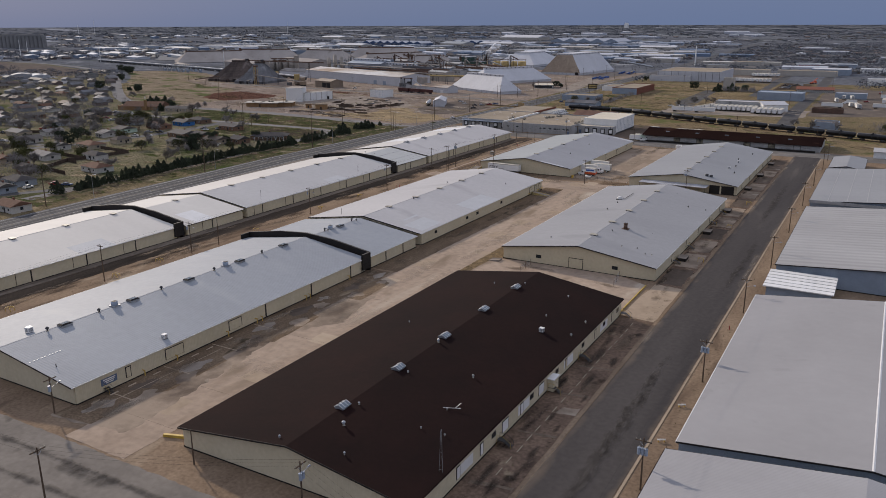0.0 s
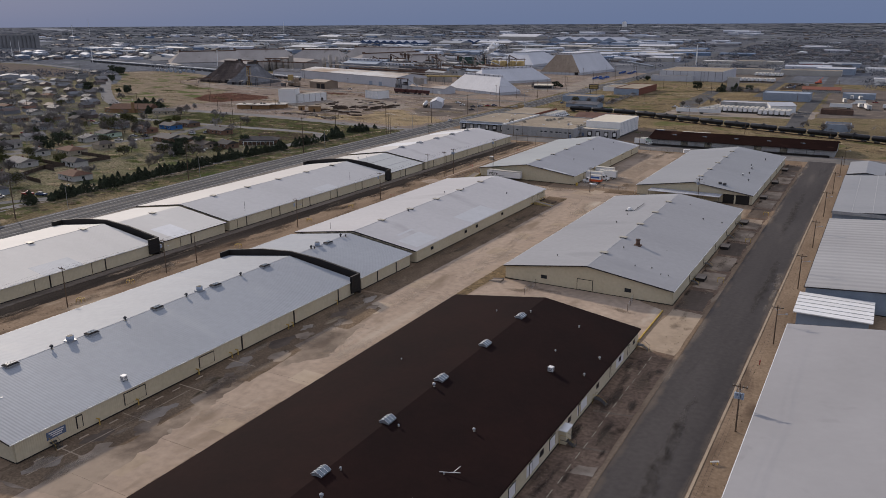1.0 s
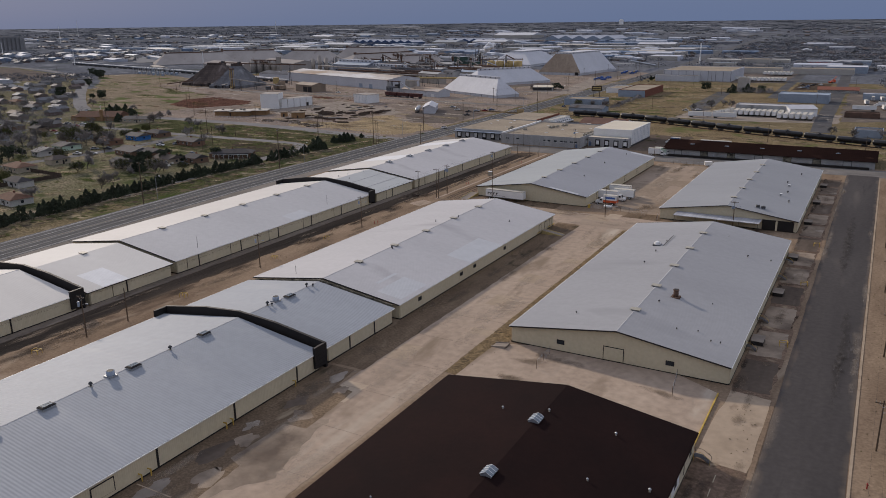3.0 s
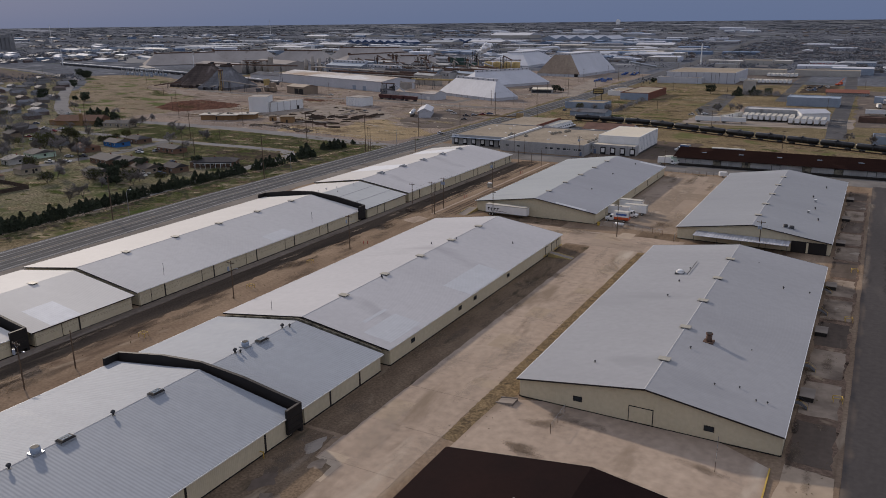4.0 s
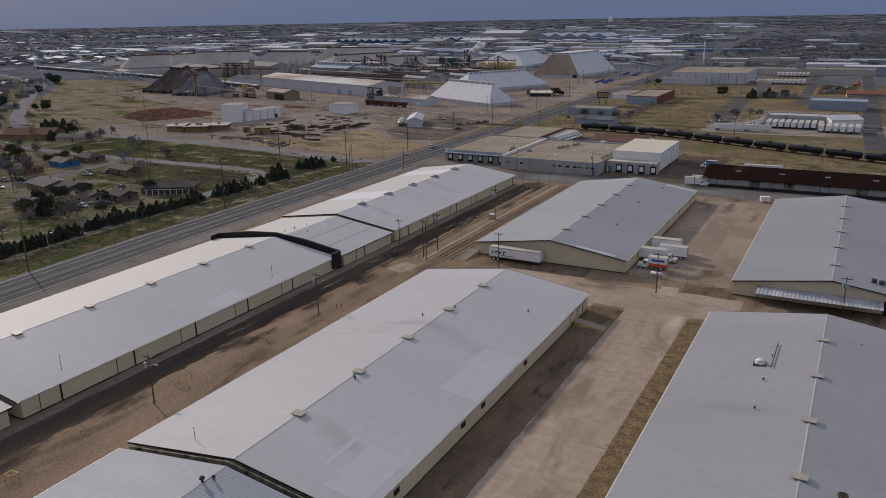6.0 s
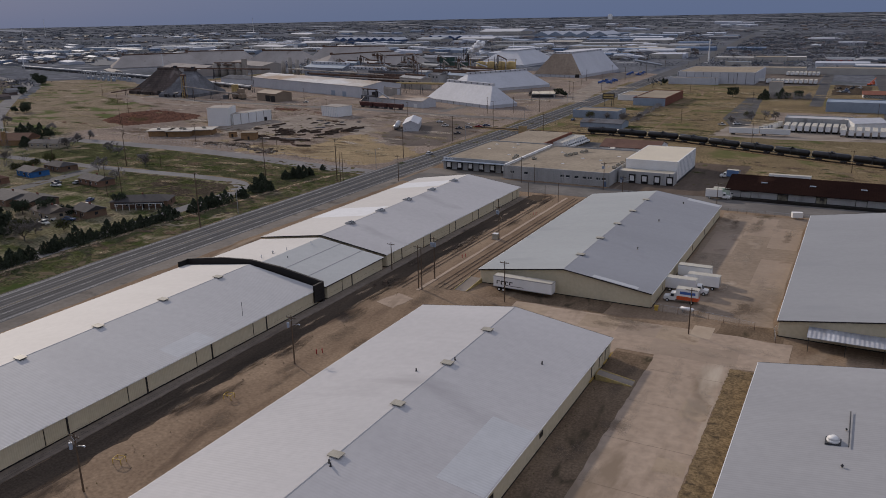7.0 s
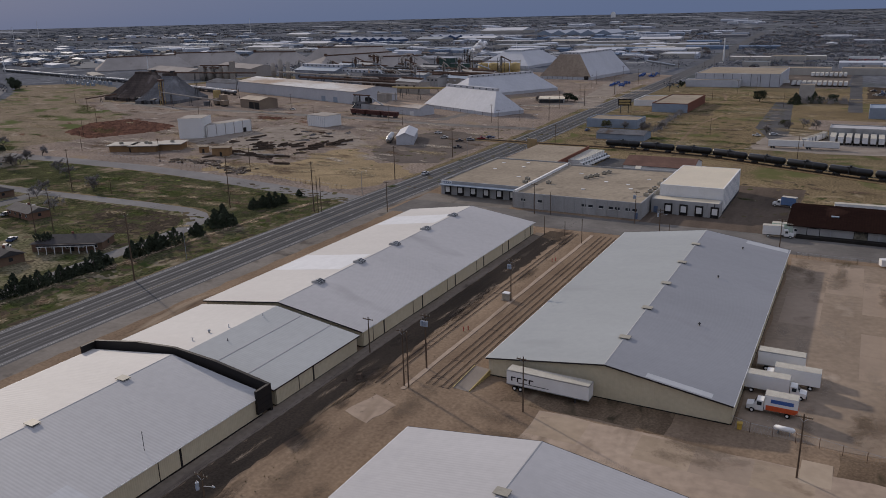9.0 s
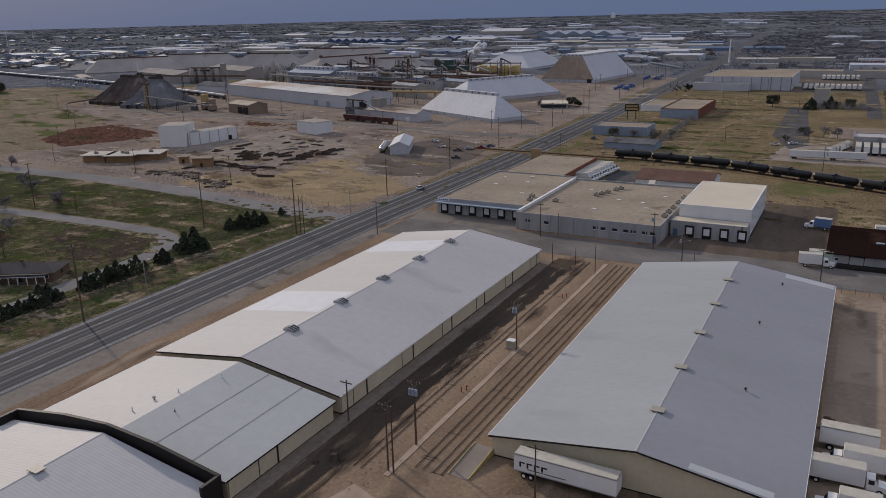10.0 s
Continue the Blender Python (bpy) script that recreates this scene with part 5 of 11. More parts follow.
def wall_door(t, side, y, w, z0, z1, panel="cream"):
    """A framed dock door in a side wall."""
    x = side * (t["wx"] + 0.15)
    f = part("dock_door", Shape().box(x - 0.1, x + 0.05, y - w / 2, y + w / 2, z0, z1), M["black"], t)
    part("panel", Shape().box(*sorted((x, x + side * 0.08)), y - w / 2 + 0.18, y + w / 2 - 0.18, z0 + 0.05, z1 - 0.18), M[panel], f)


def gable_door(t, x, w, z0, z1, panel="cream_gable", end=0):
    y = 0.78 if end == 0 else t["ln"] - 0.78
    s = -1 if end == 0 else 1
    f = part("gable_door", Shape().box(x - w / 2, x + w / 2, *sorted((y, y + s * 0.08)), z0, z1), M["black"], t)
    part("panel", Shape().box(x - w / 2 + 0.15, x + w / 2 - 0.15, *sorted((y, y + s * 0.12)), z0 + 0.05, z1 - 0.15), M[panel], f)


def ridge_vents(t, ys, dx=0.0):
    """Flat tan ventilator plates across the ridge."""
    for y in ys:
        v = part("ridge_vent", Shape().box(dx - 1.1, dx + 1.1, y - 0.85, y + 0.85, t["ridge"] + 0.12, t["ridge"] + 0.24), M["tan_metal"], t, "flat tan ventilator plate")
        part("vent_neck", Shape().box(dx - 0.8, dx + 0.8, y - 0.6, y + 0.6, t["ridge"] - 0.3, t["ridge"] + 0.12), M["dark_steel"], v)


def skylight(t, x, y, ln=2.6, w=1.7, pane="skylight"):
    """A small gabled roof light on a kerb."""
    z = roof_z(t, x)
    k = part("roof_light", Shape().box(x - w / 2, x + w / 2, y - ln / 2, y + ln / 2, z - 0.3, z + 0.16), M["steel"], t, "gabled glass roof light")
    for s in (-1, 1):
        o = [(x, z + 0.70), (x, z + 0.63), (x + s * (w / 2 + 0.12), z + 0.13), (x + s * (w / 2 + 0.12), z + 0.21)]
        part("glass", Shape().prism(o if s < 0 else o[::-1], y - ln / 2, y + ln / 2), M[pane], k)
        for j in range(4):
            yy = y - ln / 2 + ln * j / 3
            part("bar", Shape().tube((x, yy, z + 0.71), (x + s * (w / 2 + 0.12), yy, z + 0.22), 0.04, n=4), M["white"], k)
    for yy in (y - ln / 2, y + ln / 2 - 0.04):
        part("end_pane", Shape().prism([(x - w / 2, z + 0.16), (x + w / 2, z + 0.16), (x, z + 0.63)], yy, yy + 0.04), M["steel"], k)


def dome_light(t, x, y):
    """A dark hinged smoke hatch on a kerb, tilted with the roof."""
    z = roof_z(t, x)
    k = part("roof_hatch", Shape().box(x - 0.8, x + 0.8, y - 1.25, y + 1.25, z - 0.2, z + 0.35), M["steel"], t, "dark framed roof hatch")
    part("lid", Shape().hull([(x - 0.9, y - 1.35), (x + 0.9, y - 1.35), (x + 0.9, y + 1.35), (x - 0.9, y + 1.35)], [(x - 0.6, y - 1.0), (x + 0.6, y - 1.0), (x + 0.6, y + 1.0), (x - 0.6, y + 1.0)], z + 0.35, z + 0.6), M["black"], k)
    for dx in (-0.3, 0.3):
        for dy in (-0.6, 0, 0.6):
            part("pane", Shape().box(x + dx - 0.22, x + dx + 0.22, y + dy - 0.25, y + dy + 0.25, z + 0.58, z + 0.63), M["skylight"], k)


def drum_vent(t, x, y, r=0.75, h=1.1, material="transformer"):
    z = roof_z(t, x)
    v = part("drum_fan", Shape().tube((x, y, z - 0.2), (x, y, z + h), r, r, 16), M[material], t, "round roof exhaust fan", True)
    part("kerb", Shape().box(x - r * 1.2, x + r * 1.2, y - r * 1.2, y + r * 1.2, z - 0.3, z + 0.2), M["steel"], v)
    part("throat", Shape().tube((x, y, z + h - 0.02), (x, y, z + h + 0.02), r * 0.85, r * 0.85, 16), M["black"], v)


def turbine(t, x, y, s=1.0, material="dark_steel"):
    """A small mushroom ventilator on a pipe."""
    z = roof_z(t, x)
    v = part("roof_ventilator", Shape().tube((x, y, z - 0.1), (x, y, z + 0.55 * s), 0.16 * s, n=8), M[material], t, "small mushroom roof ventilator")
    part("cowl", Shape().tube((x, y, z + 0.5 * s), (x, y, z + 0.72 * s), 0.36 * s, 0.30 * s, 10).tube((x, y, z + 0.72 * s), (x, y, z + 0.9 * s), 0.30 * s, 0.08, 10), M[material], v)
    part("flashing", Shape().tube((x, y, z - 0.05), (x, y, z + 0.1), 0.28 * s, 0.2 * s, 8), M["tan_metal"], v)


def pipe(t, x, y, h=0.7, r=0.08, material="dark_steel"):
    z = roof_z(t, x)
    part("vent_pipe", Shape().tube((x, y, z - 0.1), (x, y, z + h), r, r, 8).tube((x, y, z - 0.05), (x, y, z + 0.08), r * 2.4, r * 1.4, 8), M[material], t)


def cooler(t, x, y, s=1.0):
    """A white evaporative cooler with louvred sides on a stand."""
    z = roof_z(t, x)
    c = part("roof_cooler", Shape().box(x - 0.6 * s, x + 0.6 * s, y - 0.6 * s, y + 0.6 * s, z + 0.15, z + 1.25 * s), M["white"], t, "white roof cooler with louvred sides")
    for k in range(5):
        zz = z + 0.35 * s + 0.15 * s * k
        part("louvre", Shape().box(x - 0.62 * s, x + 0.62 * s, y - 0.45 * s, y + 0.45 * s, zz, zz + 0.05), M["dark_steel"], c)
        part("louvre", Shape().box(x - 0.45 * s, x + 0.45 * s, y - 0.62 * s, y + 0.62 * s, zz, zz + 0.05), M["dark_steel"], c)
    for dx in (-0.5, 0.5):
        for dy in (-0.5, 0.5):
            part("foot", Shape().box(x + dx * s - 0.05, x + dx * s + 0.05, y + dy * s - 0.05, y + dy * s + 0.05, z - 0.1, z + 0.15), M["dark_steel"], c)


def patch(t, x0, x1, y0, y1, material="roof_patch"):
    """Newer sheets laid over a roof slope; both x of one sign."""
    za, zb = roof_z(t, x0) + 0.012, roof_z(t, x1) + 0.012
    part("roof_sheet", Shape().add([(x0, y0, za), (x1, y0, zb), (x1, y1, zb), (x0, y1, za), (x0, y0, za - 0.06), (x1, y0, zb - 0.06), (x1, y1, zb - 0.06), (x0, y1, za - 0.06)],
                                   [(0, 1, 2, 3), (4, 7, 6, 5), (0, 4, 5, 1), (1, 5, 6, 2), (2, 6, 7, 3), (3, 7, 4, 0)]), M[material], t, "newer pale roof sheets")


def window(t, side, y, w, z0, z1):
    x = side * (t["wx"] + 0.12)
    f = part("window", Shape().box(x - 0.06, x + 0.06, y - w / 2, y + w / 2, z0, z1), M["black"], t)
    part("pane", Shape().box(x - 0.08, x + 0.08, y - w / 2 + 0.12, y + w / 2 - 0.12, z0 + 0.12, z1 - 0.12), M["glass"], f)


ROWS = "long cream warehouse under a grey metal roof"
A1 = warehouse(-150.5, -104.5, -128, -31.4, M["roof_white"], "long cream warehouse under a white metal roof", cap="roof_cap", skew=0.4)
A2 = warehouse(-149.5, -104.2, -28.8, -1, M["roof_white"], "short cream warehouse bay with pale metal roof", 3.7, 6.9, "", skew=0.4)
# west slopes get a paler, warmer copy that paints in the sunlight
A3 = warehouse(-150.5, -104.5, 0, 99.2, M["roof_bay"], ROWS, cap="roof_cap", west=M["roof_cream_sunlit"], skew=0.4)
A4 = warehouse(-149.5, -104.2, 101.3, 129.4, M["roof_bay_plain"], "short cream warehouse bay with pale metal roof", 3.7, 6.9, "", west=M["roof_cream_sunlit"], skew=0.4)
A5 = warehouse(-150.5, -104.3, 130.5, 230.5, M["roof_grey"], ROWS, cap="roof_cap", west=M["roof_cream_sunlit"], skew=0.4)
B1 = warehouse(-75, -29.3, -125.5, -30.4, M["roof_silver"], "long cream warehouse under a silver ribbed roof", skew=0.6)
B2 = warehouse(-75, -29.6, -28.3, -2, M["roof_silver"], "short warehouse bay with silver ribbed roof", 3.7, 6.9, skew=0.6)
B3 = warehouse(-75, -29.3, -0.5, 100.3, M["roof_grey"], ROWS, skew=0.6)
B4 = warehouse(-74.8, -28.4, 130, 230, M["roof_lilac_shaded"], "cream warehouse with grey metal roof, sunlit sage and shaded lilac slopes", cap="roof_cap", west=M["roof_sage_sunlit"], skew=0.6)
C1 = warehouse(-0.8, 45.4, -126, -28, M["roof_brown"], "cream warehouse under a dark brown roof", cap="", skew=0.6)
C2 = warehouse(-0.8, 45.9, -0.3, 100.8, M["roof_pale"], "cream warehouse under a pale grey metal roof", skew=0.6)
C3 = warehouse(0.2, 45.6, 125, 227, M["roof_green"], "cream warehouse with pale blue-grey metal roof", cap="roof_cap")
E0 = warehouse(72.2, 128, -190, -93.2, M["roof_east"], "large warehouse with a fine-ribbed pale grey roof", 4.3, 7.7, "", "blue_wall", 0.4)
E1 = warehouse(73.4, 128, -91.5, -12, M["roof_smooth"], "large warehouse with a smooth pale grey roof", 5.0, 8.0, "white", "blue_wall", 0.4)
E3 = warehouse(74, 128, 16.5, 96, M["roof_wide"], "large warehouse with a wide-ribbed grey roof", 5.0, 7.0, "", "blue_wall", 0.4)
E4 = warehouse(74, 128, 106, 182, M["roof_green"], "large warehouse with a blue-grey roof and white seams", 5.0, 7.0, "", "blue_wall", 0.4)
E5 = warehouse(74, 89, 194, 229, M["roof_green"], "small blue-walled shed with a grey gable roof", 3.4, 4.6, "", "blue_wall", 0.3)

for t in (A1, A3, A5, A2, A4):
    bays(t, 1, 9.0 if t["ln"] > 50 else 12.0)
for t in (B1, B2, B3):
    bays(t, -1, 9.0 if t["ln"] > 50 else 12.0)
for t, first, step in ((A1, 18.0, 17.75), (A3, 16.0, 17.9), (B3, 15.4, 17.7), (B4, 13.7, 17.6), (C2, 14.0, 17.85), (C3, 14.0, 17.6)):
    ridge_vents(t, [first + step * k for k in range(5)], t["skew"])
ridge_vents(A2, [16.0], A2["skew"])
for k in range(5):
    skylight(A5, A5["skew"], 15.2 + 17.75 * k, 2.0, 2.7, "glass")

# the silver roof's row of hatches, fans and ventilators
for y in (-110.9, -93.4, -76.4, -58.6, -41.0):
    dome_light(B1, 1.2, y + 125.5)
for y in (-97.9, -63.2):
    drum_vent(B1, 0.6, y + 125.5)
for y in (-114.8, -102.3, -84.9, -67.7, -49.7):
    turbine(B1, 1.0, y + 125.5, 1.1)
cooler(B1, -2.5, 8.9)
cooler(B1, 20.0, 24.5, 0.8)
pipe(B1, 14.5, 3.0)
for k in range(9):
    part("frost_mark", Shape().box(9.6 + 0.05, 9.8, 0.6 + 0.8 * k, 1.1 + 0.8 * k, roof_z(B1, 9.6) - 0.05, roof_z(B1, 9.6) + 0.03), M["white"], B1, "short white strap on the roof")
dome_light(B2, 1.3, 14.3)
drum_vent(B2, 0.3, 10.6)
turbine(B2, 0.7, 7.3, 1.2)
turbine(B2, 1.4, 8.0, 0.8)
turbine(B2, 0.5, 21.6, 1.2)
turbine(B2, 1.4, 22.9, 0.9)
pipe(B2, -19, 1.5, 0.5)
for x, y in ((-3.5, 64), (1.5, 30.5), (0.9, 31), (1.2, 70.5), (15, 80)):
    pipe(B3, x, y, 0.6, 0.12)
patch(B3, 14.6, 21.5, 3.0, 15.5)
patch(B3, 15.0, 22.7, 37.5, 57.5)
patch(B3, 11.5, 12.4, 7, 16)
patch(A5, -22.6, -0.9, 25.9, 40.2, "roof_bright")
patch(A5, -22.6, -0.9, 76.4, 88.0, "roof_bright")
patch(A3, 17.2, 22.4, 52.5, 63.0)
patch(A2, 12.0, 22.3, 5.0, 13.0, "roof_bright")
patch(A1, 16.0, 22.8, 60, 72)
patch(B4, 12.0, 22.9, 96.5, 99.4)
patch(B4, 8.0, 19.5, 0.5, 2.2)
for x, y in ((10.2, 62), (12, 90), (11.8, 30)):
    turbine(B4, x, y, 0.8)
for y in (6, 14, 22):
    pipe(A4, -5.0 + y * 0.3, y, 0.8, 0.12, "white")
for x in (7.6, 15.2):
    part("roof_seam", Shape().prism([(x - 0.12, roof_z(A4, x) - 0.1), (x + 0.12, roof_z(A4, x) - 0.1), (x + 0.12, roof_z(A4, x) + 0.03), (x - 0.12, roof_z(A4, x) + 0.05)], 0.1, A4["ln"] - 0.1), M["roof_pale"], A4, "grey lap seam along the roof")
turbine(A4, -3.0, 10.5, 0.9, "steel")
pipe(A4, 3.5, 9.0, 0.5)
for t, y in ((A3, 75), (A3, 12), (B3, 3.5)):
    part("mast", Shape().tube((19.5 if t is A3 else -11, y, roof_z(t, 19.5) - 0.1), (19.5 if t is A3 else -11, y, roof_z(t, 19.5) + 3.4), 0.05, n=6), M["dark_steel"], t)
window(A1, 1, 20.5, 1.6, 1.7, 2.7)

# the brown roof's lights, ventilators and cooler
for y in (-111.4, -94.2, -76.8, -59.1, -41.9):
    skylight(C1, 0.5, y + 126, 2.2, 1.7)
CX = 22.3
for x, y, s in ((26.3, -115.8, 1.3), (24.6, -109.2, 0.8), (25.1, -94.5, 0.7), (23.2, -80.0, 1.2), (35.1, -87.7, 1.0), (36.3, -108.4, 0.6), (40.3, -107.6, 0.6), (36.8, -100.6, 0.6), (34.7, -37.7, 0.8), (43.0, -48.6, 0.9), (42.9, -57.3, 0.9), (34.9, -51.9, 0.7), (23.6, -38.2, 0.8), (15.8, -39.3, 0.7), (10, -70, 0.6), (31, -122, 0.8), (20, -124, 0.8)):
    turbine(C1, x - CX, y + 126, 0.75 * s, "steel")
cooler(C1, 37.3 - CX, 126 - 60.2, 0.8)
part("fallen_aerial", Shape().tube((36.0 - CX, 25.5, roof_z(C1, 14) + 0.1), (38.8 - CX, 26.8, roof_z(C1, 16) + 0.35), 0.05, n=6).tube((37.6 - CX, 26.9, roof_z(C1, 15.5)), (38.4 - CX, 27.6, roof_z(C1, 16) + 0.9), 0.05, n=6), M["white"], C1)
mast = Shape()
for dx, dy in ((0, 0.35), (-0.3, -0.2), (0.3, -0.2)):
    mast.tube((22.2 + dx, 10 + dy, roof_z(C1, 22)), (22.2 + dx * 0.2, 10 + dy * 0.2, roof_z(C1, 22) + 7), 0.03, n=5)
for k in range(10):
    r = 0.35 * (1 - 0.08 * k)
    mast.tube((22.2 - r * 0.8, 10 - r * 0.5, 4.4 + 0.7 * k), (22.2 + r * 0.8, 10 - r * 0.5, 4.7 + 0.7 * k), 0.018, n=4)
part("radio_mast", mast, M["steel"], C1, "thin lattice radio mast")
for y in (14, 22, 31, 38, 47, 60, 78, 90):
    wall_door(C1, 1, y, 2.6 if y % 2 else 1.2, 0.9, 3.1, "white" if y % 3 else "cream")
for y in (26.5, 42.5, 55, 70, 84, 94):
    window(C1, 1, y, 1.6, 1.8, 2.8)
hut = part("entry_hut", Shape().box(22.1, 24.2, 50.0, 52.6, 0.2, 2.7), M["cream"], C1, "small cream entry hut")
part("hut_roof", Shape().box(21.9, 24.4, 49.8, 52.8, 2.7, 2.85), M["white"], hut)
for k in range(12):
    part("soffit_panel", Shape().box(22.8, 22.9, 6.5 + 7.5 * k, 11.5 + 7.5 * k, 1.0, 2.9), M["white"] if k % 3 == 1 else M["cream"], C1)

# pale grey roof
for x, y, s in ((14.7, 63.8, 0.9), (14.7, 52.0, 0.9), (37.7, 72.7, 1.1), (43.5, 74.4, 0.8), (14.9, 75.4, 0.7), (33.0, 10, 0.7), (37, 12, 0.7), (40.2, 9, 0.7), (42.0, 9.6, 0.7), (26.2, 22.0, 0.9), (11, 9.8, 0.8), (36.5, 30, 0.5), (30, 88, 0.5)):
    turbine(C2, x - 22.55, y + 0.3, 0.7 * s)
stack = part("chimney", Shape().tube((6.0, 28.3, roof_z(C2, 6) - 0.2), (6.0, 28.3, roof_z(C2, 6) + 1.7), 0.62, 0.55, 18), M["rust"], C2, "short round red-brown chimney", True)
part("rim", Shape().tube((6.0, 28.3, roof_z(C2, 6) + 1.6), (6.0, 28.3, roof_z(C2, 6) + 1.85), 0.7, 0.68, 18), M["rust"], stack)
part("bore", Shape().tube((6.0, 28.3, roof_z(C2, 6) + 1.84), (6.0, 28.3, roof_z(C2, 6) + 1.88), 0.5, 0.5, 18), M["black"], stack)
part("flashing", Shape().box(5.0, 7.0, 27.3, 29.3, roof_z(C2, 6) - 0.3, roof_z(C2, 6) + 0.16), M["rust"], stack)
bub = part("dome_fan", Shape().tube((-9.3, 71.6, roof_z(C2, 9.3) - 0.1), (-9.3, 71.6, roof_z(C2, 9.3) + 0.5), 0.95, 0.95, 16).tube((-9.3, 71.6, roof_z(C2, 9.3) + 0.5), (-9.3, 71.6, roof_z(C2, 9.3) + 0.95), 0.95, 0.4, 16), M["white"], C2, "white domed roof fan", True)
part("kerb", Shape().box(-10.4, -8.2, 70.5, 72.7, roof_z(C2, 9.3) - 0.4, roof_z(C2, 9.3) + 0.1), M["dark_steel"], bub)
part("pipe_run", Shape().tube((-7.2, 70.0, roof_z(C2, 7.2) + 0.15), (-7.2, 82.0, roof_z(C2, 7.2) + 0.2), 0.09, n=6), M["dark_steel"], C2)
gable_door(C2, 0.0, 4.4, 0.3, 3.3)
for x in (-11.6, 11.6):
    gable_door(C2, x, 1.7, 1.7, 2.7, "glass")
for y in (20, 38, 55, 73, 90):
    wall_door(C2, 1, y, 3.0, 0.9, 3.3)
for t, ys in ((B3, (10, 32, 40, 60)),):
    for y in ys:
        window(t, 1, y, 1.6, 1.9, 2.9)
for y in (88, 93, 97):
    wall_door(B3, 1, y, 2.2, 0.9, 3.2)
for y in (86, 90.3, 95.2, 99):
    part("dock_rail", Shape().box(22.9, 23.05, y - 1.2, y + 1.2, 0.75, 1.0), M["paint_yellow"], B3, "yellow dock edge rail")

# loading side of the silver roof
for y, w in ((12.7, 1.3), (24.5, 5.0), (42.5, 4.2)):
    wall_door(B1, 1, y, w, 0.9 if w > 2 else 1.0, 3.3)
sign = part("wall_sign", Shape().box(22.62, 22.69, 6.4, 10.0, 1.5, 2.9), M["sign_blue"], B1, "blue-grey company sign with unreadable lines")
for k in range(3):
    part("sign_line", Shape().box(22.68, 22.72, 6.8 + 0.3 * k, 9.6 - 0.2 * k, 2.5 - 0.36 * k, 2.68 - 0.36 * k), M["white"], sign)
for y in (52.8, 70.2, 87.5):
    part("door_post", Shape().box(22.56, 22.7, y - 0.2, y + 0.2, 0.3, 3.9), M["black"], B1)
for y in (8.5, 18.0):
    part("door_post", Shape().box(22.42, 22.56, y - 0.2, y + 0.2, 0.3, 3.6), M["black"], B2)
for y in (14, 33, 52, 71, 88):
    wall_door(B4, 1, y, 3.0, 0.9, 3.3)
    wall_door(C3, 1, y, 3.0, 0.9, 3.3)

# an awning and dark open bays at the south end of the blue-grey warehouse
aw = part("awning", Shape().prism([(-16.4, 3.35), (11.4, 3.35), (11.4, 3.45), (-16.4, 3.45)], -5.8, 0.7), M["awning"], C3, "striped corrugated awning")
for x in (-16, -9, -2, 5, 11):
    part("awning_post", Shape().tube((x, -5.5, 0), (x, -5.5, 3.36), 0.07, n=6), M["dark_steel"], aw)
part("dark_bay", Shape().box(11.6, 21.4, 0.55, 0.76, 0.2, 3.6), M["black"], C3, "dark open loading bay")
part("bay_post", Shape().box(15.8, 16.4, 0.4, 0.62, 0.2, 3.4), M["cream_gable"], C3)
for x in (9.0, 10.8):
    drum_vent(C3, x, 6.8, 0.7, 0.9, "dark_steel")
for x, y in ((15, 40), (13, 58), (17, 25), (16, 80)):
    turbine(C3, x, y, 1.0)
for x, y in ((13.4, 33), (14.2, 52)):
    cooler(C3, x, y, 0.7)
for x in (-20.9, -14.6, -8.2):
    part("roof_seam", Shape().prism([(x - 0.12, roof_z(E4, x) - 0.1), (x + 0.12, roof_z(E4, x) - 0.1), (x + 0.12, roof_z(E4, x) + 0.04), (x - 0.12, roof_z(E4, x) + 0.04)], 0.1, E4["ln"] - 0.1), M["roof_cap"], E4)
part("gable_flashing", Shape().box(-27.0, 27.0, -0.3, 0.0, 4.5, 5.6), M["grey_wall"], E4)


# black fire walls that stand through the roofs
def fire_wall(x0, x1, y, eave, ridge):
    t = thing("fire_wall", (x0 + x1) / 2, y, 0, 0, "dark brown fire wall standing above the roof", "wall", "fire walls")
    h = (x1 - x0) / 2
    part("wall", Shape().prism([(-h - 0.4, 0), (h + 0.4, 0), (h + 0.4, eave + 1.5), (h * 0.45, eave + 1.5 + (ridge - eave) * 0.62), (0, ridge + 1.0), (-h * 0.45, eave + 1.5 + (ridge - eave) * 0.62), (-h - 0.4, eave + 1.5)], -0.3, 0.3), M["black"], t)
    for s in (-1, 1):
        part("wing", Shape().box(*sorted((s * (h - 0.1), s * (h + 0.42))), -3.6, -0.32, 0.9, eave + 1.5), M["black"], t)
        for z0 in (1.6, 2.6, 3.6):
            part("wing_joint", Shape().box(*sorted((s * (h + 0.42), s * (h + 0.45))), -3.5, 0.25, z0, z0 + 0.05), M["plinth"], t)
    return t


fire_wall(-150.5, -104.5, -30.0, 4.0, 7.3)
fire_wall(-150.5, -104.5, 100.3, 4.0, 7.3)
fire_wall(-75, -29.3, -29.3, 4.0, 7.3)
bk = thing("burnt_gable", -52.1, -1.15, 0, 0, "blackened gable strip between two roofs", "wall")
part("strip", Shape().prism([(-21.5, 3.6), (21.5, 3.6), (21.5, 3.95), (0, 7.1), (-21.5, 3.95)], -0.12, 0.12), M["smoked"], bk)

# a white ribbed canopy shed between the large roofs
sh = thing("ribbed_shed", 81.5, 0, 0, 0, "small shed with a white ribbed roof", "shed")
part("wall", Shape().box(-7.5, 7.5, 1.5, 14.5, 0, 3.2), M["blue_wall"], sh)
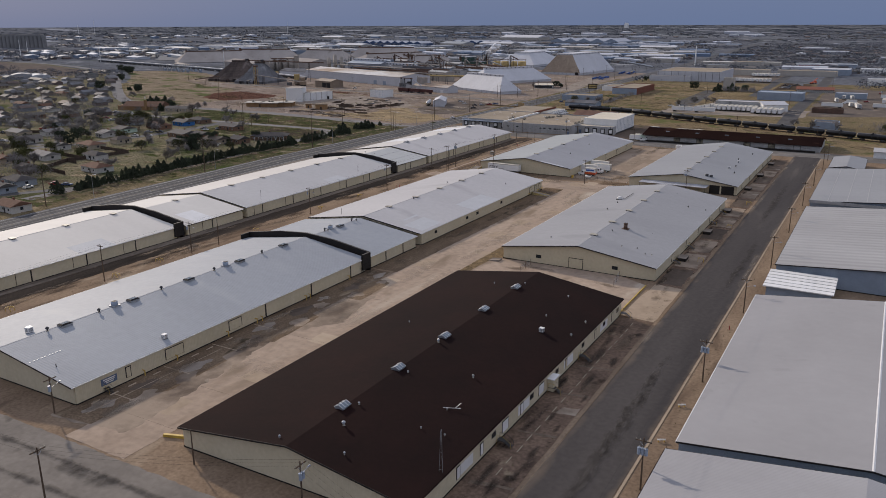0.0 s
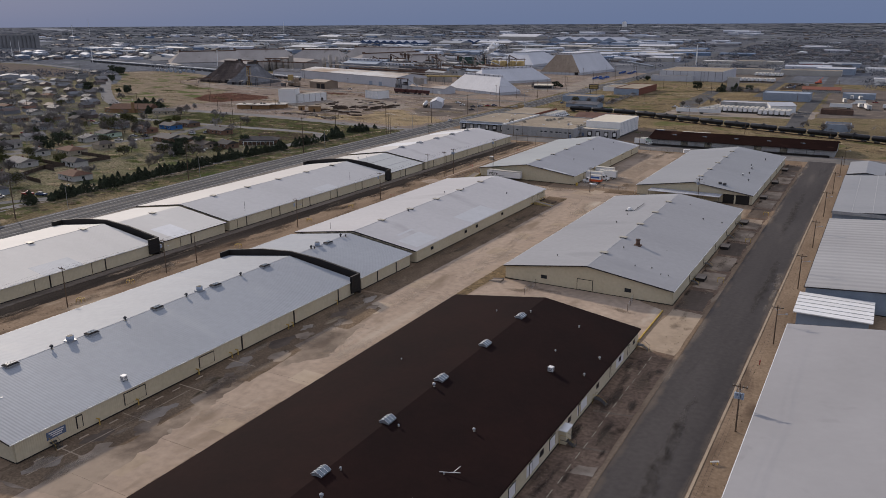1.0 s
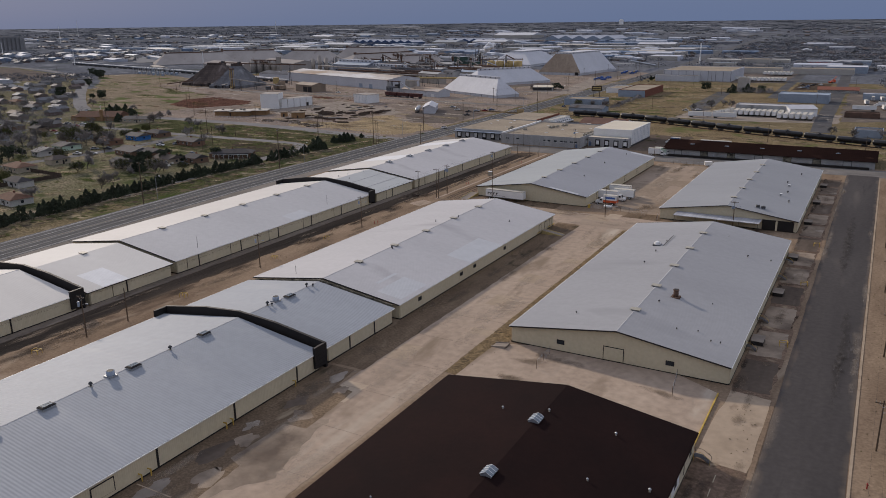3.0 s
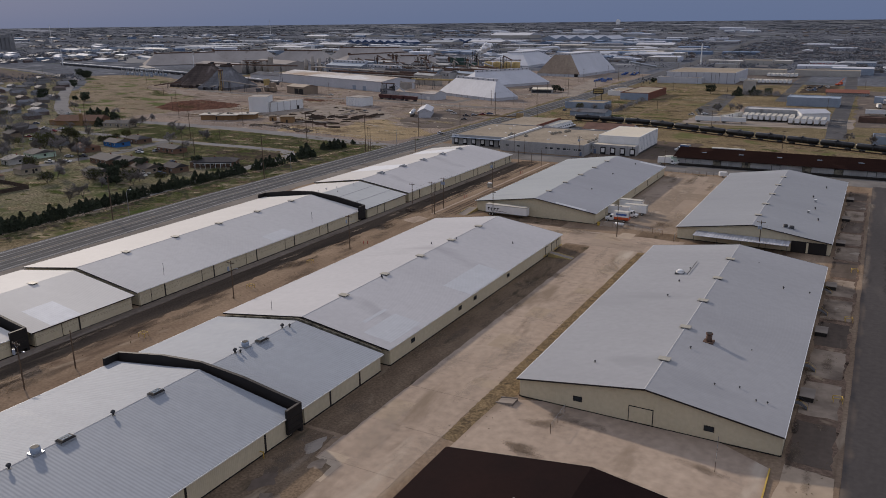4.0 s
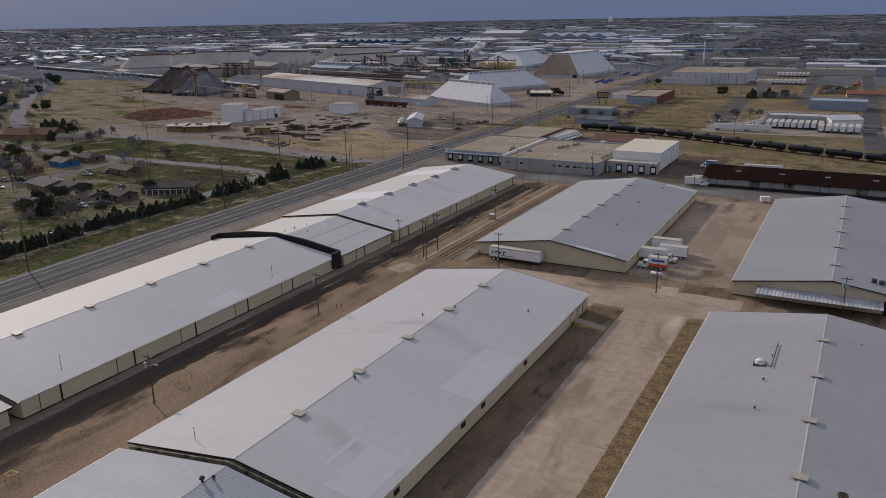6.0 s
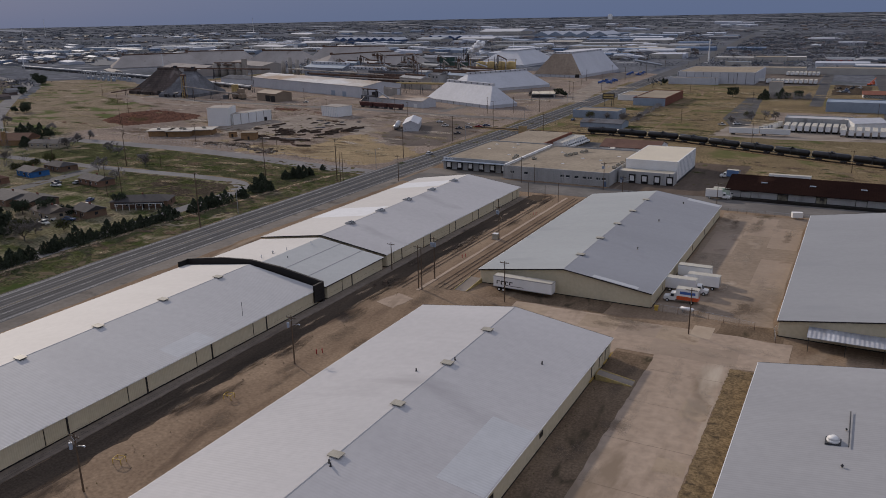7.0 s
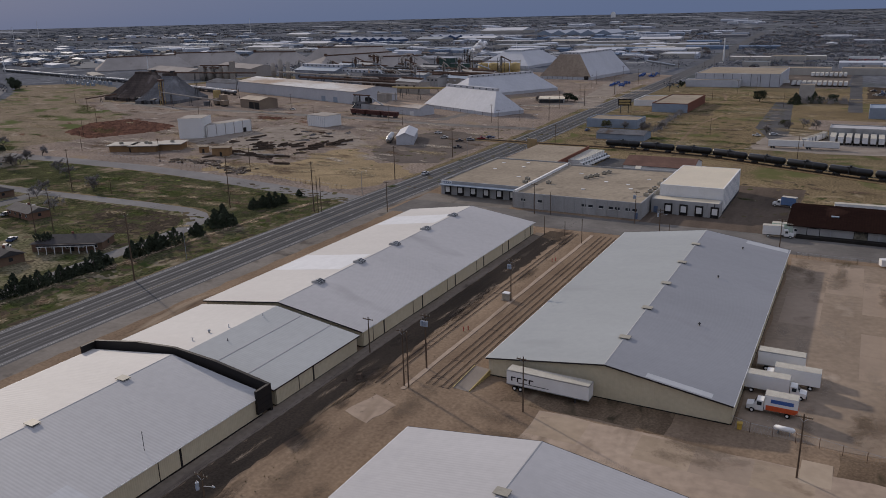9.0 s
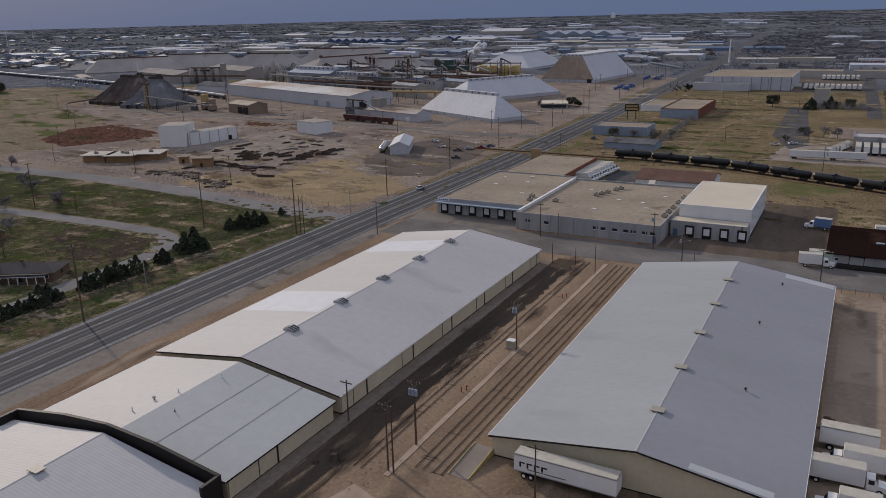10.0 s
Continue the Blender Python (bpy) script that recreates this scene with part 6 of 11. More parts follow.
for k in range(6):
    part("roof_band", Shape().box(-8.3, 8.3, 0.8 + 2.45 * k, 3.0 + 2.45 * k, 3.3 + 0.08 * k, 3.55 + 0.08 * k), M["white"], sh)


def gable_x(name, x0, x1, y0, y1, eave, ridge, wall, roof, label, category):
    """A gabled building whose ridge runs along x."""
    t = thing(name, x0, (y0 + y1) / 2, 0, 0, label, category)
    ln, w = x1 - x0, y1 - y0
    part("wall", Shape().prism([(-w / 2 + 1, 0), (w / 2 - 1, 0), (w / 2 - 1, eave - 0.1), (0, ridge - 0.3), (-w / 2 + 1, eave - 0.1)], 0.8, ln - 0.8, "x"), wall, t)
    for s in (-1, 1):
        o = [(0, ridge), (0, ridge - 0.2), (s * w / 2, eave - 0.2), (s * w / 2, eave)]
        part("roof", Shape().prism(o if s < 0 else o[::-1], 0, ln, "x"), roof, t)
    return t


D = gable_x("brown_roof_depot", -32, 66, 259, 291, 3.7, 6.6, M["grey_wall"], M["roof_rust"], "long depot under a dark brown metal roof", "warehouse")
for k in range(7):
    f = part("depot_door", Shape().box(6 + 13 * k, 9.4 + 13 * k, -15.2, -14.95, 0.3, 3.0), M["smoked" if k % 3 else "grey_wall"], D, "weathered roller door")
    part("door_frame", Shape().box(5.8 + 13 * k, 9.6 + 13 * k, -15.1, -14.97, 0.3, 3.2), M["black"], f)
    part("downspout", Shape().box(12.4 + 13 * k, 12.6 + 13 * k, -15.3, -15.05, 0, 3.4), M["steel"], D)
part("dock", Shape().box(3, 95, -17.5, -15.05, 0, 0.9), M["plinth"], D)
for k in range(5):
    x = 12 + 17 * k
    part("roof_light", Shape().box(x, x + 2.2, -7.5, -5.5, 5.0, 5.5), M["skylight"], D)

# ---- freight depots across the street ----
def flat_block(name, x0, x1, y0, y1, h, wall, roof, label, category="building", rim=0.5):
    t = thing(name, (x0 + x1) / 2, (y0 + y1) / 2, 0, 0, label, category)
    a, b = (x1 - x0) / 2, (y1 - y0) / 2
    part("wall", Shape().box(-a, a, -b, b, 0, h), wall, t)
    part("roof", Shape().box(-a + 0.4, a - 0.4, -b + 0.4, b - 0.4, h, h + 0.05), roof, t)
    edge = Shape()
    for x, y, lx, ly in ((0, -b + 0.2, 2 * a, 0.4), (0, b - 0.2, 2 * a, 0.4), (-a + 0.2, 0, 0.4, 2 * b - 0.8), (a - 0.2, 0, 0.4, 2 * b - 0.8)):
        edge.block(x, y, lx, ly, h, h + rim)
    part("parapet", edge, wall, t)
    return t


def dock(t, x, y, w=2.7, h=3.0):
    """A dock door with a black shelter and a white leaf."""
    f = part("dock_shelter", Shape().box(x - w / 2, x + w / 2, y - 0.5, y, 0.2, h + 0.9), M["black"], t, "black padded dock shelter")
    part("leaf", Shape().box(x - w / 2 + 0.45, x + w / 2 - 0.45, y - 0.53, y - 0.48, 1.2, h + 0.35), M["white"], f)
    part("bumper", Shape().box(x - w / 2 + 0.3, x + w / 2 - 0.3, y - 0.62, y - 0.48, 0.8, 1.15), M["tyre"], f)


F1 = flat_block("freight_depot", -160.5, -125.6, 271, 325, 5.2, M["grey_wall"], M["roof_tan"], "grey freight depot with tan flat roof and docks", "depot")
for k in range(6):
    dock(F1, -14.3 + 5.6 * k, -27)
part("canopy", Shape().box(-17, 17.4, -29.6, -27, 4.2, 4.5), M["blue_wall"], F1, "long dock canopy")
part("name_board", Shape().box(-17.2, -12.5, -27.15, -27.02, 4.55, 5.6), M["white"], F1, "white board with unreadable lettering")
for k in range(5):
    part("letter_bar", Shape().box(-16.7 + 0.8 * k, -16.2 + 0.8 * k, -27.19, -27.14, 4.8, 5.3), M["sign_blue"], F1)
F2 = flat_block("freight_depot", -125.5, -78, 261.5, 321, 5.2, M["grey_wall"], M["roof_tan"], "grey block depot with tan flat roof", "depot", 0.6)
part("dividing_wall", Shape().box(-23.75, -22.9, -28.5, 29, 5.2, 6.2), M["white_wall"], F2)
for k in range(13):
    part("pilaster", Shape().box(-23.6 + 3.9 * k, -23.25 + 3.9 * k, -29.95, -29.75, 0, 5.6), M["grey_wall"], F2)
for x in (-19.5, -13.0, 9.8, 13.3, 15.6, 19.2, 21.6, 3.5, 6.0):
    w = part("window", Shape().box(x - 0.8, x + 0.8, -29.8, -29.7, 2.7, 3.6), M["glass"], F2)
    part("sill", Shape().box(x - 0.9, x + 0.9, -29.9, -29.7, 2.58, 2.7), M["white_wall"], w)
part("personnel_door", Shape().box(21.6, 22.7, -29.82, -29.7, 0, 2.2), M["sign_blue"], F2)


def roof_unit(t, x, y, z, lx=1.8, ly=1.4, h=1.1):
    """A packaged rooftop air unit."""
    u = part("roof_air_unit", Shape().box(x - lx / 2, x + lx / 2, y - ly / 2, y + ly / 2, z + 0.2, z + h), M["tan_metal"], t, "boxy rooftop air unit")
    part("fan_grille", Shape().tube((x, y, z + h), (x, y, z + h + 0.08), 0.5, n=12), M["black"], u)
    part("coil_panel", Shape().box(x - lx / 2 - 0.02, x + lx / 2 + 0.02, y - ly / 2 + 0.25, y + ly / 2 - 0.25, z + 0.35, z + h - 0.15), M["dark_steel"], u)
    part("frame", Shape().box(x - lx / 2 + 0.1, x + lx / 2 - 0.1, y - ly / 2 + 0.1, y + ly / 2 - 0.1, z, z + 0.2), M["dark_steel"], u)


for x, y in ((-17.5, -9.0), (-6.0, 8.0), (-4.6, 11.0), (-3.0, 16.0), (-7.0, 5.0), (22.0, -16), (22.0, -10), (22.2, -4), (22.2, 4), (22.4, 12), (-2.0, 19)):
    roof_unit(F2, x, y, 5.25)
for x, y in ((11, 0), (14, -7), (-12, 14), (2, 2), (-2, -14), (16, 12)):
    part("roof_curb", Shape().box(x - 0.7, x + 0.7, y - 0.5, y + 0.5, 5.2, 5.45), M["white"], F2)
for x, y in ((15, -18), (13.5, -12)):
    roof_unit(F1, x, y, 5.25)
for x, y in ((-8, 4), (2, 12), (-10, 18), (8, -8), (0, 22)):
    part("roof_curb", Shape().box(x - 0.7, x + 0.7, y - 0.5, y + 0.5, 5.2, 5.42), M["white"], F1)
G1 = flat_block("dock_annex", -77.3, -54.3, 273, 279, 5.0, M["grey_wall"], M["cream_roof"], "low grey dock annex with cream roof", "depot", 0.1)
for k in range(4):
    dock(G1, -5.5 + 5.2 * k, -3)
part("office_door", Shape().box(-10.6, -9.2, -3.1, -2.98, 0.2, 2.5), M["sign_blue"], G1)
part("corner_post", Shape().box(9.8, 10.1, -3.15, -2.98, 0, 5), M["dark_steel"], G1)
G2 = flat_block("cold_store", -76, -54.2, 279.2, 318, 9.0, M["white_wall"], M["cream_roof"], "tall white box building with cream roof", "depot", 0.12)
for k in range(12):
    part("wall_joint", Shape().box(10.9, 10.95, -17 + 3 * k, -16.9 + 3 * k, 0.4, 9.0), M["blue_wall"], G2)
part("wall_base", Shape().box(10.9, 11.0, -19.4, 19.4, 0, 0.9), M["dark_steel"], G2)

# ---- the oil mill ----
def heap_cover(cx, cy, lx, ly, ridge, h, material, label, turn=0.0, wall=2.5, monitor=True, across="x", vents=8, crown=2.4):
    """A storage hall with four steep sloping sides over a low wall, and a vent monitor along its ridge."""
    t = thing("storage_hall", cx, cy, 0, turn, label, "storage hall", "steep-sided storage halls")
    rx, ry = (ridge, crown) if across == "x" else (crown, ridge)
    ring = lambda a, b: [(-a / 2, -b / 2), (a / 2, -b / 2), (a / 2, b / 2), (-a / 2, b / 2)]
    part("side_wall", Shape().hull(ring(lx, ly), ring(lx, ly), 0, wall), M["tent_white"] if material is not M["pile_tan"] else M["pile_tan"], t)
    part("slope", Shape().hull(ring(lx + 0.5, ly + 0.5), ring(rx, ry), wall, h), material, t)
    if monitor:
        m = part("ridge_monitor", Shape().box(-rx / 2, rx / 2, -ry / 2, ry / 2, h - 0.4, h + 2.0), M["tent_white"], t)
        for k in range(vents):
            p = -0.5 + (k + 0.5) / vents
            c = (p * rx, 0) if across == "x" else (0, p * ry)
            part("monitor_vent", Shape().box(c[0] - 0.7, c[0] + 0.7, -ry / 2 - 0.08, ry / 2 + 0.08, h + 0.5, h + 1.5) if across == "x" else Shape().box(-rx / 2 - 0.08, rx / 2 + 0.08, c[1] - 0.7, c[1] + 0.7, h + 0.5, h + 1.5), M["dark_steel"], m)
    for k in range(10):
        x = -lx / 2 + lx * (k + 0.5) / 10
        part("wall_rib", Shape().box(x - 0.1, x + 0.1, -ly / 2 - 0.12, -ly / 2, 0, wall), M["dark_steel"], t)
    return t


heap_cover(-273.5, 529.5, 86, 27, 61, 15.7, M["tent_white"], "white steep-sided seed hall with ridge vents", -26.5)
heap_cover(-305, 654, 38, 100, 71, 15.4, M["tent_white"], "large white steep-sided seed hall", -29, 2.5, True, "y", 12)
T3 = heap_cover(-292, 856, 59, 104, 82, 25.3, M["tent_white"], "very large seed hall with a stained brown end", -7, 3.0, True, "y", 9, 23)
part("stained_end", Shape().add([(-29.7, -52.35, 3.05), (29.7, -52.35, 3.05), (11.6, -41.1, 25.2), (-11.6, -41.1, 25.2)], [(0, 1, 2, 3)]), M["tent_tan"], T3, "brown stained end slope")
part("hall_door", Shape().box(22, 27, -52.3, -51.9, 0, 3.8), M["black"], T3)
for k in range(5):
    part("end_vent", Shape().box(-9.6 + 4.4 * k, -8.2 + 4.4 * k, -41.1, -40.9, 25.8, 26.8), M["dark_steel"], T3)
heap_cover(-434, 1013, 72, 120, 63, 19.5, M["tent_white"], "white steep-sided seed hall behind silos", -2, 3.0, True, "y", 8, 25)
for x, y, lx, ly, rl, h, turn in ((-998, 866, 138, 74, 98, 18.0, 52), (-944, 942, 132, 62, 94, 19.5, 28), (-810, 951, 122, 54, 70, 20, 8), (-690, 1000, 185, 56, 120, 15, 70), (-765, 1085, 150, 60, 112, 21, 12), (-597, 946, 104, 46, 66, 14.5, 27)):
    t = heap_cover(x, y, lx, ly, rl, h, M["pile_tan"], "long pale tan covered seed heap", turn, 1.0, False)
    part("ridge_conveyor", Shape().box(-rl / 2, rl / 2, -1.4, 1.4, h, h + 1.6), M["rust"], t)
    part("head_house", Shape().box(-rl / 2 - 2, -rl / 2 + 1, -2, 2, h, h + 3.4), M["rust"], t)


def steep_pile(cx, cy, lx, ly, tx, ty, h, material, turn, label, top="pile_brown"):
    t = thing("covered_pile", cx, cy, 0, turn, label, "storage hall", "dark peaked piles")
    ring = lambda a, b: [(-a / 2, -b / 2), (a / 2, -b / 2), (a / 2, b / 2), (-a / 2, b / 2)]
    part("base_wall", Shape().hull(ring(lx, ly), ring(lx, ly), 0, 2.4), material, t)
    levels = [(u, 2.4 + (h - 2.4) * u ** 1.22) for u in (0, 0.25, 0.5, 0.75, 1)]
    for (u, za), (v, zb) in zip(levels, levels[1:]):
        part("slope", Shape().hull(ring(lx + 0.5 + (tx - lx - 0.5) * u, ly + 0.5 + (ty - ly - 0.5) * u), ring(lx + 0.5 + (tx - lx - 0.5) * v, ly + 0.5 + (ty - ly - 0.5) * v), za, zb), material, t)
    part("head_house", Shape().box(-tx / 2 - 0.4, tx / 2 + 0.4, -2.4, 2.4, h, h + 2.2), M[top], t)
    part("doorway", Shape().box(6, 11, -ly / 2 - 0.15, -ly / 2 + 0.2, 0, 4.0), M["black"], t)
    part("head_cabin", Shape().box(tx / 2 - 3.2, tx / 2 - 0.4, -1.6, 1.6, h + 2.2, h + 4.4), M["dark_steel"], t)
    for a, b in ((-lx * 0.3, 4.0), (-lx * 0.05, 3.0), (lx * 0.22, 3.4)):
        part("porch", Shape().box(a, a + b, -ly / 2 - 2.2, -ly / 2 + 0.4, 0, 3.4), material, t)
        part("opening", Shape().box(a + 0.4, a + b - 0.4, -ly / 2 - 2.26, -ly / 2 - 2.1, 0, 2.8), M["black"], t)
    for k in range(4):
        part("walk_band", Shape().box(-tx / 2 - 0.6, tx / 2 + 0.6, -ty / 2 - 0.5 - 0.25 * k, -ty / 2 + 0.2, h - 0.9 - 0.4 * k, h - 0.8 - 0.4 * k), M["pile_brown"], t)
    return t


steep_pile(-600, 518, 78, 40, 26, 6, 22.6, M["pile_brown"], -5, "dark brown peaked storage pile with conveyor")
steep_pile(-565, 513, 40, 50, 11, 5, 22.2, M["pile_grey"], 8, "dark grey peaked storage pile with conveyor")
tower = thing("elevator_tower", -546, 484.5, 0, -6, "rusty open elevator tower against a pile", "tower")
tf = Shape()
for dx, dy in ((-1.6, -1.4), (1.6, -1.4), (-1.6, 1.4), (1.6, 1.4)):
    tf.tube((dx, dy, 0), (dx, dy, 20), 0.22, n=5)
for k in range(7):
    tf.tube((-1.6, -1.4, 2.8 * k), (1.6, -1.4, 2.8 * k + 2.8), 0.12, n=4).box(-1.8, 1.8, -1.6, -1.4, 2.8 * k + 2.5, 2.8 * k + 2.8)
part("frame", tf, M["yellow_silo"], tower)
part("leg_casing", Shape().box(-0.8, 0.8, -0.6, 0.6, 0, 21), M["rust"], tower)
part("cap", Shape().box(-2, 2, -1.8, 1.8, 20, 21.6), M["rust"], tower)


def conveyor(p, q, r=1.1, legs=3, material="rust"):
    t = thing("conveyor", p[0], p[1], 0, 0, "inclined enclosed conveyor bridge on trestles", "conveyor", "conveyors")
    o = Vector((p[0], p[1], 0))
    a, b = Vector(p) - o, Vector(q) - o
    part("gallery", Shape().tube(a, b, r, r, 6), M[material], t)
    for k in range(legs):
        c = a.lerp(b, (k + 0.5) / legs)
        part("trestle", Shape().tube((c.x - 1.4, c.y, 0), (c.x - 0.4, c.y, c.z), 0.22, n=5).tube((c.x + 1.4, c.y, 0), (c.x + 0.4, c.y, c.z), 0.22, n=5), M["dark_steel"], t)


conveyor((-596, 519, 25.2), (-563, 513, 25.2), 0.7, 0)
conveyor((-560, 513, 25), (-506, 560, 22), 0.7, 2)
conveyor((-545, 483, 11), (-484, 488, 5), 0.6, 3, "concrete_silo")
conveyor((-640, 480, 3), (-612, 492, 7), 0.6, 1)
conveyor((-690, 705, 15), (-720, 702, 15), 0.9, 2)
conveyor((-245, 930, 12), (-225, 990, 3), 1.6, 2, "steel")
conveyor((-500, 745, 10), (-330, 715, 12), 1.2, 8)
conveyor((-520, 640, 12), (-400, 640, 9), 1.2, 6)
conveyor((-470, 690, 16), (-420, 620, 4), 1.0, 3)
conveyor((-380, 590, 9), (-318, 575, 11), 1.0, 3, "yellow_silo")


def gable_hall(name, ax, ay, bx, by, depth, eave, ridge, wall, roof, label, category="building", group=""):
    """A gabled hall whose front runs from a to b, with the rest behind it on the left-hand side of that line."""
    ln, turn = math.hypot(bx - ax, by - ay), math.degrees(math.atan2(by - ay, bx - ax))
    t = thing(name, ax, ay, 0, turn, label, category, group)
    d = depth / 2
    o = lambda a: d + a
    part("wall", Shape().add([(0, 0.2, 0), (ln, 0.2, 0), (ln, depth - 0.2, 0), (0, depth - 0.2, 0), (0, 0.2, eave - 0.05), (ln, 0.2, eave - 0.05), (ln, depth - 0.2, eave - 0.05), (0, depth - 0.2, eave - 0.05), (0, d, ridge - 0.1), (ln, d, ridge - 0.1)],
                             [(0, 1, 5, 4), (2, 3, 7, 6), (1, 2, 6, 9, 5), (3, 0, 4, 8, 7), (0, 3, 2, 1)]), wall, t)
    for s in (-1, 1):
        y = 0.0 - 0.3 if s < 0 else depth + 0.3
        q = [(-0.3, y, eave - 0.1), (ln + 0.3, y, eave - 0.1), (ln + 0.3, d, ridge), (-0.3, d, ridge)]
        low = [(a, b, c - 0.18) for a, b, c in q]
        f = [(0, 1, 2, 3), (7, 6, 5, 4), (0, 4, 5, 1), (1, 5, 6, 2), (3, 2, 6, 7), (0, 3, 7, 4)]
        part("roof", Shape().add(q + low, f if s < 0 else [x[::-1] for x in f]), roof, t)
    return t


lw = gable_hall("long_mill_hall", -569.6, 603, -382, 535, 44, 10.2, 13.4, M["tent_white"], M["roof_stain"], "very long white mill hall with stained roof", "mill hall")
for x in (150, 168):
    part("hall_door", Shape().box(x, x + 6, 0.05, 0.25, 0, 4.5), M["blue_wall"], lw)
for y in (10, 28):
    part("end_door", Shape().box(199.3, 199.75, y, y + 7, 0, 5), M["black"], lw)
at = gable_hall("seed_house", -343, 500, -293, 485, 15, 5.5, 8.0, M["tent_white"], M["roof_stain"], "white seed house below the long hall", "mill hall")
part("head_house", Shape().box(2, 12, 4, 10, 6, 13), M["concrete_silo"], at)
part("roof_frame", Shape().box(0, 22, 6, 7, 13, 13.6).tube((1, 6.5, 5), (1, 6.5, 14.5), 0.5, n=6).tube((20, 6.5, 5), (20, 6.5, 14.5), 0.5, n=6), M["concrete_silo"], at)
part("door", Shape().box(42, 46, 0.05, 0.25, 0, 3), M["white"], at)
tb = gable_hall("tan_barn", -466, 492, -438, 483.5, 17, 7.0, 9.0, M["tan_barn"], M["tan_barn"], "tan metal barn with dark openings", "barn")
for x in (13.5, 21.3):
    part("opening", Shape().box(x, x + 6.8, 0.0, 0.25, 0, 5.2), M["black"], tb)
wl2 = gable_hall("white_mill_shed", -641, 632, -578, 618, 26, 5.8, 8.5, M["tent_white"], M["pile_grey"], "low white mill shed", "mill hall")
gable_hall("low_roof_hall", -850, 740, -740, 700, 36, 9, 13, M["pile_tan"], M["pile_tan"], "white low-pitched seed hall", "mill hall")
gable_hall("low_roof_hall", -790, 800, -690, 760, 36, 10, 14, M["pile_tan"], M["pile_tan"], "white low-pitched seed hall", "mill hall")
gable_hall("grey_shed", -944, 720, -880, 680, 14, 5, 6, M["concrete_silo"], M["concrete_silo"], "long grey shed by the railway", "shed")


def silo(cx, cy, r, h, material, label, group, cone=2.0):
    t = thing("silo", cx, cy, 0, 0, label, "silo", group)
    part("shell", Shape().tube((0, 0, 0), (0, 0, h), r, r, 18, True), M[material], t, "", True)
    part("cone", Shape().tube((0, 0, h), (0, 0, h + cone), r, r * 0.25, 18), M[material], t)
    part("hoop", Shape().tube((0, 0, h * 0.5), (0, 0, h * 0.5 + 0.25), r + 0.08, r + 0.08, 18), M["dark_steel"], t)


for k in range(4):
    silo(-716 + 10.5 * k, 705 + 2.4 * k, 4.8, 16, "concrete_silo", "tan concrete silo in a row", "row of tan silos")
tw = thing("elevator_tower", -676, 712, 0, 13, "tan elevator tower beside silos", "tower")
part("shaft", Shape().box(-2.5, 2.5, -2.5, 2.5, 0, 22), M["concrete_silo"], tw)
part("bridge", Shape().box(-42, -2.5, -1, 1, 16.5, 18), M["rust"], tw)
for k in range(4):
    silo(-404 + 12 * k, 826 + 2.5 * k, 5.6, 14.5, "yellow_silo", "ochre painted storage silo", "row of ochre silos", 0.8)
fr = thing("silo_gantry", -386, 824, 0, 12, "steel gantry over the ochre silos", "gantry")
for k in range(6):
    part("post", Shape().tube((-27 + 11 * k, -8, 0), (-27 + 11 * k, -8, 18.5), 0.35, n=5), M["yellow_silo"], fr)
part("walkway", Shape().box(-28, 29, -9, -6.5, 17.2, 17.8), M["rust"], fr)
part("hand_rail", Shape().box(-28, 29, -9, -8.85, 18.5, 18.7), M["rust"], fr)
for k in range(5):
    silo(-634 + 8 * k, 735 - 3 * k + (k % 2) * 7, 2.4, 18 + (k % 3) * 2.4, "concrete_silo" if k % 2 == 0 else "tan_barn", "tall weathered process tower", "process towers", 1.5)
bh = gable_hall("seed_press_house", -574, 700, -510, 686, 26, 14.5, 18.5, M["press_sheet"], M["blue_wall"], "tall blue-grey press house with roof monitor", "mill building")
bh2 = gable_hall("seed_press_wing", -509.5, 684, -452, 671, 24, 11.0, 14.5, M["press_sheet"], M["pile_grey"], "lower blue-grey wing of the press house", "mill building")
for b, ln, top in ((bh, 65.5, 18.2), (bh2, 59, 14.2)):
    part("roof_monitor", Shape().box(2, ln - 2, 9.5, 14.5, top - 1.2, top + 2.2), M["tent_white"], b, "white roof monitor")
    for k in range(9):
        part("monitor_window", Shape().box(3.5 + (ln - 9) * k / 8, 5.5 + (ln - 9) * k / 8, 9.4, 9.52, top, top + 1.4), M["glass"], b)
    for k in range(4):
        part("wall_window", Shape().box(5 + (ln - 12) * k / 3, 8 + (ln - 12) * k / 3, 0.05, 0.18, 6.5, 8.5), M["glass"], b)
hb = thing("brown_hopper_row", -430, 655, 0, -13, "rust-brown hopper bins on steel legs", "hopper")
for k in range(5):
    part("hopper", Shape().hull([(-26 + 11 * k, -5), (-16 + 11 * k, -5), (-16 + 11 * k, 5), (-26 + 11 * k, 5)], [(-26 + 11 * k, -5), (-16 + 11 * k, -5), (-16 + 11 * k, 5), (-26 + 11 * k, 5)], 4, 12.5), M["hopper_rust"], hb)
    part("hopper_foot", Shape().box(-23 + 11 * k, -19 + 11 * k, -2, 2, 0, 4), M["dark_steel"], hb)
part("top_gallery", Shape().box(-28, 30, -1.6, 1.6, 12.5, 15), M["pile_grey"], hb)

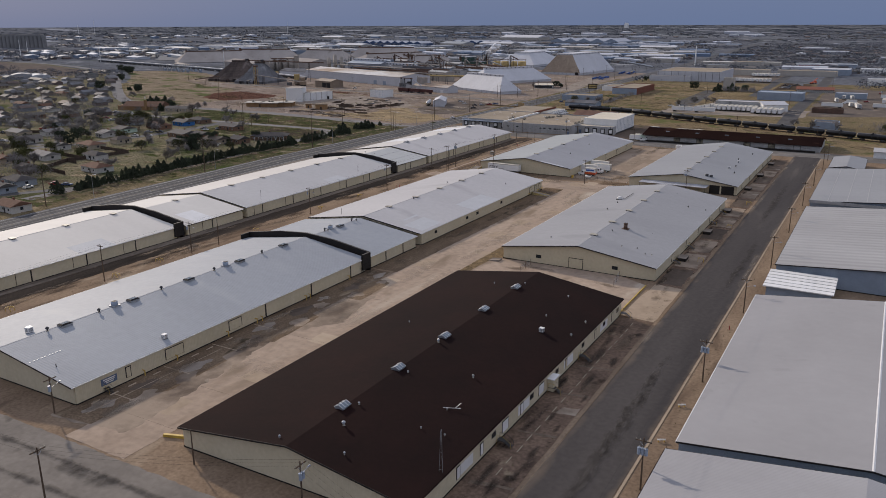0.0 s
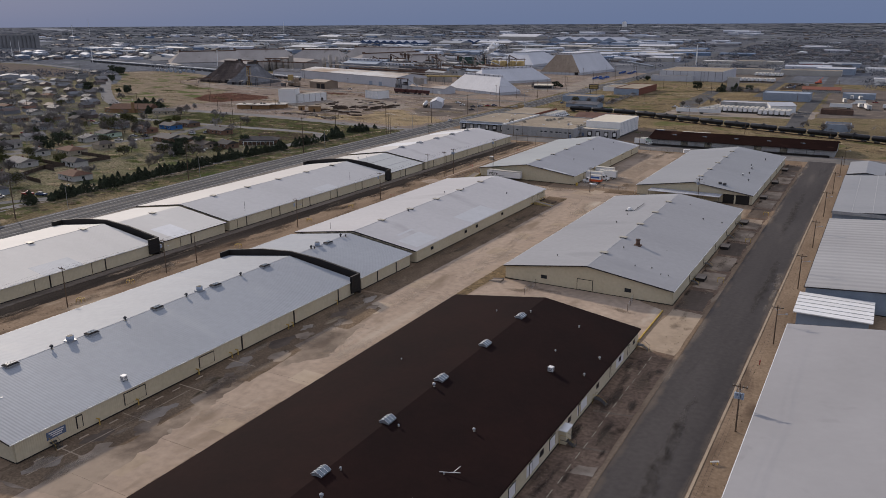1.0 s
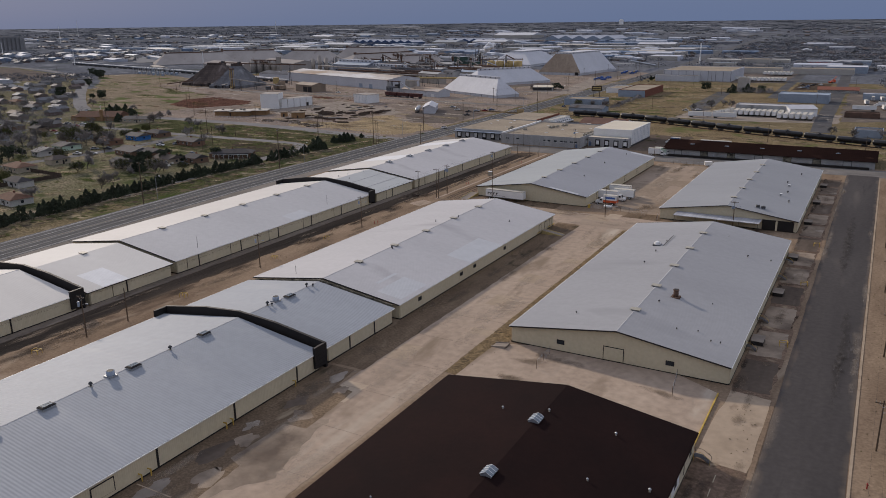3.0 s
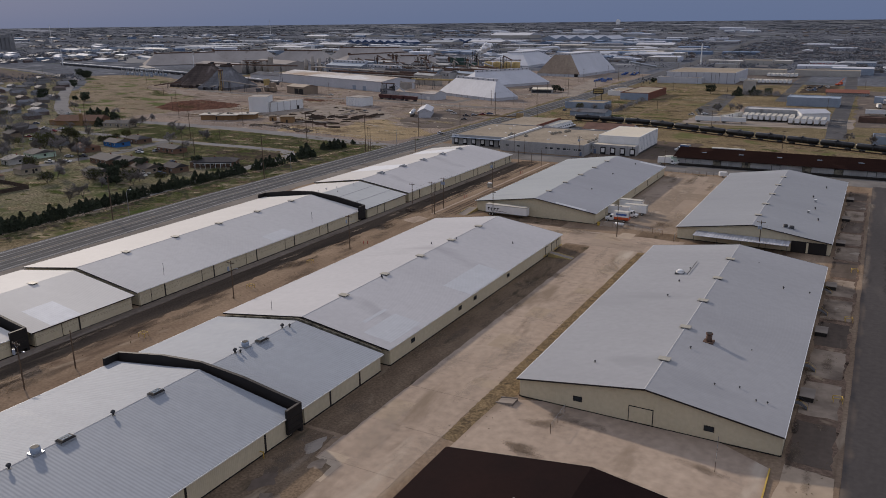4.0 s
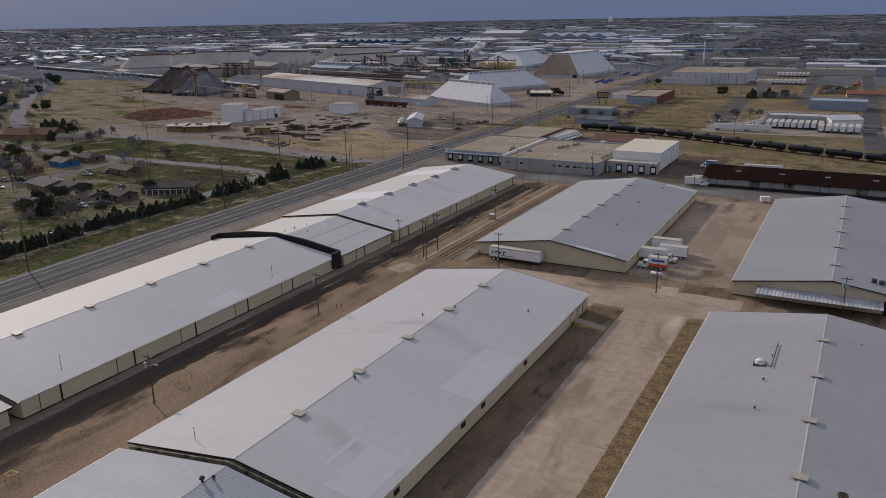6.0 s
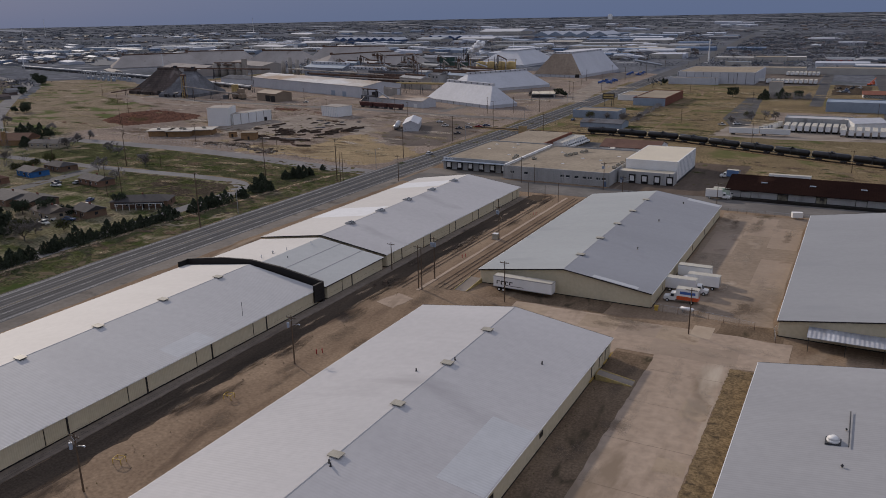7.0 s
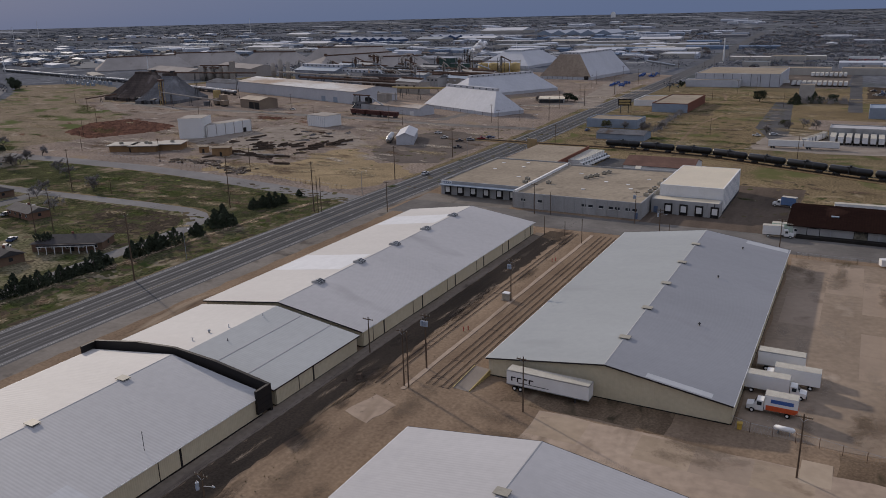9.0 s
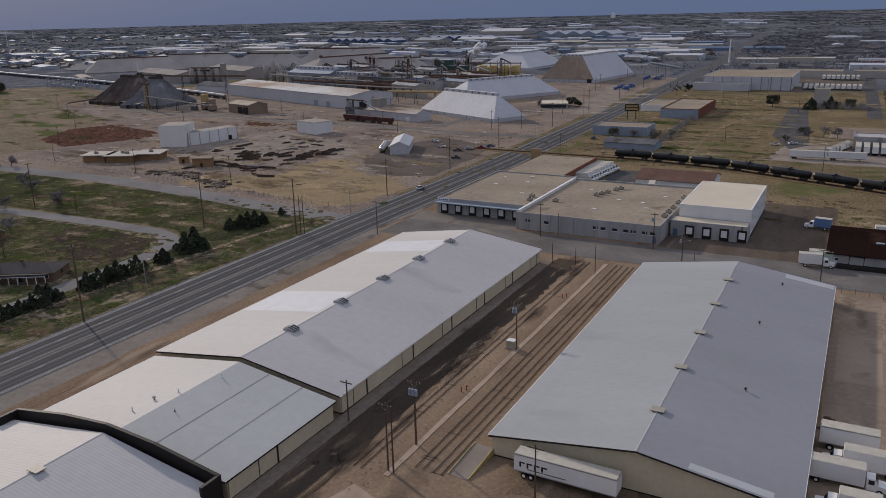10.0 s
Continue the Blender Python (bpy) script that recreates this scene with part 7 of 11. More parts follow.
# the crowded process area: frames, ducts, tanks and sheds
mill = random.Random(12)
for k in range(34):
    row = k % 3
    x = -612 + 7.6 * k + mill.uniform(-6, 6)
    y = (668, 735, 800)[row] - 0.36 * (x + 480) + mill.uniform(-14, 14)
    if (x > -368 and y < 730) or (-640 < x < -395 and abs(y - 690 + 0.22 * (x + 540)) < 36):
        continue
    w, d, h = mill.uniform(16, 42), mill.uniform(9, 18), mill.uniform(6, 12)
    t = thing("process_shed", x, y, 0, -20 + mill.uniform(-2, 2), mill.choice(("grey weathered process shed with windows", "rust-brown process shed with vents", "blue-grey weathered process building")), "mill shed", "process sheds")
    mm = mill.choice(("blue_wall", "grey_wall", "pile_grey", "concrete_silo", "pile_brown", "tent_white"))
    part("wall", Shape().box(-w / 2, w / 2, -d / 2, d / 2, 0, h), M[mm], t)
    part("roof", Shape().prism([(-d / 2 - 0.4, h), (d / 2 + 0.4, h), (0, h + 2.2)], -w / 2 - 0.4, w / 2 + 0.4, "x"), M[mill.choice(("pile_grey", "concrete_silo", "blue_wall", "grey_wall"))], t)
    part("monitor", Shape().box(-w / 2 + 2, w / 2 - 2, -1.2, 1.2, h + 1.6, h + 3.4), M[mill.choice(("pile_grey", "rust"))], t)
    for j in range(3):
        part("window", Shape().box(-w / 2 + w * (j + 0.3) / 3, -w / 2 + w * (j + 0.6) / 3, -d / 2 - 0.06, -d / 2, h * 0.6, h * 0.8), M["tent_white" if k % 2 else "glass"], t)
for k in range(26):
    x = -610 + 10.4 * k + mill.uniform(-5, 5)
    y = (690, 760, 830)[k % 3] - 0.36 * (x + 480) + mill.uniform(-16, 16)
    if x > -368 and y < 730:
        continue
    h = mill.uniform(12, 23)
    t = thing("pipe_rack", x, y, 0, -20, "rusty steel frame with ducts", "steel frame", "process frames")
    f = Shape()
    for dx in (-3, 3):
        for dy in (-2.5, 2.5):
            f.tube((dx, dy, 0), (dx, dy, h), 0.3, n=4)
    for j in range(1, 5):
        z = h * j / 4
        for dy in (-2.5, 2.5):
            f.box(-3.2, 3.2, dy - 0.15, dy + 0.15, z - 0.25, z)
        f.tube((-3, -2.5, z - h / 4), (3, -2.5, z), 0.15, n=4)
    part("frame", f, M[mill.choice(("rust", "dark_steel", "dark_steel"))], t)
    part("cyclone", Shape().tube((0, 0, h - 5), (0, 0, h - 1), 1.7, 1.7, 10).tube((0, 0, h - 9), (0, 0, h - 5), 0.4, 1.7, 10), M[mill.choice(("rust", "concrete_silo", "steel"))], t)
    part("duct", Shape().tube((0, 0, h - 1), (0, 0, h + 2), 0.7, 0.7, 8).tube((0, 0, h + 1.6), (mill.uniform(8, 22), 0, h - 3), 0.7, 0.7, 8), M[mill.choice(("rust", "concrete_silo", "steel"))], t)
for x0, y0, x1, y1, z in ((-600, 716, -480, 672, 11), (-600, 760, -420, 700, 14), (-560, 800, -400, 745, 12), (-480, 640, -370, 612, 9), (-590, 690, -420, 630, 12.5)):
    conveyor((x0, y0, z), (x1, y1, z + 0.5), 0.7, 6, mill.choice(("pile_grey", "concrete_silo", "dark_steel")))
gh = thing("green_process_house", -478, 880, 0, -18, "dark green process house with roof plant", "mill building")
part("wall", Shape().box(-10, 10, -7, 7, 0, 17), M["green_sheet"], gh)
part("roof", Shape().box(-10.4, 10.4, -7.4, 7.4, 17, 17.6), M["steel"], gh)
part("wing", Shape().box(10, 32, -6, 6, 0, 11), M["green_sheet"], gh)
part("wing_roof", Shape().box(10, 32.4, -6.4, 6.4, 11, 11.5), M["steel"], gh)
for k in range(3):
    part("stack", Shape().tube((14 + 6 * k, 0, 11.5), (14 + 6 * k, 0, 17 + 2 * k), 0.7, 0.6, 10), M["steel"], gh)
rt = thing("rack_tower", -462, 905, 0, -18, "tall open steel process tower", "tower")
f = Shape()
for dx in (-4, 4):
    for dy in (-3, 3):
        f.tube((dx, dy, 0), (dx, dy, 27), 0.35, n=5)
for j in range(7):
    f.box(-4.4, 4.4, -3.3, 3.3, 3.6 + 3.7 * j, 3.85 + 3.7 * j).tube((-4, -3, 3.7 * j), (4, -3, 3.7 * j + 3.7), 0.16, n=4)
part("frame", f, M["dark_steel"], rt)
for k in range(3):
    part("vessel", Shape().tube((-2.4 + 2.4 * k, 0, 2), (-2.4 + 2.4 * k, 0, 20 + 3 * k), 1.0, 1.0, 10), M["steel" if k % 2 else "rust"], rt)

# a drifting plume over the process stacks
st = Shape()
for k in range(90):
    u = k / 90
    c = Vector((-462 + u * 26 + mill.uniform(-4, 4), 905 - u * 10 + mill.uniform(-4, 4), 15 + 17 * u * (1.6 - 0.6 * u) + mill.uniform(-3, 3)))
    r = (1.0 + 3.6 * u * (1 - u * 0.4)) * mill.uniform(0.5, 1.1)
    bm = bmesh.new()
    bmesh.ops.create_icosphere(bm, subdivisions=2, radius=r)
    vs = [tuple(c + v.co * (1 + 0.25 * noise.noise(v.co * 1.3 + c * 0.2))) for v in bm.verts]
    fs = [tuple(v.index for v in f.verts) for f in bm.faces]
    bm.free()
    st.add(vs, fs)
single("steam_plume", st, M["steam"], "white steam cloud above the mill stacks", "steam", kind="stuff", smooth=True)

# yard buildings nearer the highway
wb = thing("white_block_house", -374.5, 349, 0, 28, "white windowless block building", "building")
part("tall_block", Shape().box(-8, 7, -1, 17, 0, 12), M["white_wall"], wb)
part("roof", Shape().box(-7.8, 6.8, -0.8, 16.8, 12, 12.15), M["concrete_silo"], wb)
wb2 = thing("white_low_wing", -368, 354, 0, 79, "low white wing of a block building", "building")
part("wing", Shape().box(0, 34, 0, 10, 0, 7.2), M["white_wall"], wb2)
part("roof", Shape().box(0.3, 33.7, 0.3, 9.7, 7.2, 7.3), M["concrete_silo"], wb2)
for k in range(6):
    part("pier", Shape().box(0.4 + 6.6 * k, 0.8 + 6.6 * k, -0.1, 0.05, 0, 7.2), M["concrete_silo"], wb2)
part("door", Shape().box(27, 29.5, -0.08, 0.05, 0, 2.8), M["black"], wb2)
bo = thing("brick_office", -365, 303, 0, 28, "low tan brick office with pale flat roof", "office")
for x0, x1, y0, y1 in ((-19, -6, -1, 10), (-6, 8, -4, 9), (8, 20, 0, 12)):
    part("wall", Shape().box(x0, x1, y0, y1, 0, 3.4), M["tan_brick"], bo)
    part("roof", Shape().box(x0 - 1.2, x1 + 1.2, y0 - 1.2, y1 + 1.2, 3.4 + 0.02 * (x0 > 0), 3.8 + 0.02 * (x0 > 0)), M["stucco"], bo)
for x, y in ((-14, 4), (0, 4), (3, 2), (14, 6)):
    roof_unit(bo, x, y, 3.8)
part("door", Shape().box(-7.5, -6.3, -2.2, -0.9, 0, 2.3), M["black"], bo)
for cx, cy, s, h in ((-313, 309, 9, 4.2), (-329, 312, 4.5, 3.2)):
    t = thing("brick_pump_house", cx, cy, 0, 28, "small tan brick hut with flat roof", "hut", "brick huts")
    part("wall", Shape().box(-s / 2, s / 2, -s / 3, s / 3, 0, h), M["tan_brick"], t)
    part("roof", Shape().box(-s / 2 - 0.5, s / 2 + 0.5, -s / 3 - 0.5, s / 3 + 0.5, h, h + 0.3), M["roof_tan"], t)
    part("door", Shape().box(-0.6, 0.6, -s / 3 - 0.06, -s / 3 + 0.02, 0, 2.1), M["black"], t)
tk = thing("white_tank_shed", -331, 424, 0, -14, "white corrugated box shed", "shed")
part("wall", Shape().box(-9, 9, -7, 7, 0, 7.2), M["white_wall"], tk)
part("roof", Shape().box(-9.2, 9.2, -7.2, 7.2, 7.2, 7.4), M["concrete_silo"], tk)
for k in range(10):
    part("seam", Shape().box(-8.9 + 1.95 * k, -8.82 + 1.95 * k, -7.08, -7, 0, 7.2), M["blue_wall"], tk)
sv = thing("silver_tank", -252.5, 380.5, 0, 116, "silver horizontal tank beside a white barn", "tank")
part("shell", Shape().tube((-10, 0, 2.4), (10, 0, 2.4), 1.6, 1.6, 16).tube((-10.8, 0, 2.4), (-10, 0, 2.4), 0.6, 1.6, 16).tube((10, 0, 2.4), (10.8, 0, 2.4), 1.6, 0.6, 16), M["steel"], sv, "", True)
for x in (-7, 0, 7):
    part("saddle", Shape().box(x - 0.5, x + 0.5, -1.3, 1.3, 0, 1.5), M["dark_steel"], sv)
gable_hall("weigh_barn", -233, 374, -246, 401, 10, 4.6, 6.8, M["tent_white"], M["tent_white"], "small white gabled barn", "barn")
ld = gable_hall("low_office", -242, 585, -223, 591, 22, 3.6, 3.9, M["grey_wall"], M["cream_roof"], "low dark office with cream flat roof", "office")
part("dark_band", Shape().box(0.5, 19, 0.0, 0.22, 0.4, 2.6), M["glass"], ld)
for k in range(2):
    for x, y, turn in ((-598, 500, -10), (-575, 492, -20)):
        if k == 0:
            gable_hall("equipment_shed", x, y, x + 14, y - 4, 9, 4, 5, M["pile_brown"], M["concrete_silo"], "weathered open shed beside piles", "shed")

# timber stacks and rubble in the mill yard
PILES = ((-332, 356, 60, 3), (-338, 365, 70, 3), (-320, 345, 55, 5), (-312, 341, 60, 6), (-306, 338, 75, 6), (-302, 346, 85, 5), (-297, 352, 80, 3), (-304, 332, 40, 4), (-283, 339, 80, 3), (-280, 348, 85, 6), (-284, 353, 85, 4), (-277, 360, 85, 6), (-278, 368, 80, 4), (-286, 362, 75, 3), (-292, 345, 50, 2), (-312, 317, 12, 4), (-304, 316, 8, 5), (-296, 313, 10, 5), (-288, 311, 5, 3), (-280, 316, 20, 2), (-264, 300, 30, 2))
for x, y, a, n in PILES:
    t = thing("timber_stack", x, y, 0.02, a + mill.uniform(-10, 10), "dark weathered timber ties stacked on the yard", "timber", "timber stacks")
    for j in range(n):
        ln, tall = mill.uniform(4, 12), mill.uniform(0.35, 1.1)
        part("timber", Shape().block(mill.uniform(-2, 2), (-0.35 * n + 0.7 * j) * mill.uniform(0.8, 1.3), ln, mill.uniform(0.35, 0.6), 0, tall, mill.uniform(-0.22, 0.22)), M["timber"], t)
    if n > 3:
        part("timber", Shape().block(mill.uniform(-1, 1), 0, mill.uniform(3, 8), 0.45, 0.3, 1.5, mill.uniform(-0.6, 0.6)), M["timber"], t)
wp = thing("white_pipe", -293.5, 315.3, 0.02, 10.5, "long pale pipe lying beside the timber stacks", "pipe")
part("pipe", Shape().tube((-15, 0, 0.5), (15, 0, 0.5), 0.5, 0.5, 10), M["concrete_silo"], wp, "", True)
junk = Shape()
for k in range(420):
    u = mill.random()
    x, y = -333 + 68 * u + mill.gauss(0, 2), 286 - 7 * u + 6 * math.sin(4 * u) + mill.gauss(0, 2.6)
    if noise.noise(Vector((x * 0.12, y * 0.12, 2))) < -0.12:
        continue
    junk.block(x, y, mill.uniform(0.4, 3.2), mill.uniform(0.25, 0.8), 0.0, mill.uniform(0.15, 0.7), mill.uniform(0, 3.1))
single("rubble_strip", junk, M["rubble"], "broken concrete and timber scraps in a strip", "rubble", kind="stuff")


def inside(x, y, ring):
    hit = False
    for (x0, y0), (x1, y1) in zip(ring, ring[1:] + ring[:1]):
        if (y0 > y) != (y1 > y) and x < x0 + (x1 - x0) * (y - y0) / (y1 - y0):
            hit = not hit
    return hit


rb = Shape()
for k in range(1500):
    if k < 1400:
        x, y = mill.uniform(-506, -416), mill.uniform(323, 406)
        if not inside(x, y, RED_LOT):
            continue
    else:
        x, y = -393 + mill.gauss(0, 8), 443 + mill.gauss(0, 4)
    r, h = mill.uniform(0.7, 2.3), mill.uniform(0.12, 0.65)
    n = 7
    ring = [(x + r * math.cos(6.283 * j / n) * mill.uniform(0.7, 1.2), y + r * math.sin(6.283 * j / n) * mill.uniform(0.7, 1.2)) for j in range(n)]
    rb.add([(px, py, 0) for px, py in ring] + [(x + mill.uniform(-0.4, 0.4), y + mill.uniform(-0.4, 0.4), h)], [(j, (j + 1) % n, n) for j in range(n)])
single("red_soil_heaps", rb, M["red_dirt"], "low heaps of red-brown soil", "soil heap", kind="stuff")

# substation
sb = thing("substation", -830, 625, 0, -15, "substation with steel frames and transformers", "substation")
for k in range(12):
    x, y = -36 + (k % 6) * 14, -10 + 20 * (k // 6)
    part("gantry", Shape().tube((x, y, 0), (x, y, 10), 0.3, n=4).tube((x + 8, y, 0), (x + 8, y, 10), 0.3, n=4).box(x - 1, x + 9, y - 0.3, y + 0.3, 8.6, 9.2).box(x - 1, x + 9, y - 0.2, y + 0.2, 5.4, 5.8), M["steel"], sb)
    part("transformer", Shape().box(x + 1, x + 5, y + 5, y + 8, 0, 3.2), M["blue_wall"], sb)

# ---- right of the highway ----
bw = flat_block("long_store", -157, -84, 764, 850, 11.0, M["tent_white"], M["roof_tan"], "large pale warehouse with tan flat roof", "warehouse", 0.4)
for k in range(10):
    part("pilaster", Shape().box(-36 + 8 * k, -35.6 + 8 * k, -43.12, -43, 0, 11), M["pile_grey"], bw)
bl = flat_block("low_store_front", -163, -116, 752, 763.5, 6.0, M["tent_white"], M["roof_tan"], "low blue-white store front", "warehouse", 0.4)
bb = flat_block("brick_store", -146.5, -122, 557, 621, 5.8, M["brick"], M["roof_tan"], "red brick store with pale flat roof", "store")
part("painted_front", Shape().box(-12.2, 12.2, -32.12, -32.02, 0, 5.8), M["blue_wall"], bb, "pale blue painted front")
flat_block("white_store", -168, -147, 590, 625, 4.0, M["white_wall"], M["roof_tan"], "low white shop with flat roof", "store")
s1 = flat_block("blue_shop", -166, -134.5, 472, 492, 4.8, M["blue_wall"], M["roof_tan"], "blue block shop with tan roof", "shop")
gable_hall("white_shop", -146, 428, -119, 427, 14, 3.4, 5.0, M["blue_wall"], M["pile_grey"], "pale blue metal shop with grey roof", "shop")
sx = gable_hall("red_roof_shop", -106, 340, -76, 340, 20, 3.6, 6.2, M["white_wall"], M["roof_redbrown"], "white shop with red-brown hip roof", "shop")
bwall = thing("brick_warehouse", -146, 348, 0, 0, "brick-sided depot with tan flat roof", "depot")
part("wall", Shape().box(-13, 14, -20, 24, 0, 4.6), M["brick"], bwall)
part("roof", Shape().box(-12.6, 13.6, -19.6, 23.6, 4.6, 4.7), M["roof_tan"], bwall)
part("parapet", Shape().box(13.4, 14.05, -20, 24, 4.6, 5.2), M["brick"], bwall)
bd = thing("billboard", -162, 543, 0, 12, "dark roadside sign board on two posts", "sign")
part("board", Shape().box(-4.5, 4.5, -0.3, 0.3, 5.4, 10), M["black"], bd)
for x in (-2.6, 2.6):
    part("post", Shape().tube((x, 0, 0), (x, 0, 5.5), 0.25, n=8), M["dark_steel"], bd)
for k in range(2):
    part("sign_bar", Shape().box(-3.8, 3.8, -0.36, -0.3, 6.2 + 1.8 * k, 7.4 + 1.8 * k), M["yellow_silo"], bd)
ts = thing("tan_sign", -166.5, 383, 0, 10, "square tan sign box", "sign")
part("box", Shape().box(-2.5, 2.5, -0.5, 0.5, 0.6, 5.4), M["tan_sign"], ts)
part("base", Shape().box(-2, 2, -0.4, 0.4, 0, 0.6), M["dark_steel"], ts)
sl = flat_block("concrete_hopper_house", -60, -50, 657, 668, 11.4, M["stucco"], M["roof_tan"], "tall grey concrete hopper house", "silo")
flat_block("dock_building", -30, 7, 465, 480, 6.0, M["grey_wall"], M["roof_grey"], "grey dock building with parked trailers", "depot")
gable_hall("white_gable_hall", 8, 458, 25, 467, 18, 5.5, 7.4, M["white_wall"], M["tent_white"], "white gabled hall on the truck lot", "hall")
flat_block("blue_metal_shop", -12, 26, 560, 582, 6.4, M["blue_wall"], M["blue_wall"], "blue-grey metal shop with flat roof", "shop")
ck = thing("red_roof_garage", 27, 664, 0, 3, "long garage with red roof and checkered wall", "garage")
part("wall", Shape().box(-17, 17, 0, 15, 0, 2.6), M["white_wall"], ck)
part("roof", Shape().prism([(-15.6, 2.6), (0.9, 2.6), (0.9, 2.8), (-9.0, 5.0), (-15.6, 3.6)], -17.6, 17.6, "x"), M["brick"], ck, "faded red sheet roof")
for k in range(17):
    part("checker", Shape().box(-17 + 2 * k, -16 + 2 * k, -0.06, 0.02, 0.9, 1.7).box(-16 + 2 * k, -15 + 2 * k, -0.06, 0.02, 0.1, 0.9).box(-16 + 2 * k, -15 + 2 * k, -0.06, 0.02, 1.7, 2.5), M["black"], ck)
flat_block("white_shop", 49, 75, 604, 616, 4.6, M["blue_wall"], M["tent_white"], "white flat-roofed truck shop", "shop")
flat_block("dark_shed", 42, 64, 468, 476, 3.2, M["rust"], M["rust"], "dark rusty flat shed", "shed")
flat_block("grey_shop", 52, 67, 368, 382, 4.0, M["blue_wall"], M["pile_grey"], "small grey shop by the railway", "shop")
gable_hall("white_shed", 91, 255, 103, 255, 12, 3.6, 4.8, M["white_wall"], M["roof_grey"], "small white metal shed", "shed")
for k in range(9):
    x, y = mill.uniform(62, 150), mill.uniform(700, 1000)
    flat_block("far_shop", x, x + mill.uniform(20, 50), y, y + mill.uniform(12, 24), mill.uniform(4, 6.5), M[mill.choice(("white_wall", "blue_wall", "stucco"))], M[mill.choice(("roof_tan", "tent_white", "roof_grey"))], "flat-roofed metal truck shop", "shop")
for x, y, w, d, m in ((-120, 905, 70, 26, "roof_tan"), (-40, 910, 70, 22, "roof_tan"), (-288, 1180, 50, 60, "tent_white"), (-345, 1330, 80, 50, "tent_white"), (-400, 1500, 120, 40, "tent_white"), (-150, 1010, 30, 16, "blue_wall"), (-130, 1120, 40, 30, "roof_tan"), (-500, 1420, 120, 30, "roof_tan")):
    flat_block("roadside_store", x, x + w, y, y + d, 6.5, M["stucco"], M[m], "pale flat-roofed roadside store building", "store")
for x, y, w, d, h, wall, roof in ((-183, 1126, 60, 26, 5.5, "stucco", "roof_white"), (-113, 1157, 46, 24, 5.0, "stucco", "roof_white"), (-3, 946, 46, 38, 7.5, "blue_wall", "tent_white"), (-1, 1104, 44, 34, 6.5, "blue_wall", "roof_silver"), (52, 1010, 60, 26, 5.5, "white_wall", "tent_white")):
    flat_block("lot_store", x, x + w, y, y + d, h, M[wall], M[roof], "pale flat-roofed building among truck lots", "store", 0.3)
rg = flat_block("truck_depot", -40, -6, 1112, 1126, 6.5, M["white_wall"], M["roof_silver"], "white truck depot with red doors", "depot", 0.3)
for k in range(8):
    part("red_door", Shape().box(-16.2 + 4.1 * k, -13.2 + 4.1 * k, -7.12, -6.98, 0, 4.6), M["red"], rg)
cr = thing("orange_crane", 15, 783, 0, 60, "orange mobile crane with raised boom", "crane")
part("carrier", Shape().box(-5, 4, -1.3, 1.3, 0.9, 1.9), M["orange"], cr)
part("cab", Shape().box(1.5, 3.6, -1.2, 0.2, 1.9, 3.6), M["orange"], cr)
part("boom", Shape().tube((-2, 0, 2.2), (7, 0, 6.5), 0.4, 0.28, 6), M["orange"], cr)
for x in (-3.8, -2.2, 2.6):
    part("axle", Shape().tube((x, -1.35, 0.6), (x, -0.9, 0.6), 0.6, 0.6, 12).tube((x, 0.9, 0.6), (x, 1.35, 0.6), 0.6, 0.6, 12), M["tyre"], cr)
rp = thing("white_monopole", -185, 1095, 0, 0, "white radio monopole by the road", "mast")
part("pole", Shape().tube((0, 0, 0), (0, 0, 31), 1.0, 0.7, 10), M["white"], rp)
ev = thing("grain_elevator", -2115, 1215, 0, 25, "huge grey concrete grain elevator", "silo")
for k in range(12):
    part("bin", Shape().tube((-66 + 12 * k, 0, 0), (-66 + 12 * k, 0, 33), 6.2, 6.2, 12), M["far_concrete"], ev)
part("gallery", Shape().box(-60, 66, -5, 5, 33, 38), M["far_concrete"], ev)
wt = thing("far_white_tower", -1136, 3841, rise(-1136, 3841), 0, "white square tower far on the plain", "tower")
part("shaft", Shape().box(-9, 9, -9, 9, 0, 22), M["white_wall"], wt)
part("cap", Shape().box(-5, 5, -5, 5, 22, 26), M["white_wall"], wt)
for x, y, h in ((-1750, 990, 30), (-2250, 1500, 55), (-2700, 1900, 60), (-1560, 850, 34), (-1180, 760, 26), (-2050, 2300, 55), (-870, 760, 24), (-830, 950, 26), (-500, 1150, 26)):
    t = thing("light_mast", x, y, rise(x, y), 0, "slim white floodlight mast", "mast", "light masts")
    part("mast", Shape().tube((0, 0, 0), (0, 0, h), 0.8, 0.45, 8), M["white"], t)
    part("lamp_ring", Shape().tube((0, 0, h), (0, 0, h + 0.8), 1.2, 1.2, 8), M["steel"], t)

cl = thing("hopper_bins", -492, 494, 0, -18, "tan hopper bins and ladders beside a barn", "bins")
for x, y, w, h in ((-8, 0, 6, 6), (-1, 2, 5, 9), (5, -1, 6, 5), (-13, 3, 4, 12)):
    part("bin", Shape().box(x, x + w, y, y + 5, 1.2, h), M["tan_barn" if w > 4 else "yellow_silo"], cl)
    part("bin_base", Shape().box(x + 0.5, x + w - 0.5, y + 0.5, y + 4.5, 0, 1.2), M["dark_steel"], cl)
part("round_tank", Shape().tube((-12, -4, 0), (-12, -4, 3.2), 2.8, 2.8, 14), M["pile_grey"], cl)


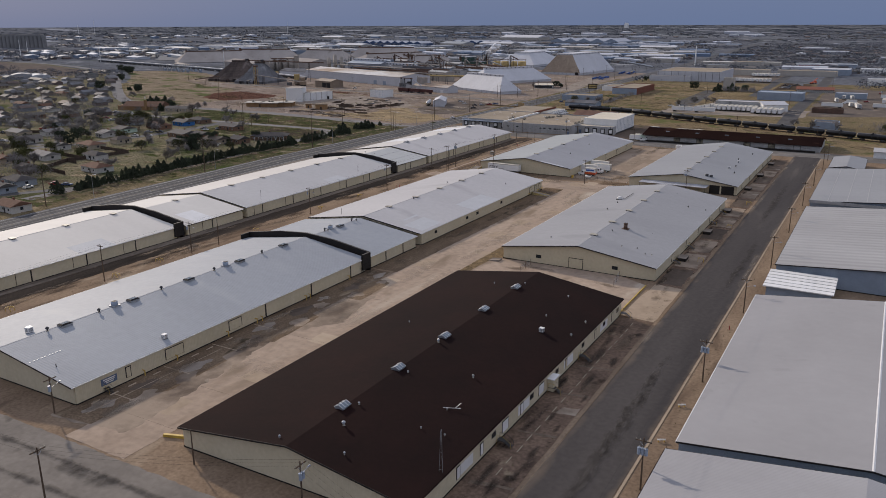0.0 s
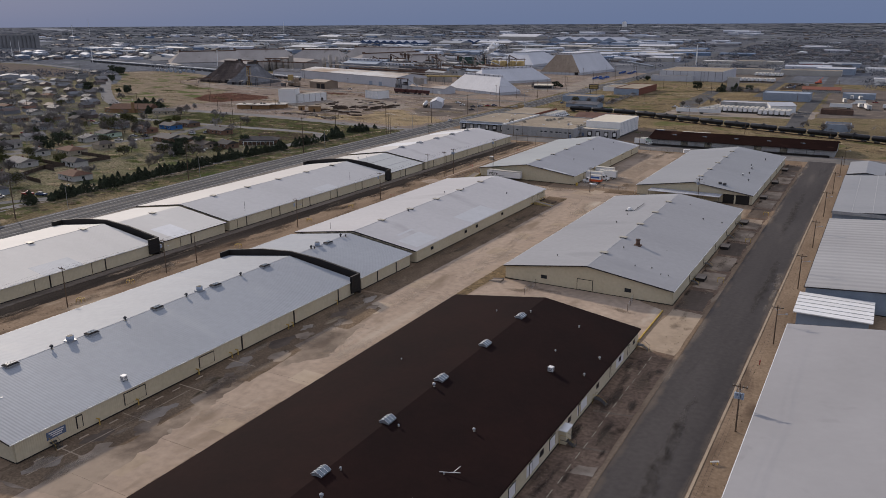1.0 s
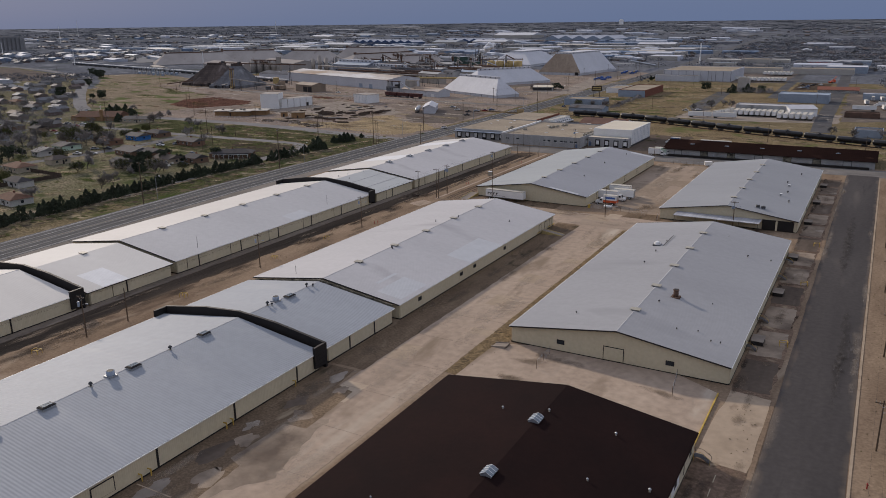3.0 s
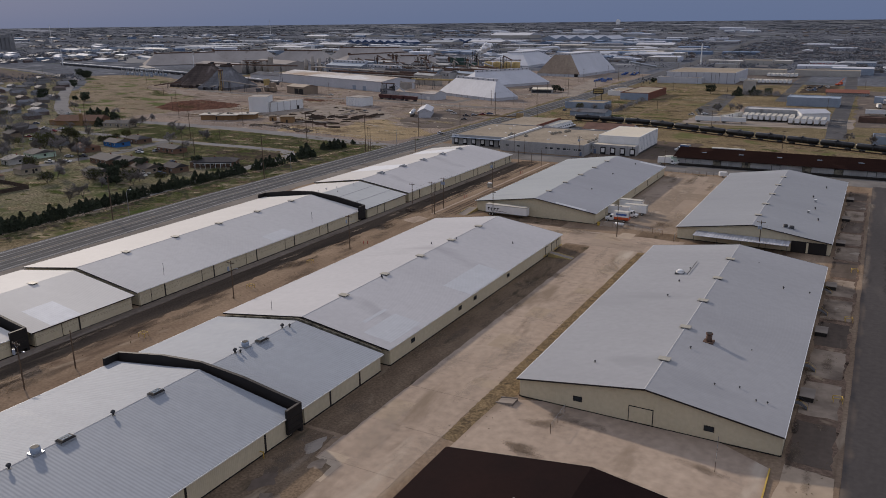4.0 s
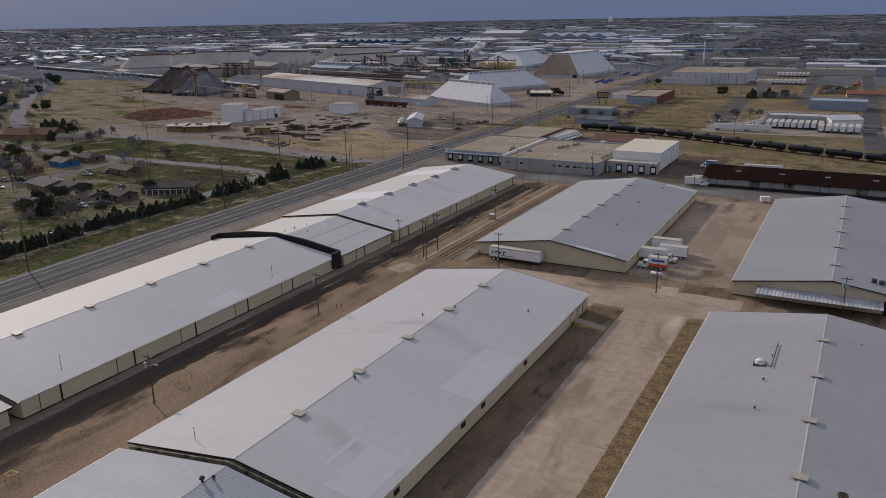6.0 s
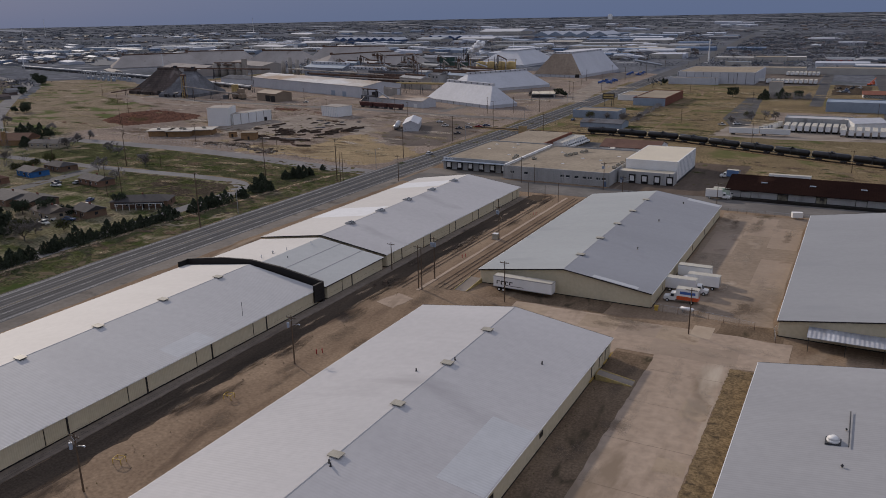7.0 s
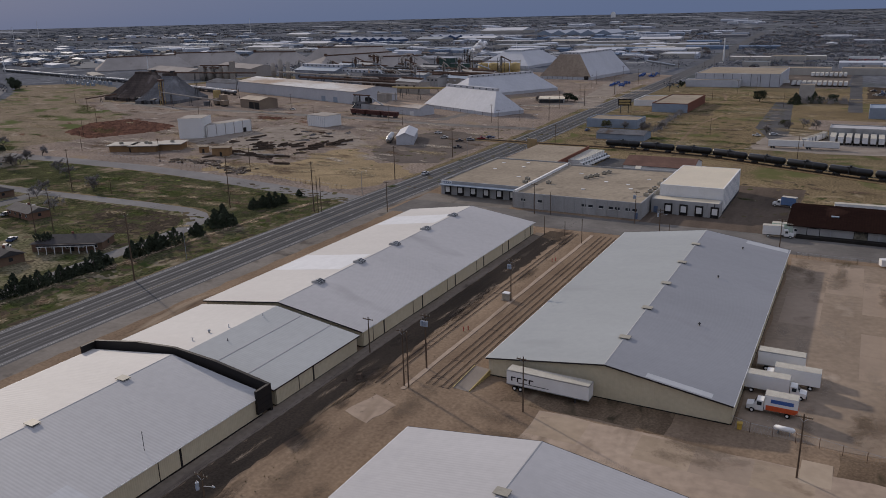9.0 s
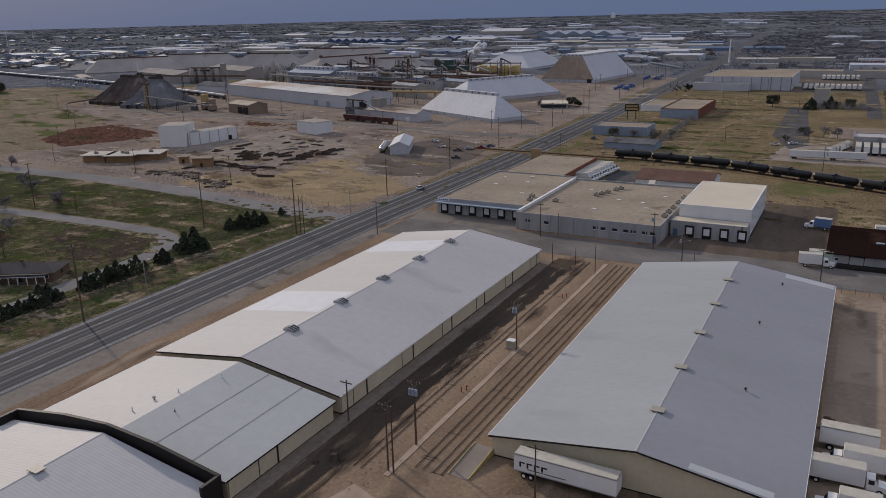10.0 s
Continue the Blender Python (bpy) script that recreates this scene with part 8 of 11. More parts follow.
def sawtooth_hall(x, y, n, w, d, h, turn, front, label):
    t = thing("sawtooth_hall", x, y, 0, turn, label, "factory", "sawtooth halls")
    for k in range(n):
        part("gable_bay", Shape().prism([(w * k, 0), (w * (k + 1) - 0.3, 0), (w * (k + 1) - 0.3, h), (w * (k + 0.5), h + w * 0.2), (w * k, h)], 0, d), M[front], t)
        part("bay_roof", Shape().prism([(w * k, h + 0.05), (w * (k + 0.5), h + w * 0.2 + 0.02), (w * (k + 1) - 0.3, h + 0.05), (w * (k + 0.5), h + w * 0.2 + 0.5)], 0.6, d + 0.6), M["tent_white"], t)


sawtooth_hall(-1400, 1900, 8, 30, 60, 6, -8, "blue_dark", "long sawtooth factory hall with blue gables")
sawtooth_hall(-1150, 2020, 6, 34, 60, 6, -6, "blue_dark", "sawtooth factory hall with blue gables")
sawtooth_hall(-900, 2250, 5, 46, 120, 7, -4, "blue_wall", "pale sawtooth factory hall on the plain")
flat_block("blue_long_store", -1330, -1190, 1720, 1745, 6, M["blue_dark"], M["pile_grey"], "long low dark blue store building", "store")


def implement(x, y, turn):
    t = thing("farm_implement", x, y, 0.06, turn, "blue and yellow farm implement in a sales row", "farm machine", "farm implements")
    part("frame", Shape().box(-3, 3, -0.2, 0.2, 0.7, 1.1).box(-0.2, 0.2, -2, 1.5, 0.7, 1.1).box(-2.6, -2.3, -0.9, 0.9, 0.4, 2.2).box(2.3, 2.6, -0.9, 0.9, 0.4, 2.2), M["blue"], t)
    part("hopper", Shape().hull([(-0.8, -0.6), (0.8, -0.6), (0.8, 0.6), (-0.8, 0.6)], [(-1.3, -0.9), (1.3, -0.9), (1.3, 0.9), (-1.3, 0.9)], 1.1, 2.2), M["paint_yellow" if int(abs(x)) % 3 == 0 else "blue"], t)
    for dx in (-1.8, 1.8):
        part("wheel", Shape().tube((dx - 0.15, 0.7, 0.5), (dx + 0.15, 0.7, 0.5), 0.5, 0.5, 10), M["tyre"], t)
    return t


for row, (x0, y0, n) in enumerate(((-219, 735, 6), (-229, 738, 5), (-219, 848, 6), (-230, 850, 5))):
    for k in range(n):
        implement(x0 - 0.6 * k + mill.uniform(-1.5, 1.5), y0 + 7.5 * k, mill.uniform(-20, 20) + (90 if row % 2 else 0))

for x, y, w, d in ((-1820, 1200, 150, 40), (-1760, 1320, 190, 36), (-1600, 1400, 130, 40), (-1650, 1480, 210, 40), (-1790, 1700, 160, 36), (-1500, 1620, 170, 50), (-2300, 1640, 240, 50), (-2000, 1900, 260, 40), (-1350, 1480, 120, 40), (-1180, 1330, 110, 36), (-1050, 1500, 140, 40), (-700, 1500, 120, 46), (-560, 1660, 150, 40), (-820, 1760, 130, 40)):
    flat_block("far_store", x, x + w, y, y + d, mill.uniform(5, 7.5), M[mill.choice(("white_wall", "blue_wall", "stucco"))], M[mill.choice(("tent_white", "roof_silver", "roof_white"))], "long pale flat store on the plain", "store", 0.3)

for x, y, w, d, h, turn, m in ((-1215, 1412, 95, 34, 8, -6, "tent_white"), (-1240, 1628, 100, 46, 8, -6, "tent_white"), (-1062, 1511, 76, 24, 5, -4, "roof_white"), (-944, 1560, 76, 22, 5, 0, "stucco"), (-1601, 1192, 72, 22, 6, -24, "tent_white"), (-1326, 1008, 62, 18, 5, -24, "blue_wall"), (-1416, 980, 80, 20, 4, -24, "roof_silver"), (-1040, 1871, 80, 60, 8, -6, "roof_silver"), (-930, 1928, 110, 50, 8, -6, "tent_white"), (-1070, 2425, 150, 90, 9, -4, "tent_white"), (-625, 1759, 84, 30, 5, 0, "stucco"), (-474, 1496, 56, 26, 5, 0, "blue_wall"), (-434, 1824, 90, 40, 6, 0, "tent_white"), (-349, 1412, 68, 30, 5, 0, "stucco"), (-323, 1580, 47, 20, 5, 0, "blue_dark"), (-1580, 1310, 190, 24, 5, -20, "roof_white"), (-1722, 2186, 130, 50, 7, -20, "tent_white"), (-1632, 2337, 110, 50, 7, -20, "roof_silver")):
    t = thing("far_hall", x, y, rise(x, y), turn, "large pale-roofed hall on the plain", "hall", "halls on the plain")
    part("wall", Shape().box(-w / 2, w / 2, -d / 2, d / 2, -1, h), M["blue_wall" if m == "blue_dark" else "stucco"], t)
    part("roof", Shape().prism([(-d / 2 - 0.6, h), (d / 2 + 0.6, h), (0, h + d * 0.09)], -w / 2 - 0.6, w / 2 + 0.6, "x"), M[m], t)
for k in range(24):
    x, y = mill.uniform(-352, -268), mill.uniform(300, 400)
    if abs(x + 365) < 26 and abs(y - 303) < 14:
        continue
    t = thing("scrap_pile", x, y, 0.02, mill.uniform(0, 180), "low dark pile of scrap on the yard", "scrap pile", "scrap piles")
    f = Shape()
    for j in range(9):
        f.block(mill.gauss(0, 1.6), mill.gauss(0, 0.7), mill.uniform(1, 4.5), mill.uniform(0.15, 0.4), 0, mill.uniform(0.2, 0.7), mill.uniform(-0.4, 0.4))
    part("heap", f, M[mill.choice(("timber", "rust", "timber", "pile_grey"))], t)


# the loading house over the seed cars
lh = thing("loading_house", -345, 487, 0, -11, "grey weathered loading house with conveyor head", "mill building")
part("wall", Shape().box(-5, 5, -2.5, 3.5, 0, 8.5), M["pile_grey"], lh)
part("lean_to", Shape().prism([(-2.5, 0), (3.5, 0), (3.5, 7.5), (-2.5, 5.0)], 5, 14, "x"), M["grey_wall"], lh)
part("spout", Shape().tube((-1, -2.2, 8.2), (-1, -6.5, 4.8), 0.35, n=8), M["dark_steel"], lh)
part("head_beam", Shape().box(-6, 11, -0.6, 0.6, 13.0, 13.8), M["rust"], lh)
for x in (-4.6, 0.4, 9.6):
    part("post", Shape().box(x - 0.3, x + 0.3, -0.5, 0.5, 5 if x > 5 else 8.5, 13.0), M["dark_steel"], lh)
part("leg_head", Shape().box(-5.2, -2.2, -1.2, 1.2, 8.5, 12.2), M["grey_wall"], lh)
part("chute", Shape().tube((9.6, 0, 13.2), (20, 4, 6.5), 0.5, n=6), M["steel"], lh)
for x in (-3.4, 0.2, 3.0):
    part("window", Shape().box(x, x + 0.9, -2.58, -2.46, 5.6, 7.0), M["glass"], lh)

# ---- trees ----
def leaf_cloud(shape, points, size, r):
    """Small crossed leaf clumps at the points."""
    for p in points:
        for k in range(2):
            u = Vector((r.gauss(0, 1), r.gauss(0, 1), r.gauss(0, 0.7))).normalized()
            w = u.orthogonal().normalized()
            w.rotate(Matrix.Rotation(r.uniform(0, 6.28), 3, u))
            v = u.cross(w)
            a, b = size * r.uniform(0.6, 1.2), size * r.uniform(0.4, 0.9)
            shape.add([p - w * a, p - v * b, p + w * a, p + v * b + u * b * 0.4], [(0, 1, 2), (0, 2, 3)])


def cedar(seed, h=5.0, w=2.6):
    r = random.Random(seed)
    t = thing("cedar_tree", 0, 0, 0, 0, "dark green bushy cedar tree", "tree", "cedar row")
    part("trunk", Shape().tube((0, 0, 0), (0, 0, h * 0.8), 0.16, 0.05, 6), M["bark"], t)
    s, pts = Shape(), []
    stems = [(0, 0, h, w * 0.5)] + [(w * 0.34 * math.cos(2.2 * k + seed), w * 0.34 * math.sin(2.2 * k + seed), h * r.uniform(0.5, 0.85), w * r.uniform(0.28, 0.4)) for k in range(3)]
    for k in range(520):
        cx, cy, hh, rr = stems[k % 4 if k % 3 else 0]
        u = r.random() ** 1.15
        a = r.uniform(0, 6.283)
        rad = rr * (1 - u) ** 0.72 * (0.8 + 0.5 * noise.noise(Vector((u * 5, a * 0.9, seed)))) * math.sqrt(r.uniform(0.2, 1.1))
        pts.append(Vector((cx + rad * math.cos(a), cy + rad * math.sin(a), 0.15 + u * (hh - 0.15))))
    leaf_cloud(s, pts, 0.36, r)
    part("crown", s, M["evergreen"], t)
    return t


def round_tree(seed, h=7.0, w=7.0, leaf="evergreen", n=420, size=0.5, label="dark leafy round tree"):
    r = random.Random(seed)
    t = thing("broad_tree", 0, 0, 0, 0, label, "tree", "yard trees")
    tr = Shape().tube((0, 0, 0), (0, 0, h * 0.35), 0.28, 0.2, 7)
    pts = []
    for k in range(7):
        a = 0.9 * k + r.uniform(-0.3, 0.3)
        q = Vector((w * 0.3 * math.cos(a), w * 0.3 * math.sin(a), h * r.uniform(0.32, 0.8)))
        tr.tube((0, 0, h * 0.3), q, 0.13, 0.05, 5)
        for j in range(n // 7):
            d = Vector((r.gauss(0, 1), r.gauss(0, 1), r.gauss(0, 0.8)))
            pts.append(q + d.normalized() * (w * 0.24) * r.uniform(0.3, 1.05))
    part("trunk", tr, M["bark"], t)
    s = Shape()
    leaf_cloud(s, pts, size, r)
    part("crown", s, M[leaf], t)
    return t


def bare_tree(seed, h=8.0, leaf=None):
    r = random.Random(seed)
    t = thing("bare_tree", 0, 0, 0, 0, "bare winter tree with fine twigs", "tree", "bare trees")
    s, tw = Shape(), Shape()

    def grow(p, d, ln, rad, level):
        q = p + d * ln
        s.tube(p, q, rad, rad * 0.65, 4, False)
        for k in range(10 if level == 0 else 5 if level == 1 else 0):
            e = (d * 0.8 + Vector((r.gauss(0, 0.8), r.gauss(0, 0.8), r.gauss(0.15, 0.5)))).normalized() * r.uniform(0.5, 1.4)
            c = p.lerp(q, r.uniform(0.2, 1))
            o = e.orthogonal().normalized() * 0.06
            tw.add([c - o, c + o, c + e], [(0, 1, 2)])
        if level == 0:
            return
        for k in range(3 if level < 4 else 5):
            a, lean = r.uniform(0, 6.283), r.uniform(0.4, 1.15)
            side = d.orthogonal().normalized()
            side.rotate(Matrix.Rotation(a, 3, d))
            e = (d + side * lean + Vector((0, 0, 0.18))).normalized()
            grow(p.lerp(q, r.uniform(0.5, 1.0)), e, ln * (r.uniform(1.2, 1.8) if level == 4 else r.uniform(0.65, 0.95)), rad * 0.55, level - 1)

    grow(Vector((0, 0, 0)), Vector((0, 0, 1)), h * 0.14, 0.2, 4)
    part("trunk", s, M["bark"], t)
    part("crown", tw, M["twigs"], t)
    if leaf:
        c = Shape()
        pts = [Vector(tw.v[3 * k + 2]) for k in range(0, len(tw.v) // 3, 2)]
        leaf_cloud(c, pts, 0.3, r)
        part("young_leaves", c, M[leaf], t)
    return t


plant = random.Random(77)
CEDARS = [cedar(k, 4.3 + 0.4 * k, 5.0 + 0.4 * k) for k in range(4)]
BARES = [bare_tree(20 + k, 8.5 + k) for k in range(4)] + [bare_tree(30, 8.5, "new_leaves")]
ROUNDS = [round_tree(50, 7.5, 8), round_tree(51, 6.0, 6.0), round_tree(52, 7.0, 7, "new_leaves", 360, 0.4, "leafing tree with pale green crown")]


def put(kinds, k, x, y, s=1.0):
    """The first use moves the pattern itself, later ones copy it."""
    ob = kinds[k % len(kinds)]
    m = Matrix.Translation((x, y, rise(x, y))) @ pose(0, 0, 0, 0, 0, plant.uniform(0, 360)) @ Matrix.Diagonal((s, s, s * plant.uniform(0.9, 1.1), 1))
    if "placed" not in ob:
        ob["placed"] = 1
        ob.matrix_basis = m
        return ob
    c = copy_thing(ob, m)
    c.matrix_basis = m
    return c


n = 0
for y0, y1, gap in ((2, 92, 3.0), (98, 150, 2.9), (158, 176, 3.0)):
    y = y0
    while y < y1:
        x = -203.5 - 6.0 * (y - 2) / 96 if y < 95 else -210.5 + 3 * (y - 98) / 52
        put(CEDARS, n, x + plant.uniform(-0.8, 0.8), y, plant.uniform(0.6, 1.15))
        n += 1
        y += gap * plant.uniform(0.8, 1.25)
for x, y, s in ((-207, 184.7, 1.1), (-208.5, 195, 1.35), (-209.5, 200, 1.5), (-206.5, 198, 1.2), (-215, 222, 1.0), (-213, 225, 1.1), (-210.5, 226, 1.15), (-211, 230, 1.0), (-210, 233, 1.0), (-212, 245.5, 0.6), (-205, -6, 1.1), (-420, 236, 1.3), (-424, 240, 1.2), (-415, 244, 1.2), (-60, 630, 1.6), (-48, 640, 1.5), (-390, 120, 1.3)):
    put(CEDARS, n, x, y, s)
    n += 1
for x, y, s, k in ((-85.5, 640, 1.15, 0), (-225, 605, 1.0, 0), (-218, 601, 0.9, 1), (-590, 355, 1.0, 0), (-596, 349, 0.9, 1), (-585, 350, 0.9, 0), (-740, 455, 1.0, 1), (-750, 462, 1.1, 0), (-165, 745, 1.0, 1), (-52, 640, 0.8, 1), (-44, 645, 0.8, 1), (-36, 642, 0.9, 0), (-62, 655, 0.7, 1),
                   (-340, 108, 0.9, 1), (-322, 84, 0.8, 1), (-265, 128, 0.8, 0), (-272, 131, 0.8, 1), (-255, 131, 0.9, 0), (-246, 133, 0.8, 1), (-280, 60, 1.0, 2), (-285, 50, 1.0, 2), (-240, 152, 0.7, 0), (-350, 190, 0.8, 2)):
    put(ROUNDS, k, x, y, s)
for x, y, s in ((-262, 108, 1.0), (-254, 104, 1.1), (-240, 96, 0.9), (-330, 158, 1.4), (-342, 150, 1.5), (-322, 146, 1.2), (-390, 190, 1.4), (-398, 182, 1.2), (-382, 198, 1.2), (-340, 235, 1.0), (-352, 240, 1.1), (-228, 118, 0.9), (-235, 112, 1.0), (-270, 20, 1.3), (-256, 12, 1.1), (-290, 8, 1.2), (-310, 110, 1.2), (-300, 120, 1.0), (-300, 218, 1.0), (-310, 225, 1.0), (-285, 188, 1.0),
                (-152, 466, 1.0), (-141, 468, 1.1), (-130, 466, 1.0), (-125, 452, 1.1), (-120, 470, 0.9), (-140, 560, 0.9), (-62, 476, 1.0), (-52, 492, 1.1), (-45, 500, 1.1), (-38, 498, 1.0), (-55, 505, 1.0), (-244, 590, 1.0), (52, 360, 1.1), (66, 362, 1.1), (40, 372, 0.9), (96, 360, 1.3), (104, 372, 1.4), (110, 366, 1.2), (100, 352, 1.2), (115, 380, 1.3)):
    put(BARES, n, x, y, s * 0.8)
    n += 1
for x, y, s in ((-356, 150, 1.9), (-350, 142, 1.6), (-362, 158, 1.7), (-417, 178, 1.5), (-441, 167, 1.4), (-270, 91, 1.1), (-275, 100, 1.2), (-226, 70, 1.1), (-227, 77, 1.1), (-229, 104, 1.2), (-236, 108, 1.2), (-408, 271, 1.1), (-398, 255, 1.2), (-389, 241, 1.2), (-312, 200, 1.0), (-346, 181, 1.0), (-387, 149, 1.4), (-384, 137, 1.3), (-386, 124, 1.4), (-318, 40, 1.3), (-322, 52, 1.4), (-276, 30, 1.3), (-282, 8, 1.4), (-256, -4, 1.2), (-310, 10, 1.4), (-330, 24, 1.5), (-346, 50, 1.4), (-345, 90, 1.5), (-356, 112, 1.3), (-372, 130, 1.5), (-352, 170, 1.1)):
    put(BARES, n, x, y, s * 0.85)
    n += 1
for x, y, s, k in ((-334, 97, 1.1, 0), (-331, 85, 1.0, 0), (-265, 118, 0.8, 1), (-272, 122, 0.75, 1), (-252, 112, 0.8, 0), (-240, 104, 0.7, 1), (-644, 350, 1.3, 0), (-640, 344, 1.1, 1), (-429, 157, 0.9, 2), (-394, 159, 0.8, 2), (-356, 206, 0.9, 2), (-300, 38, 1.0, 2), (-306, 46, 1.1, 2), (-915, 592, 1.2, 0), (-897, 582, 1.1, 1), (-878, 573, 1.2, 0), (-858, 560, 1.4, 0), (-846, 551, 1.5, 1), (-838, 548, 1.4, 0)):
    put(ROUNDS, k, x, y, s)
for x, y, s in ((-469, 268, 1.6), (-464, 270, 1.4), (-453, 270, 1.5), (-448, 272, 1.3), (-266, 117, 1.2), (-250, 110, 1.3), (-246, 106, 1.2), (-262, 113, 1.1)):
    put(CEDARS, n, x, y, s)
    n += 1
for k in range(64):
    x, y = (plant.uniform(-470, -324), plant.uniform(20, 196)) if k < 46 else (plant.uniform(-300, -222), plant.uniform(-45, 22))
    put(BARES if k % 16 else ROUNDS, n, x, y, plant.uniform(0.65, 1.15))
    n += 1
# the streets of houses are full of bare trees
for k in range(110):
    u = plant.random() ** 0.8
    x = -225 - 520 * u
    y = -60 + plant.uniform(0, 1) * (240 + 0.45 * (-225 - x))
    if y > 205 + 0.5 * (-300 - x) or (x > -310 and y > 40) or (x > -330 and 95 < y < 210 and plant.random() < 0.6):
        continue
    put(BARES if plant.random() < 0.96 else ROUNDS, n, x, y, plant.uniform(0.6, 0.95))
    n += 1

# ---- houses across the highway ----
def house(x, y, w, d, turn, wall, roof, label, hip=False, h=2.7, rise_by=1.7, near=True):
    t = thing("house", x, y, 0, turn, label, "house", "small houses")
    part("wall", Shape().box(-w / 2, w / 2, -d / 2, d / 2, 0, h), wall, t)
    e = 0.5
    c = d / 2 if hip else 0.0
    a = [(-w / 2 - e, -d / 2 - e, h), (w / 2 + e, -d / 2 - e, h), (w / 2 + e, d / 2 + e, h), (-w / 2 - e, d / 2 + e, h), (-w / 2 - e + c, 0, h + rise_by), (w / 2 + e - c, 0, h + rise_by)]
    part("roof", Shape().add(a, [(0, 1, 5, 4), (2, 3, 4, 5), (1, 2, 5), (3, 0, 4), (3, 2, 1, 0)]), roof, t)
    for k in range(max(2, int(w / 4))):
        wx = -w / 2 + w * (k + 0.5) / max(2, int(w / 4))
        f = part("window", Shape().box(wx - 0.6, wx + 0.6, -d / 2 - 0.05, -d / 2 + 0.02, 1.0, 2.1), M["white" if near else "glass"], t)
        if near:
            part("pane", Shape().box(wx - 0.5, wx + 0.5, -d / 2 - 0.08, -d / 2, 1.1, 2.0), M["glass"], f)
    if near:
        part("window", Shape().box(w / 2 - 0.02, w / 2 + 0.06, -0.6, 0.6, 1.0, 2.1), M["glass"], t)
    part("door", Shape().box(w / 2 * 0.1, w / 2 * 0.1 + 0.95, -d / 2 - 0.06, -d / 2 + 0.02, 0, 2.05), M["black"], t)
    if near:
        part("chimney", Shape().box(-0.4, 0.2, 0.3, 0.9, h, h + rise_by + 0.6), M["brick"], t)
    return t


HW_, HR_ = HOUSE_WALLS, HOUSE_ROOFS
HOUSES = [(-290, 46, 15, 9, -8, 0, 4, "white frame house with pale grey roof"), (-235, 36, 14, 9, -8, 0, 2, "white house with red-brown roof"), (-301, 82, 15, 10, -8, 4, 2, "cream house with orange-brown hip roof"), (-312, 70, 9, 8, -8, 0, 1, "small white house behind a fence"),
          (-238, -2, 14, 9, -8, 3, 3, "grey house with dark roof"), (-228, -16, 9, 8, -8, 3, 0, "blue-grey house with dark roof"), (-192, -34, 12, 8, -4, 0, 2, "white cottage with brown roof"), (-299, 28, 12, 8, -8, 1, 2, "tan house with brown roof"), (-262, 18, 10, 7, -8, 5, 5, "brown shed house behind a fence"),
          (-436, 125, 13, 9, -6, 0, 4, "white house with grey roof"), (-388, 94, 16, 9, -6, 4, 4, "tan house with flat pale roof"), (-370, 105, 12, 8, 84, 0, 4, "white house with a pale roof edge"), (-440, 158, 12, 8, -6, 3, 1, "grey-blue house with brown roof"), (-412, 140, 13, 8, -6, 3, 3, "grey house with dark roof"),
          (-333, 118, 8, 12, -8, 0, 4, "white house with grey hip roof"), (-340, 136, 11, 12, -8, 7, 1, "pale green house among bare trees"), (-336, 161, 17, 9, -8, 2, 2, "brick house with orange-brown roof"), (-334, 181, 13, 9, -8, 6, 1, "bright blue house with brown roof"), (-334, 196, 15, 9, -8, 5, 3, "brown house with dark grey roof"),
          (-290, 141, 17, 13, -10, 5, 1, "long brown brick house with grey roof"), (-274.5, 141, 11, 12, -10, 5, 3, "brown brick wing with dark roof"), (-287, 179, 16, 8, -8, 2, 1, "red barn-like house with grey roof"), (-234, 158, 22, 10, 30, 5, 3, "dark roofed house with white porch"),
          (-406, 242, 20, 9, 18, 4, 1, "long cream house with grey-brown roof"), (-252, 131, 14, 9, -10, 1, 5, "tan brick house with brown roof"), (-240, 138, 10, 8, -10, 5, 3, "brown house with dark roof")]
blue_wall_paint = surf("bright_blue_house_paint", (0.05, 0.16, 0.38), None, 0.6, 0.8)
for x, y, w, d, turn, a, b, label in HOUSES:
    house(x, y, w, d, turn, blue_wall_paint if a == 6 else M["green_white"] if a == 7 else HW_[a], HR_[b], label, hip=(b in (2, 3) and w > 12))
porch = thing("porch_row", -229.6, 152.4, 0, 30, "white porch with posts along a house", "porch")
part("porch_roof", Shape().prism([(-1.3, 2.5), (1.3, 2.5), (1.3, 3.2), (-1.3, 2.65)], -9, 9, "x"), HR_[3], porch)
part("fascia", Shape().box(-9, 9, -1.36, -1.3, 2.45, 2.62), M["white"], porch)
for k in range(8):
    part("post", Shape().box(-8.8 + 2.5 * k, -8.6 + 2.5 * k, -1.1, -0.9, 0, 2.5), M["white"], porch)
ch = thing("church", -442, 240, 0, 24, "brown brick church with broad gable roof", "church")
part("hall", Shape().box(-16, 16, -8, 8, 0, 3.2), M["tan_brick"], ch)
part("roof", Shape().prism([(-8.8, 3.2), (8.8, 3.2), (0, 6.6)], -16.8, 16.8, "x"), HR_[2], ch)
part("wing", Shape().box(-22, -16, -5, 7, 0, 3.6), M["tan_brick"], ch)
part("spire_block", Shape().box(3, 5, -9.6, -8.1, 0, 8.5), M["tan_brick"], ch)
part("cross_post", Shape().box(3.9, 4.1, -8.95, -8.75, 8.5, 11.5).box(3.3, 4.7, -8.95, -8.75, 10.3, 10.5), M["white"], ch)
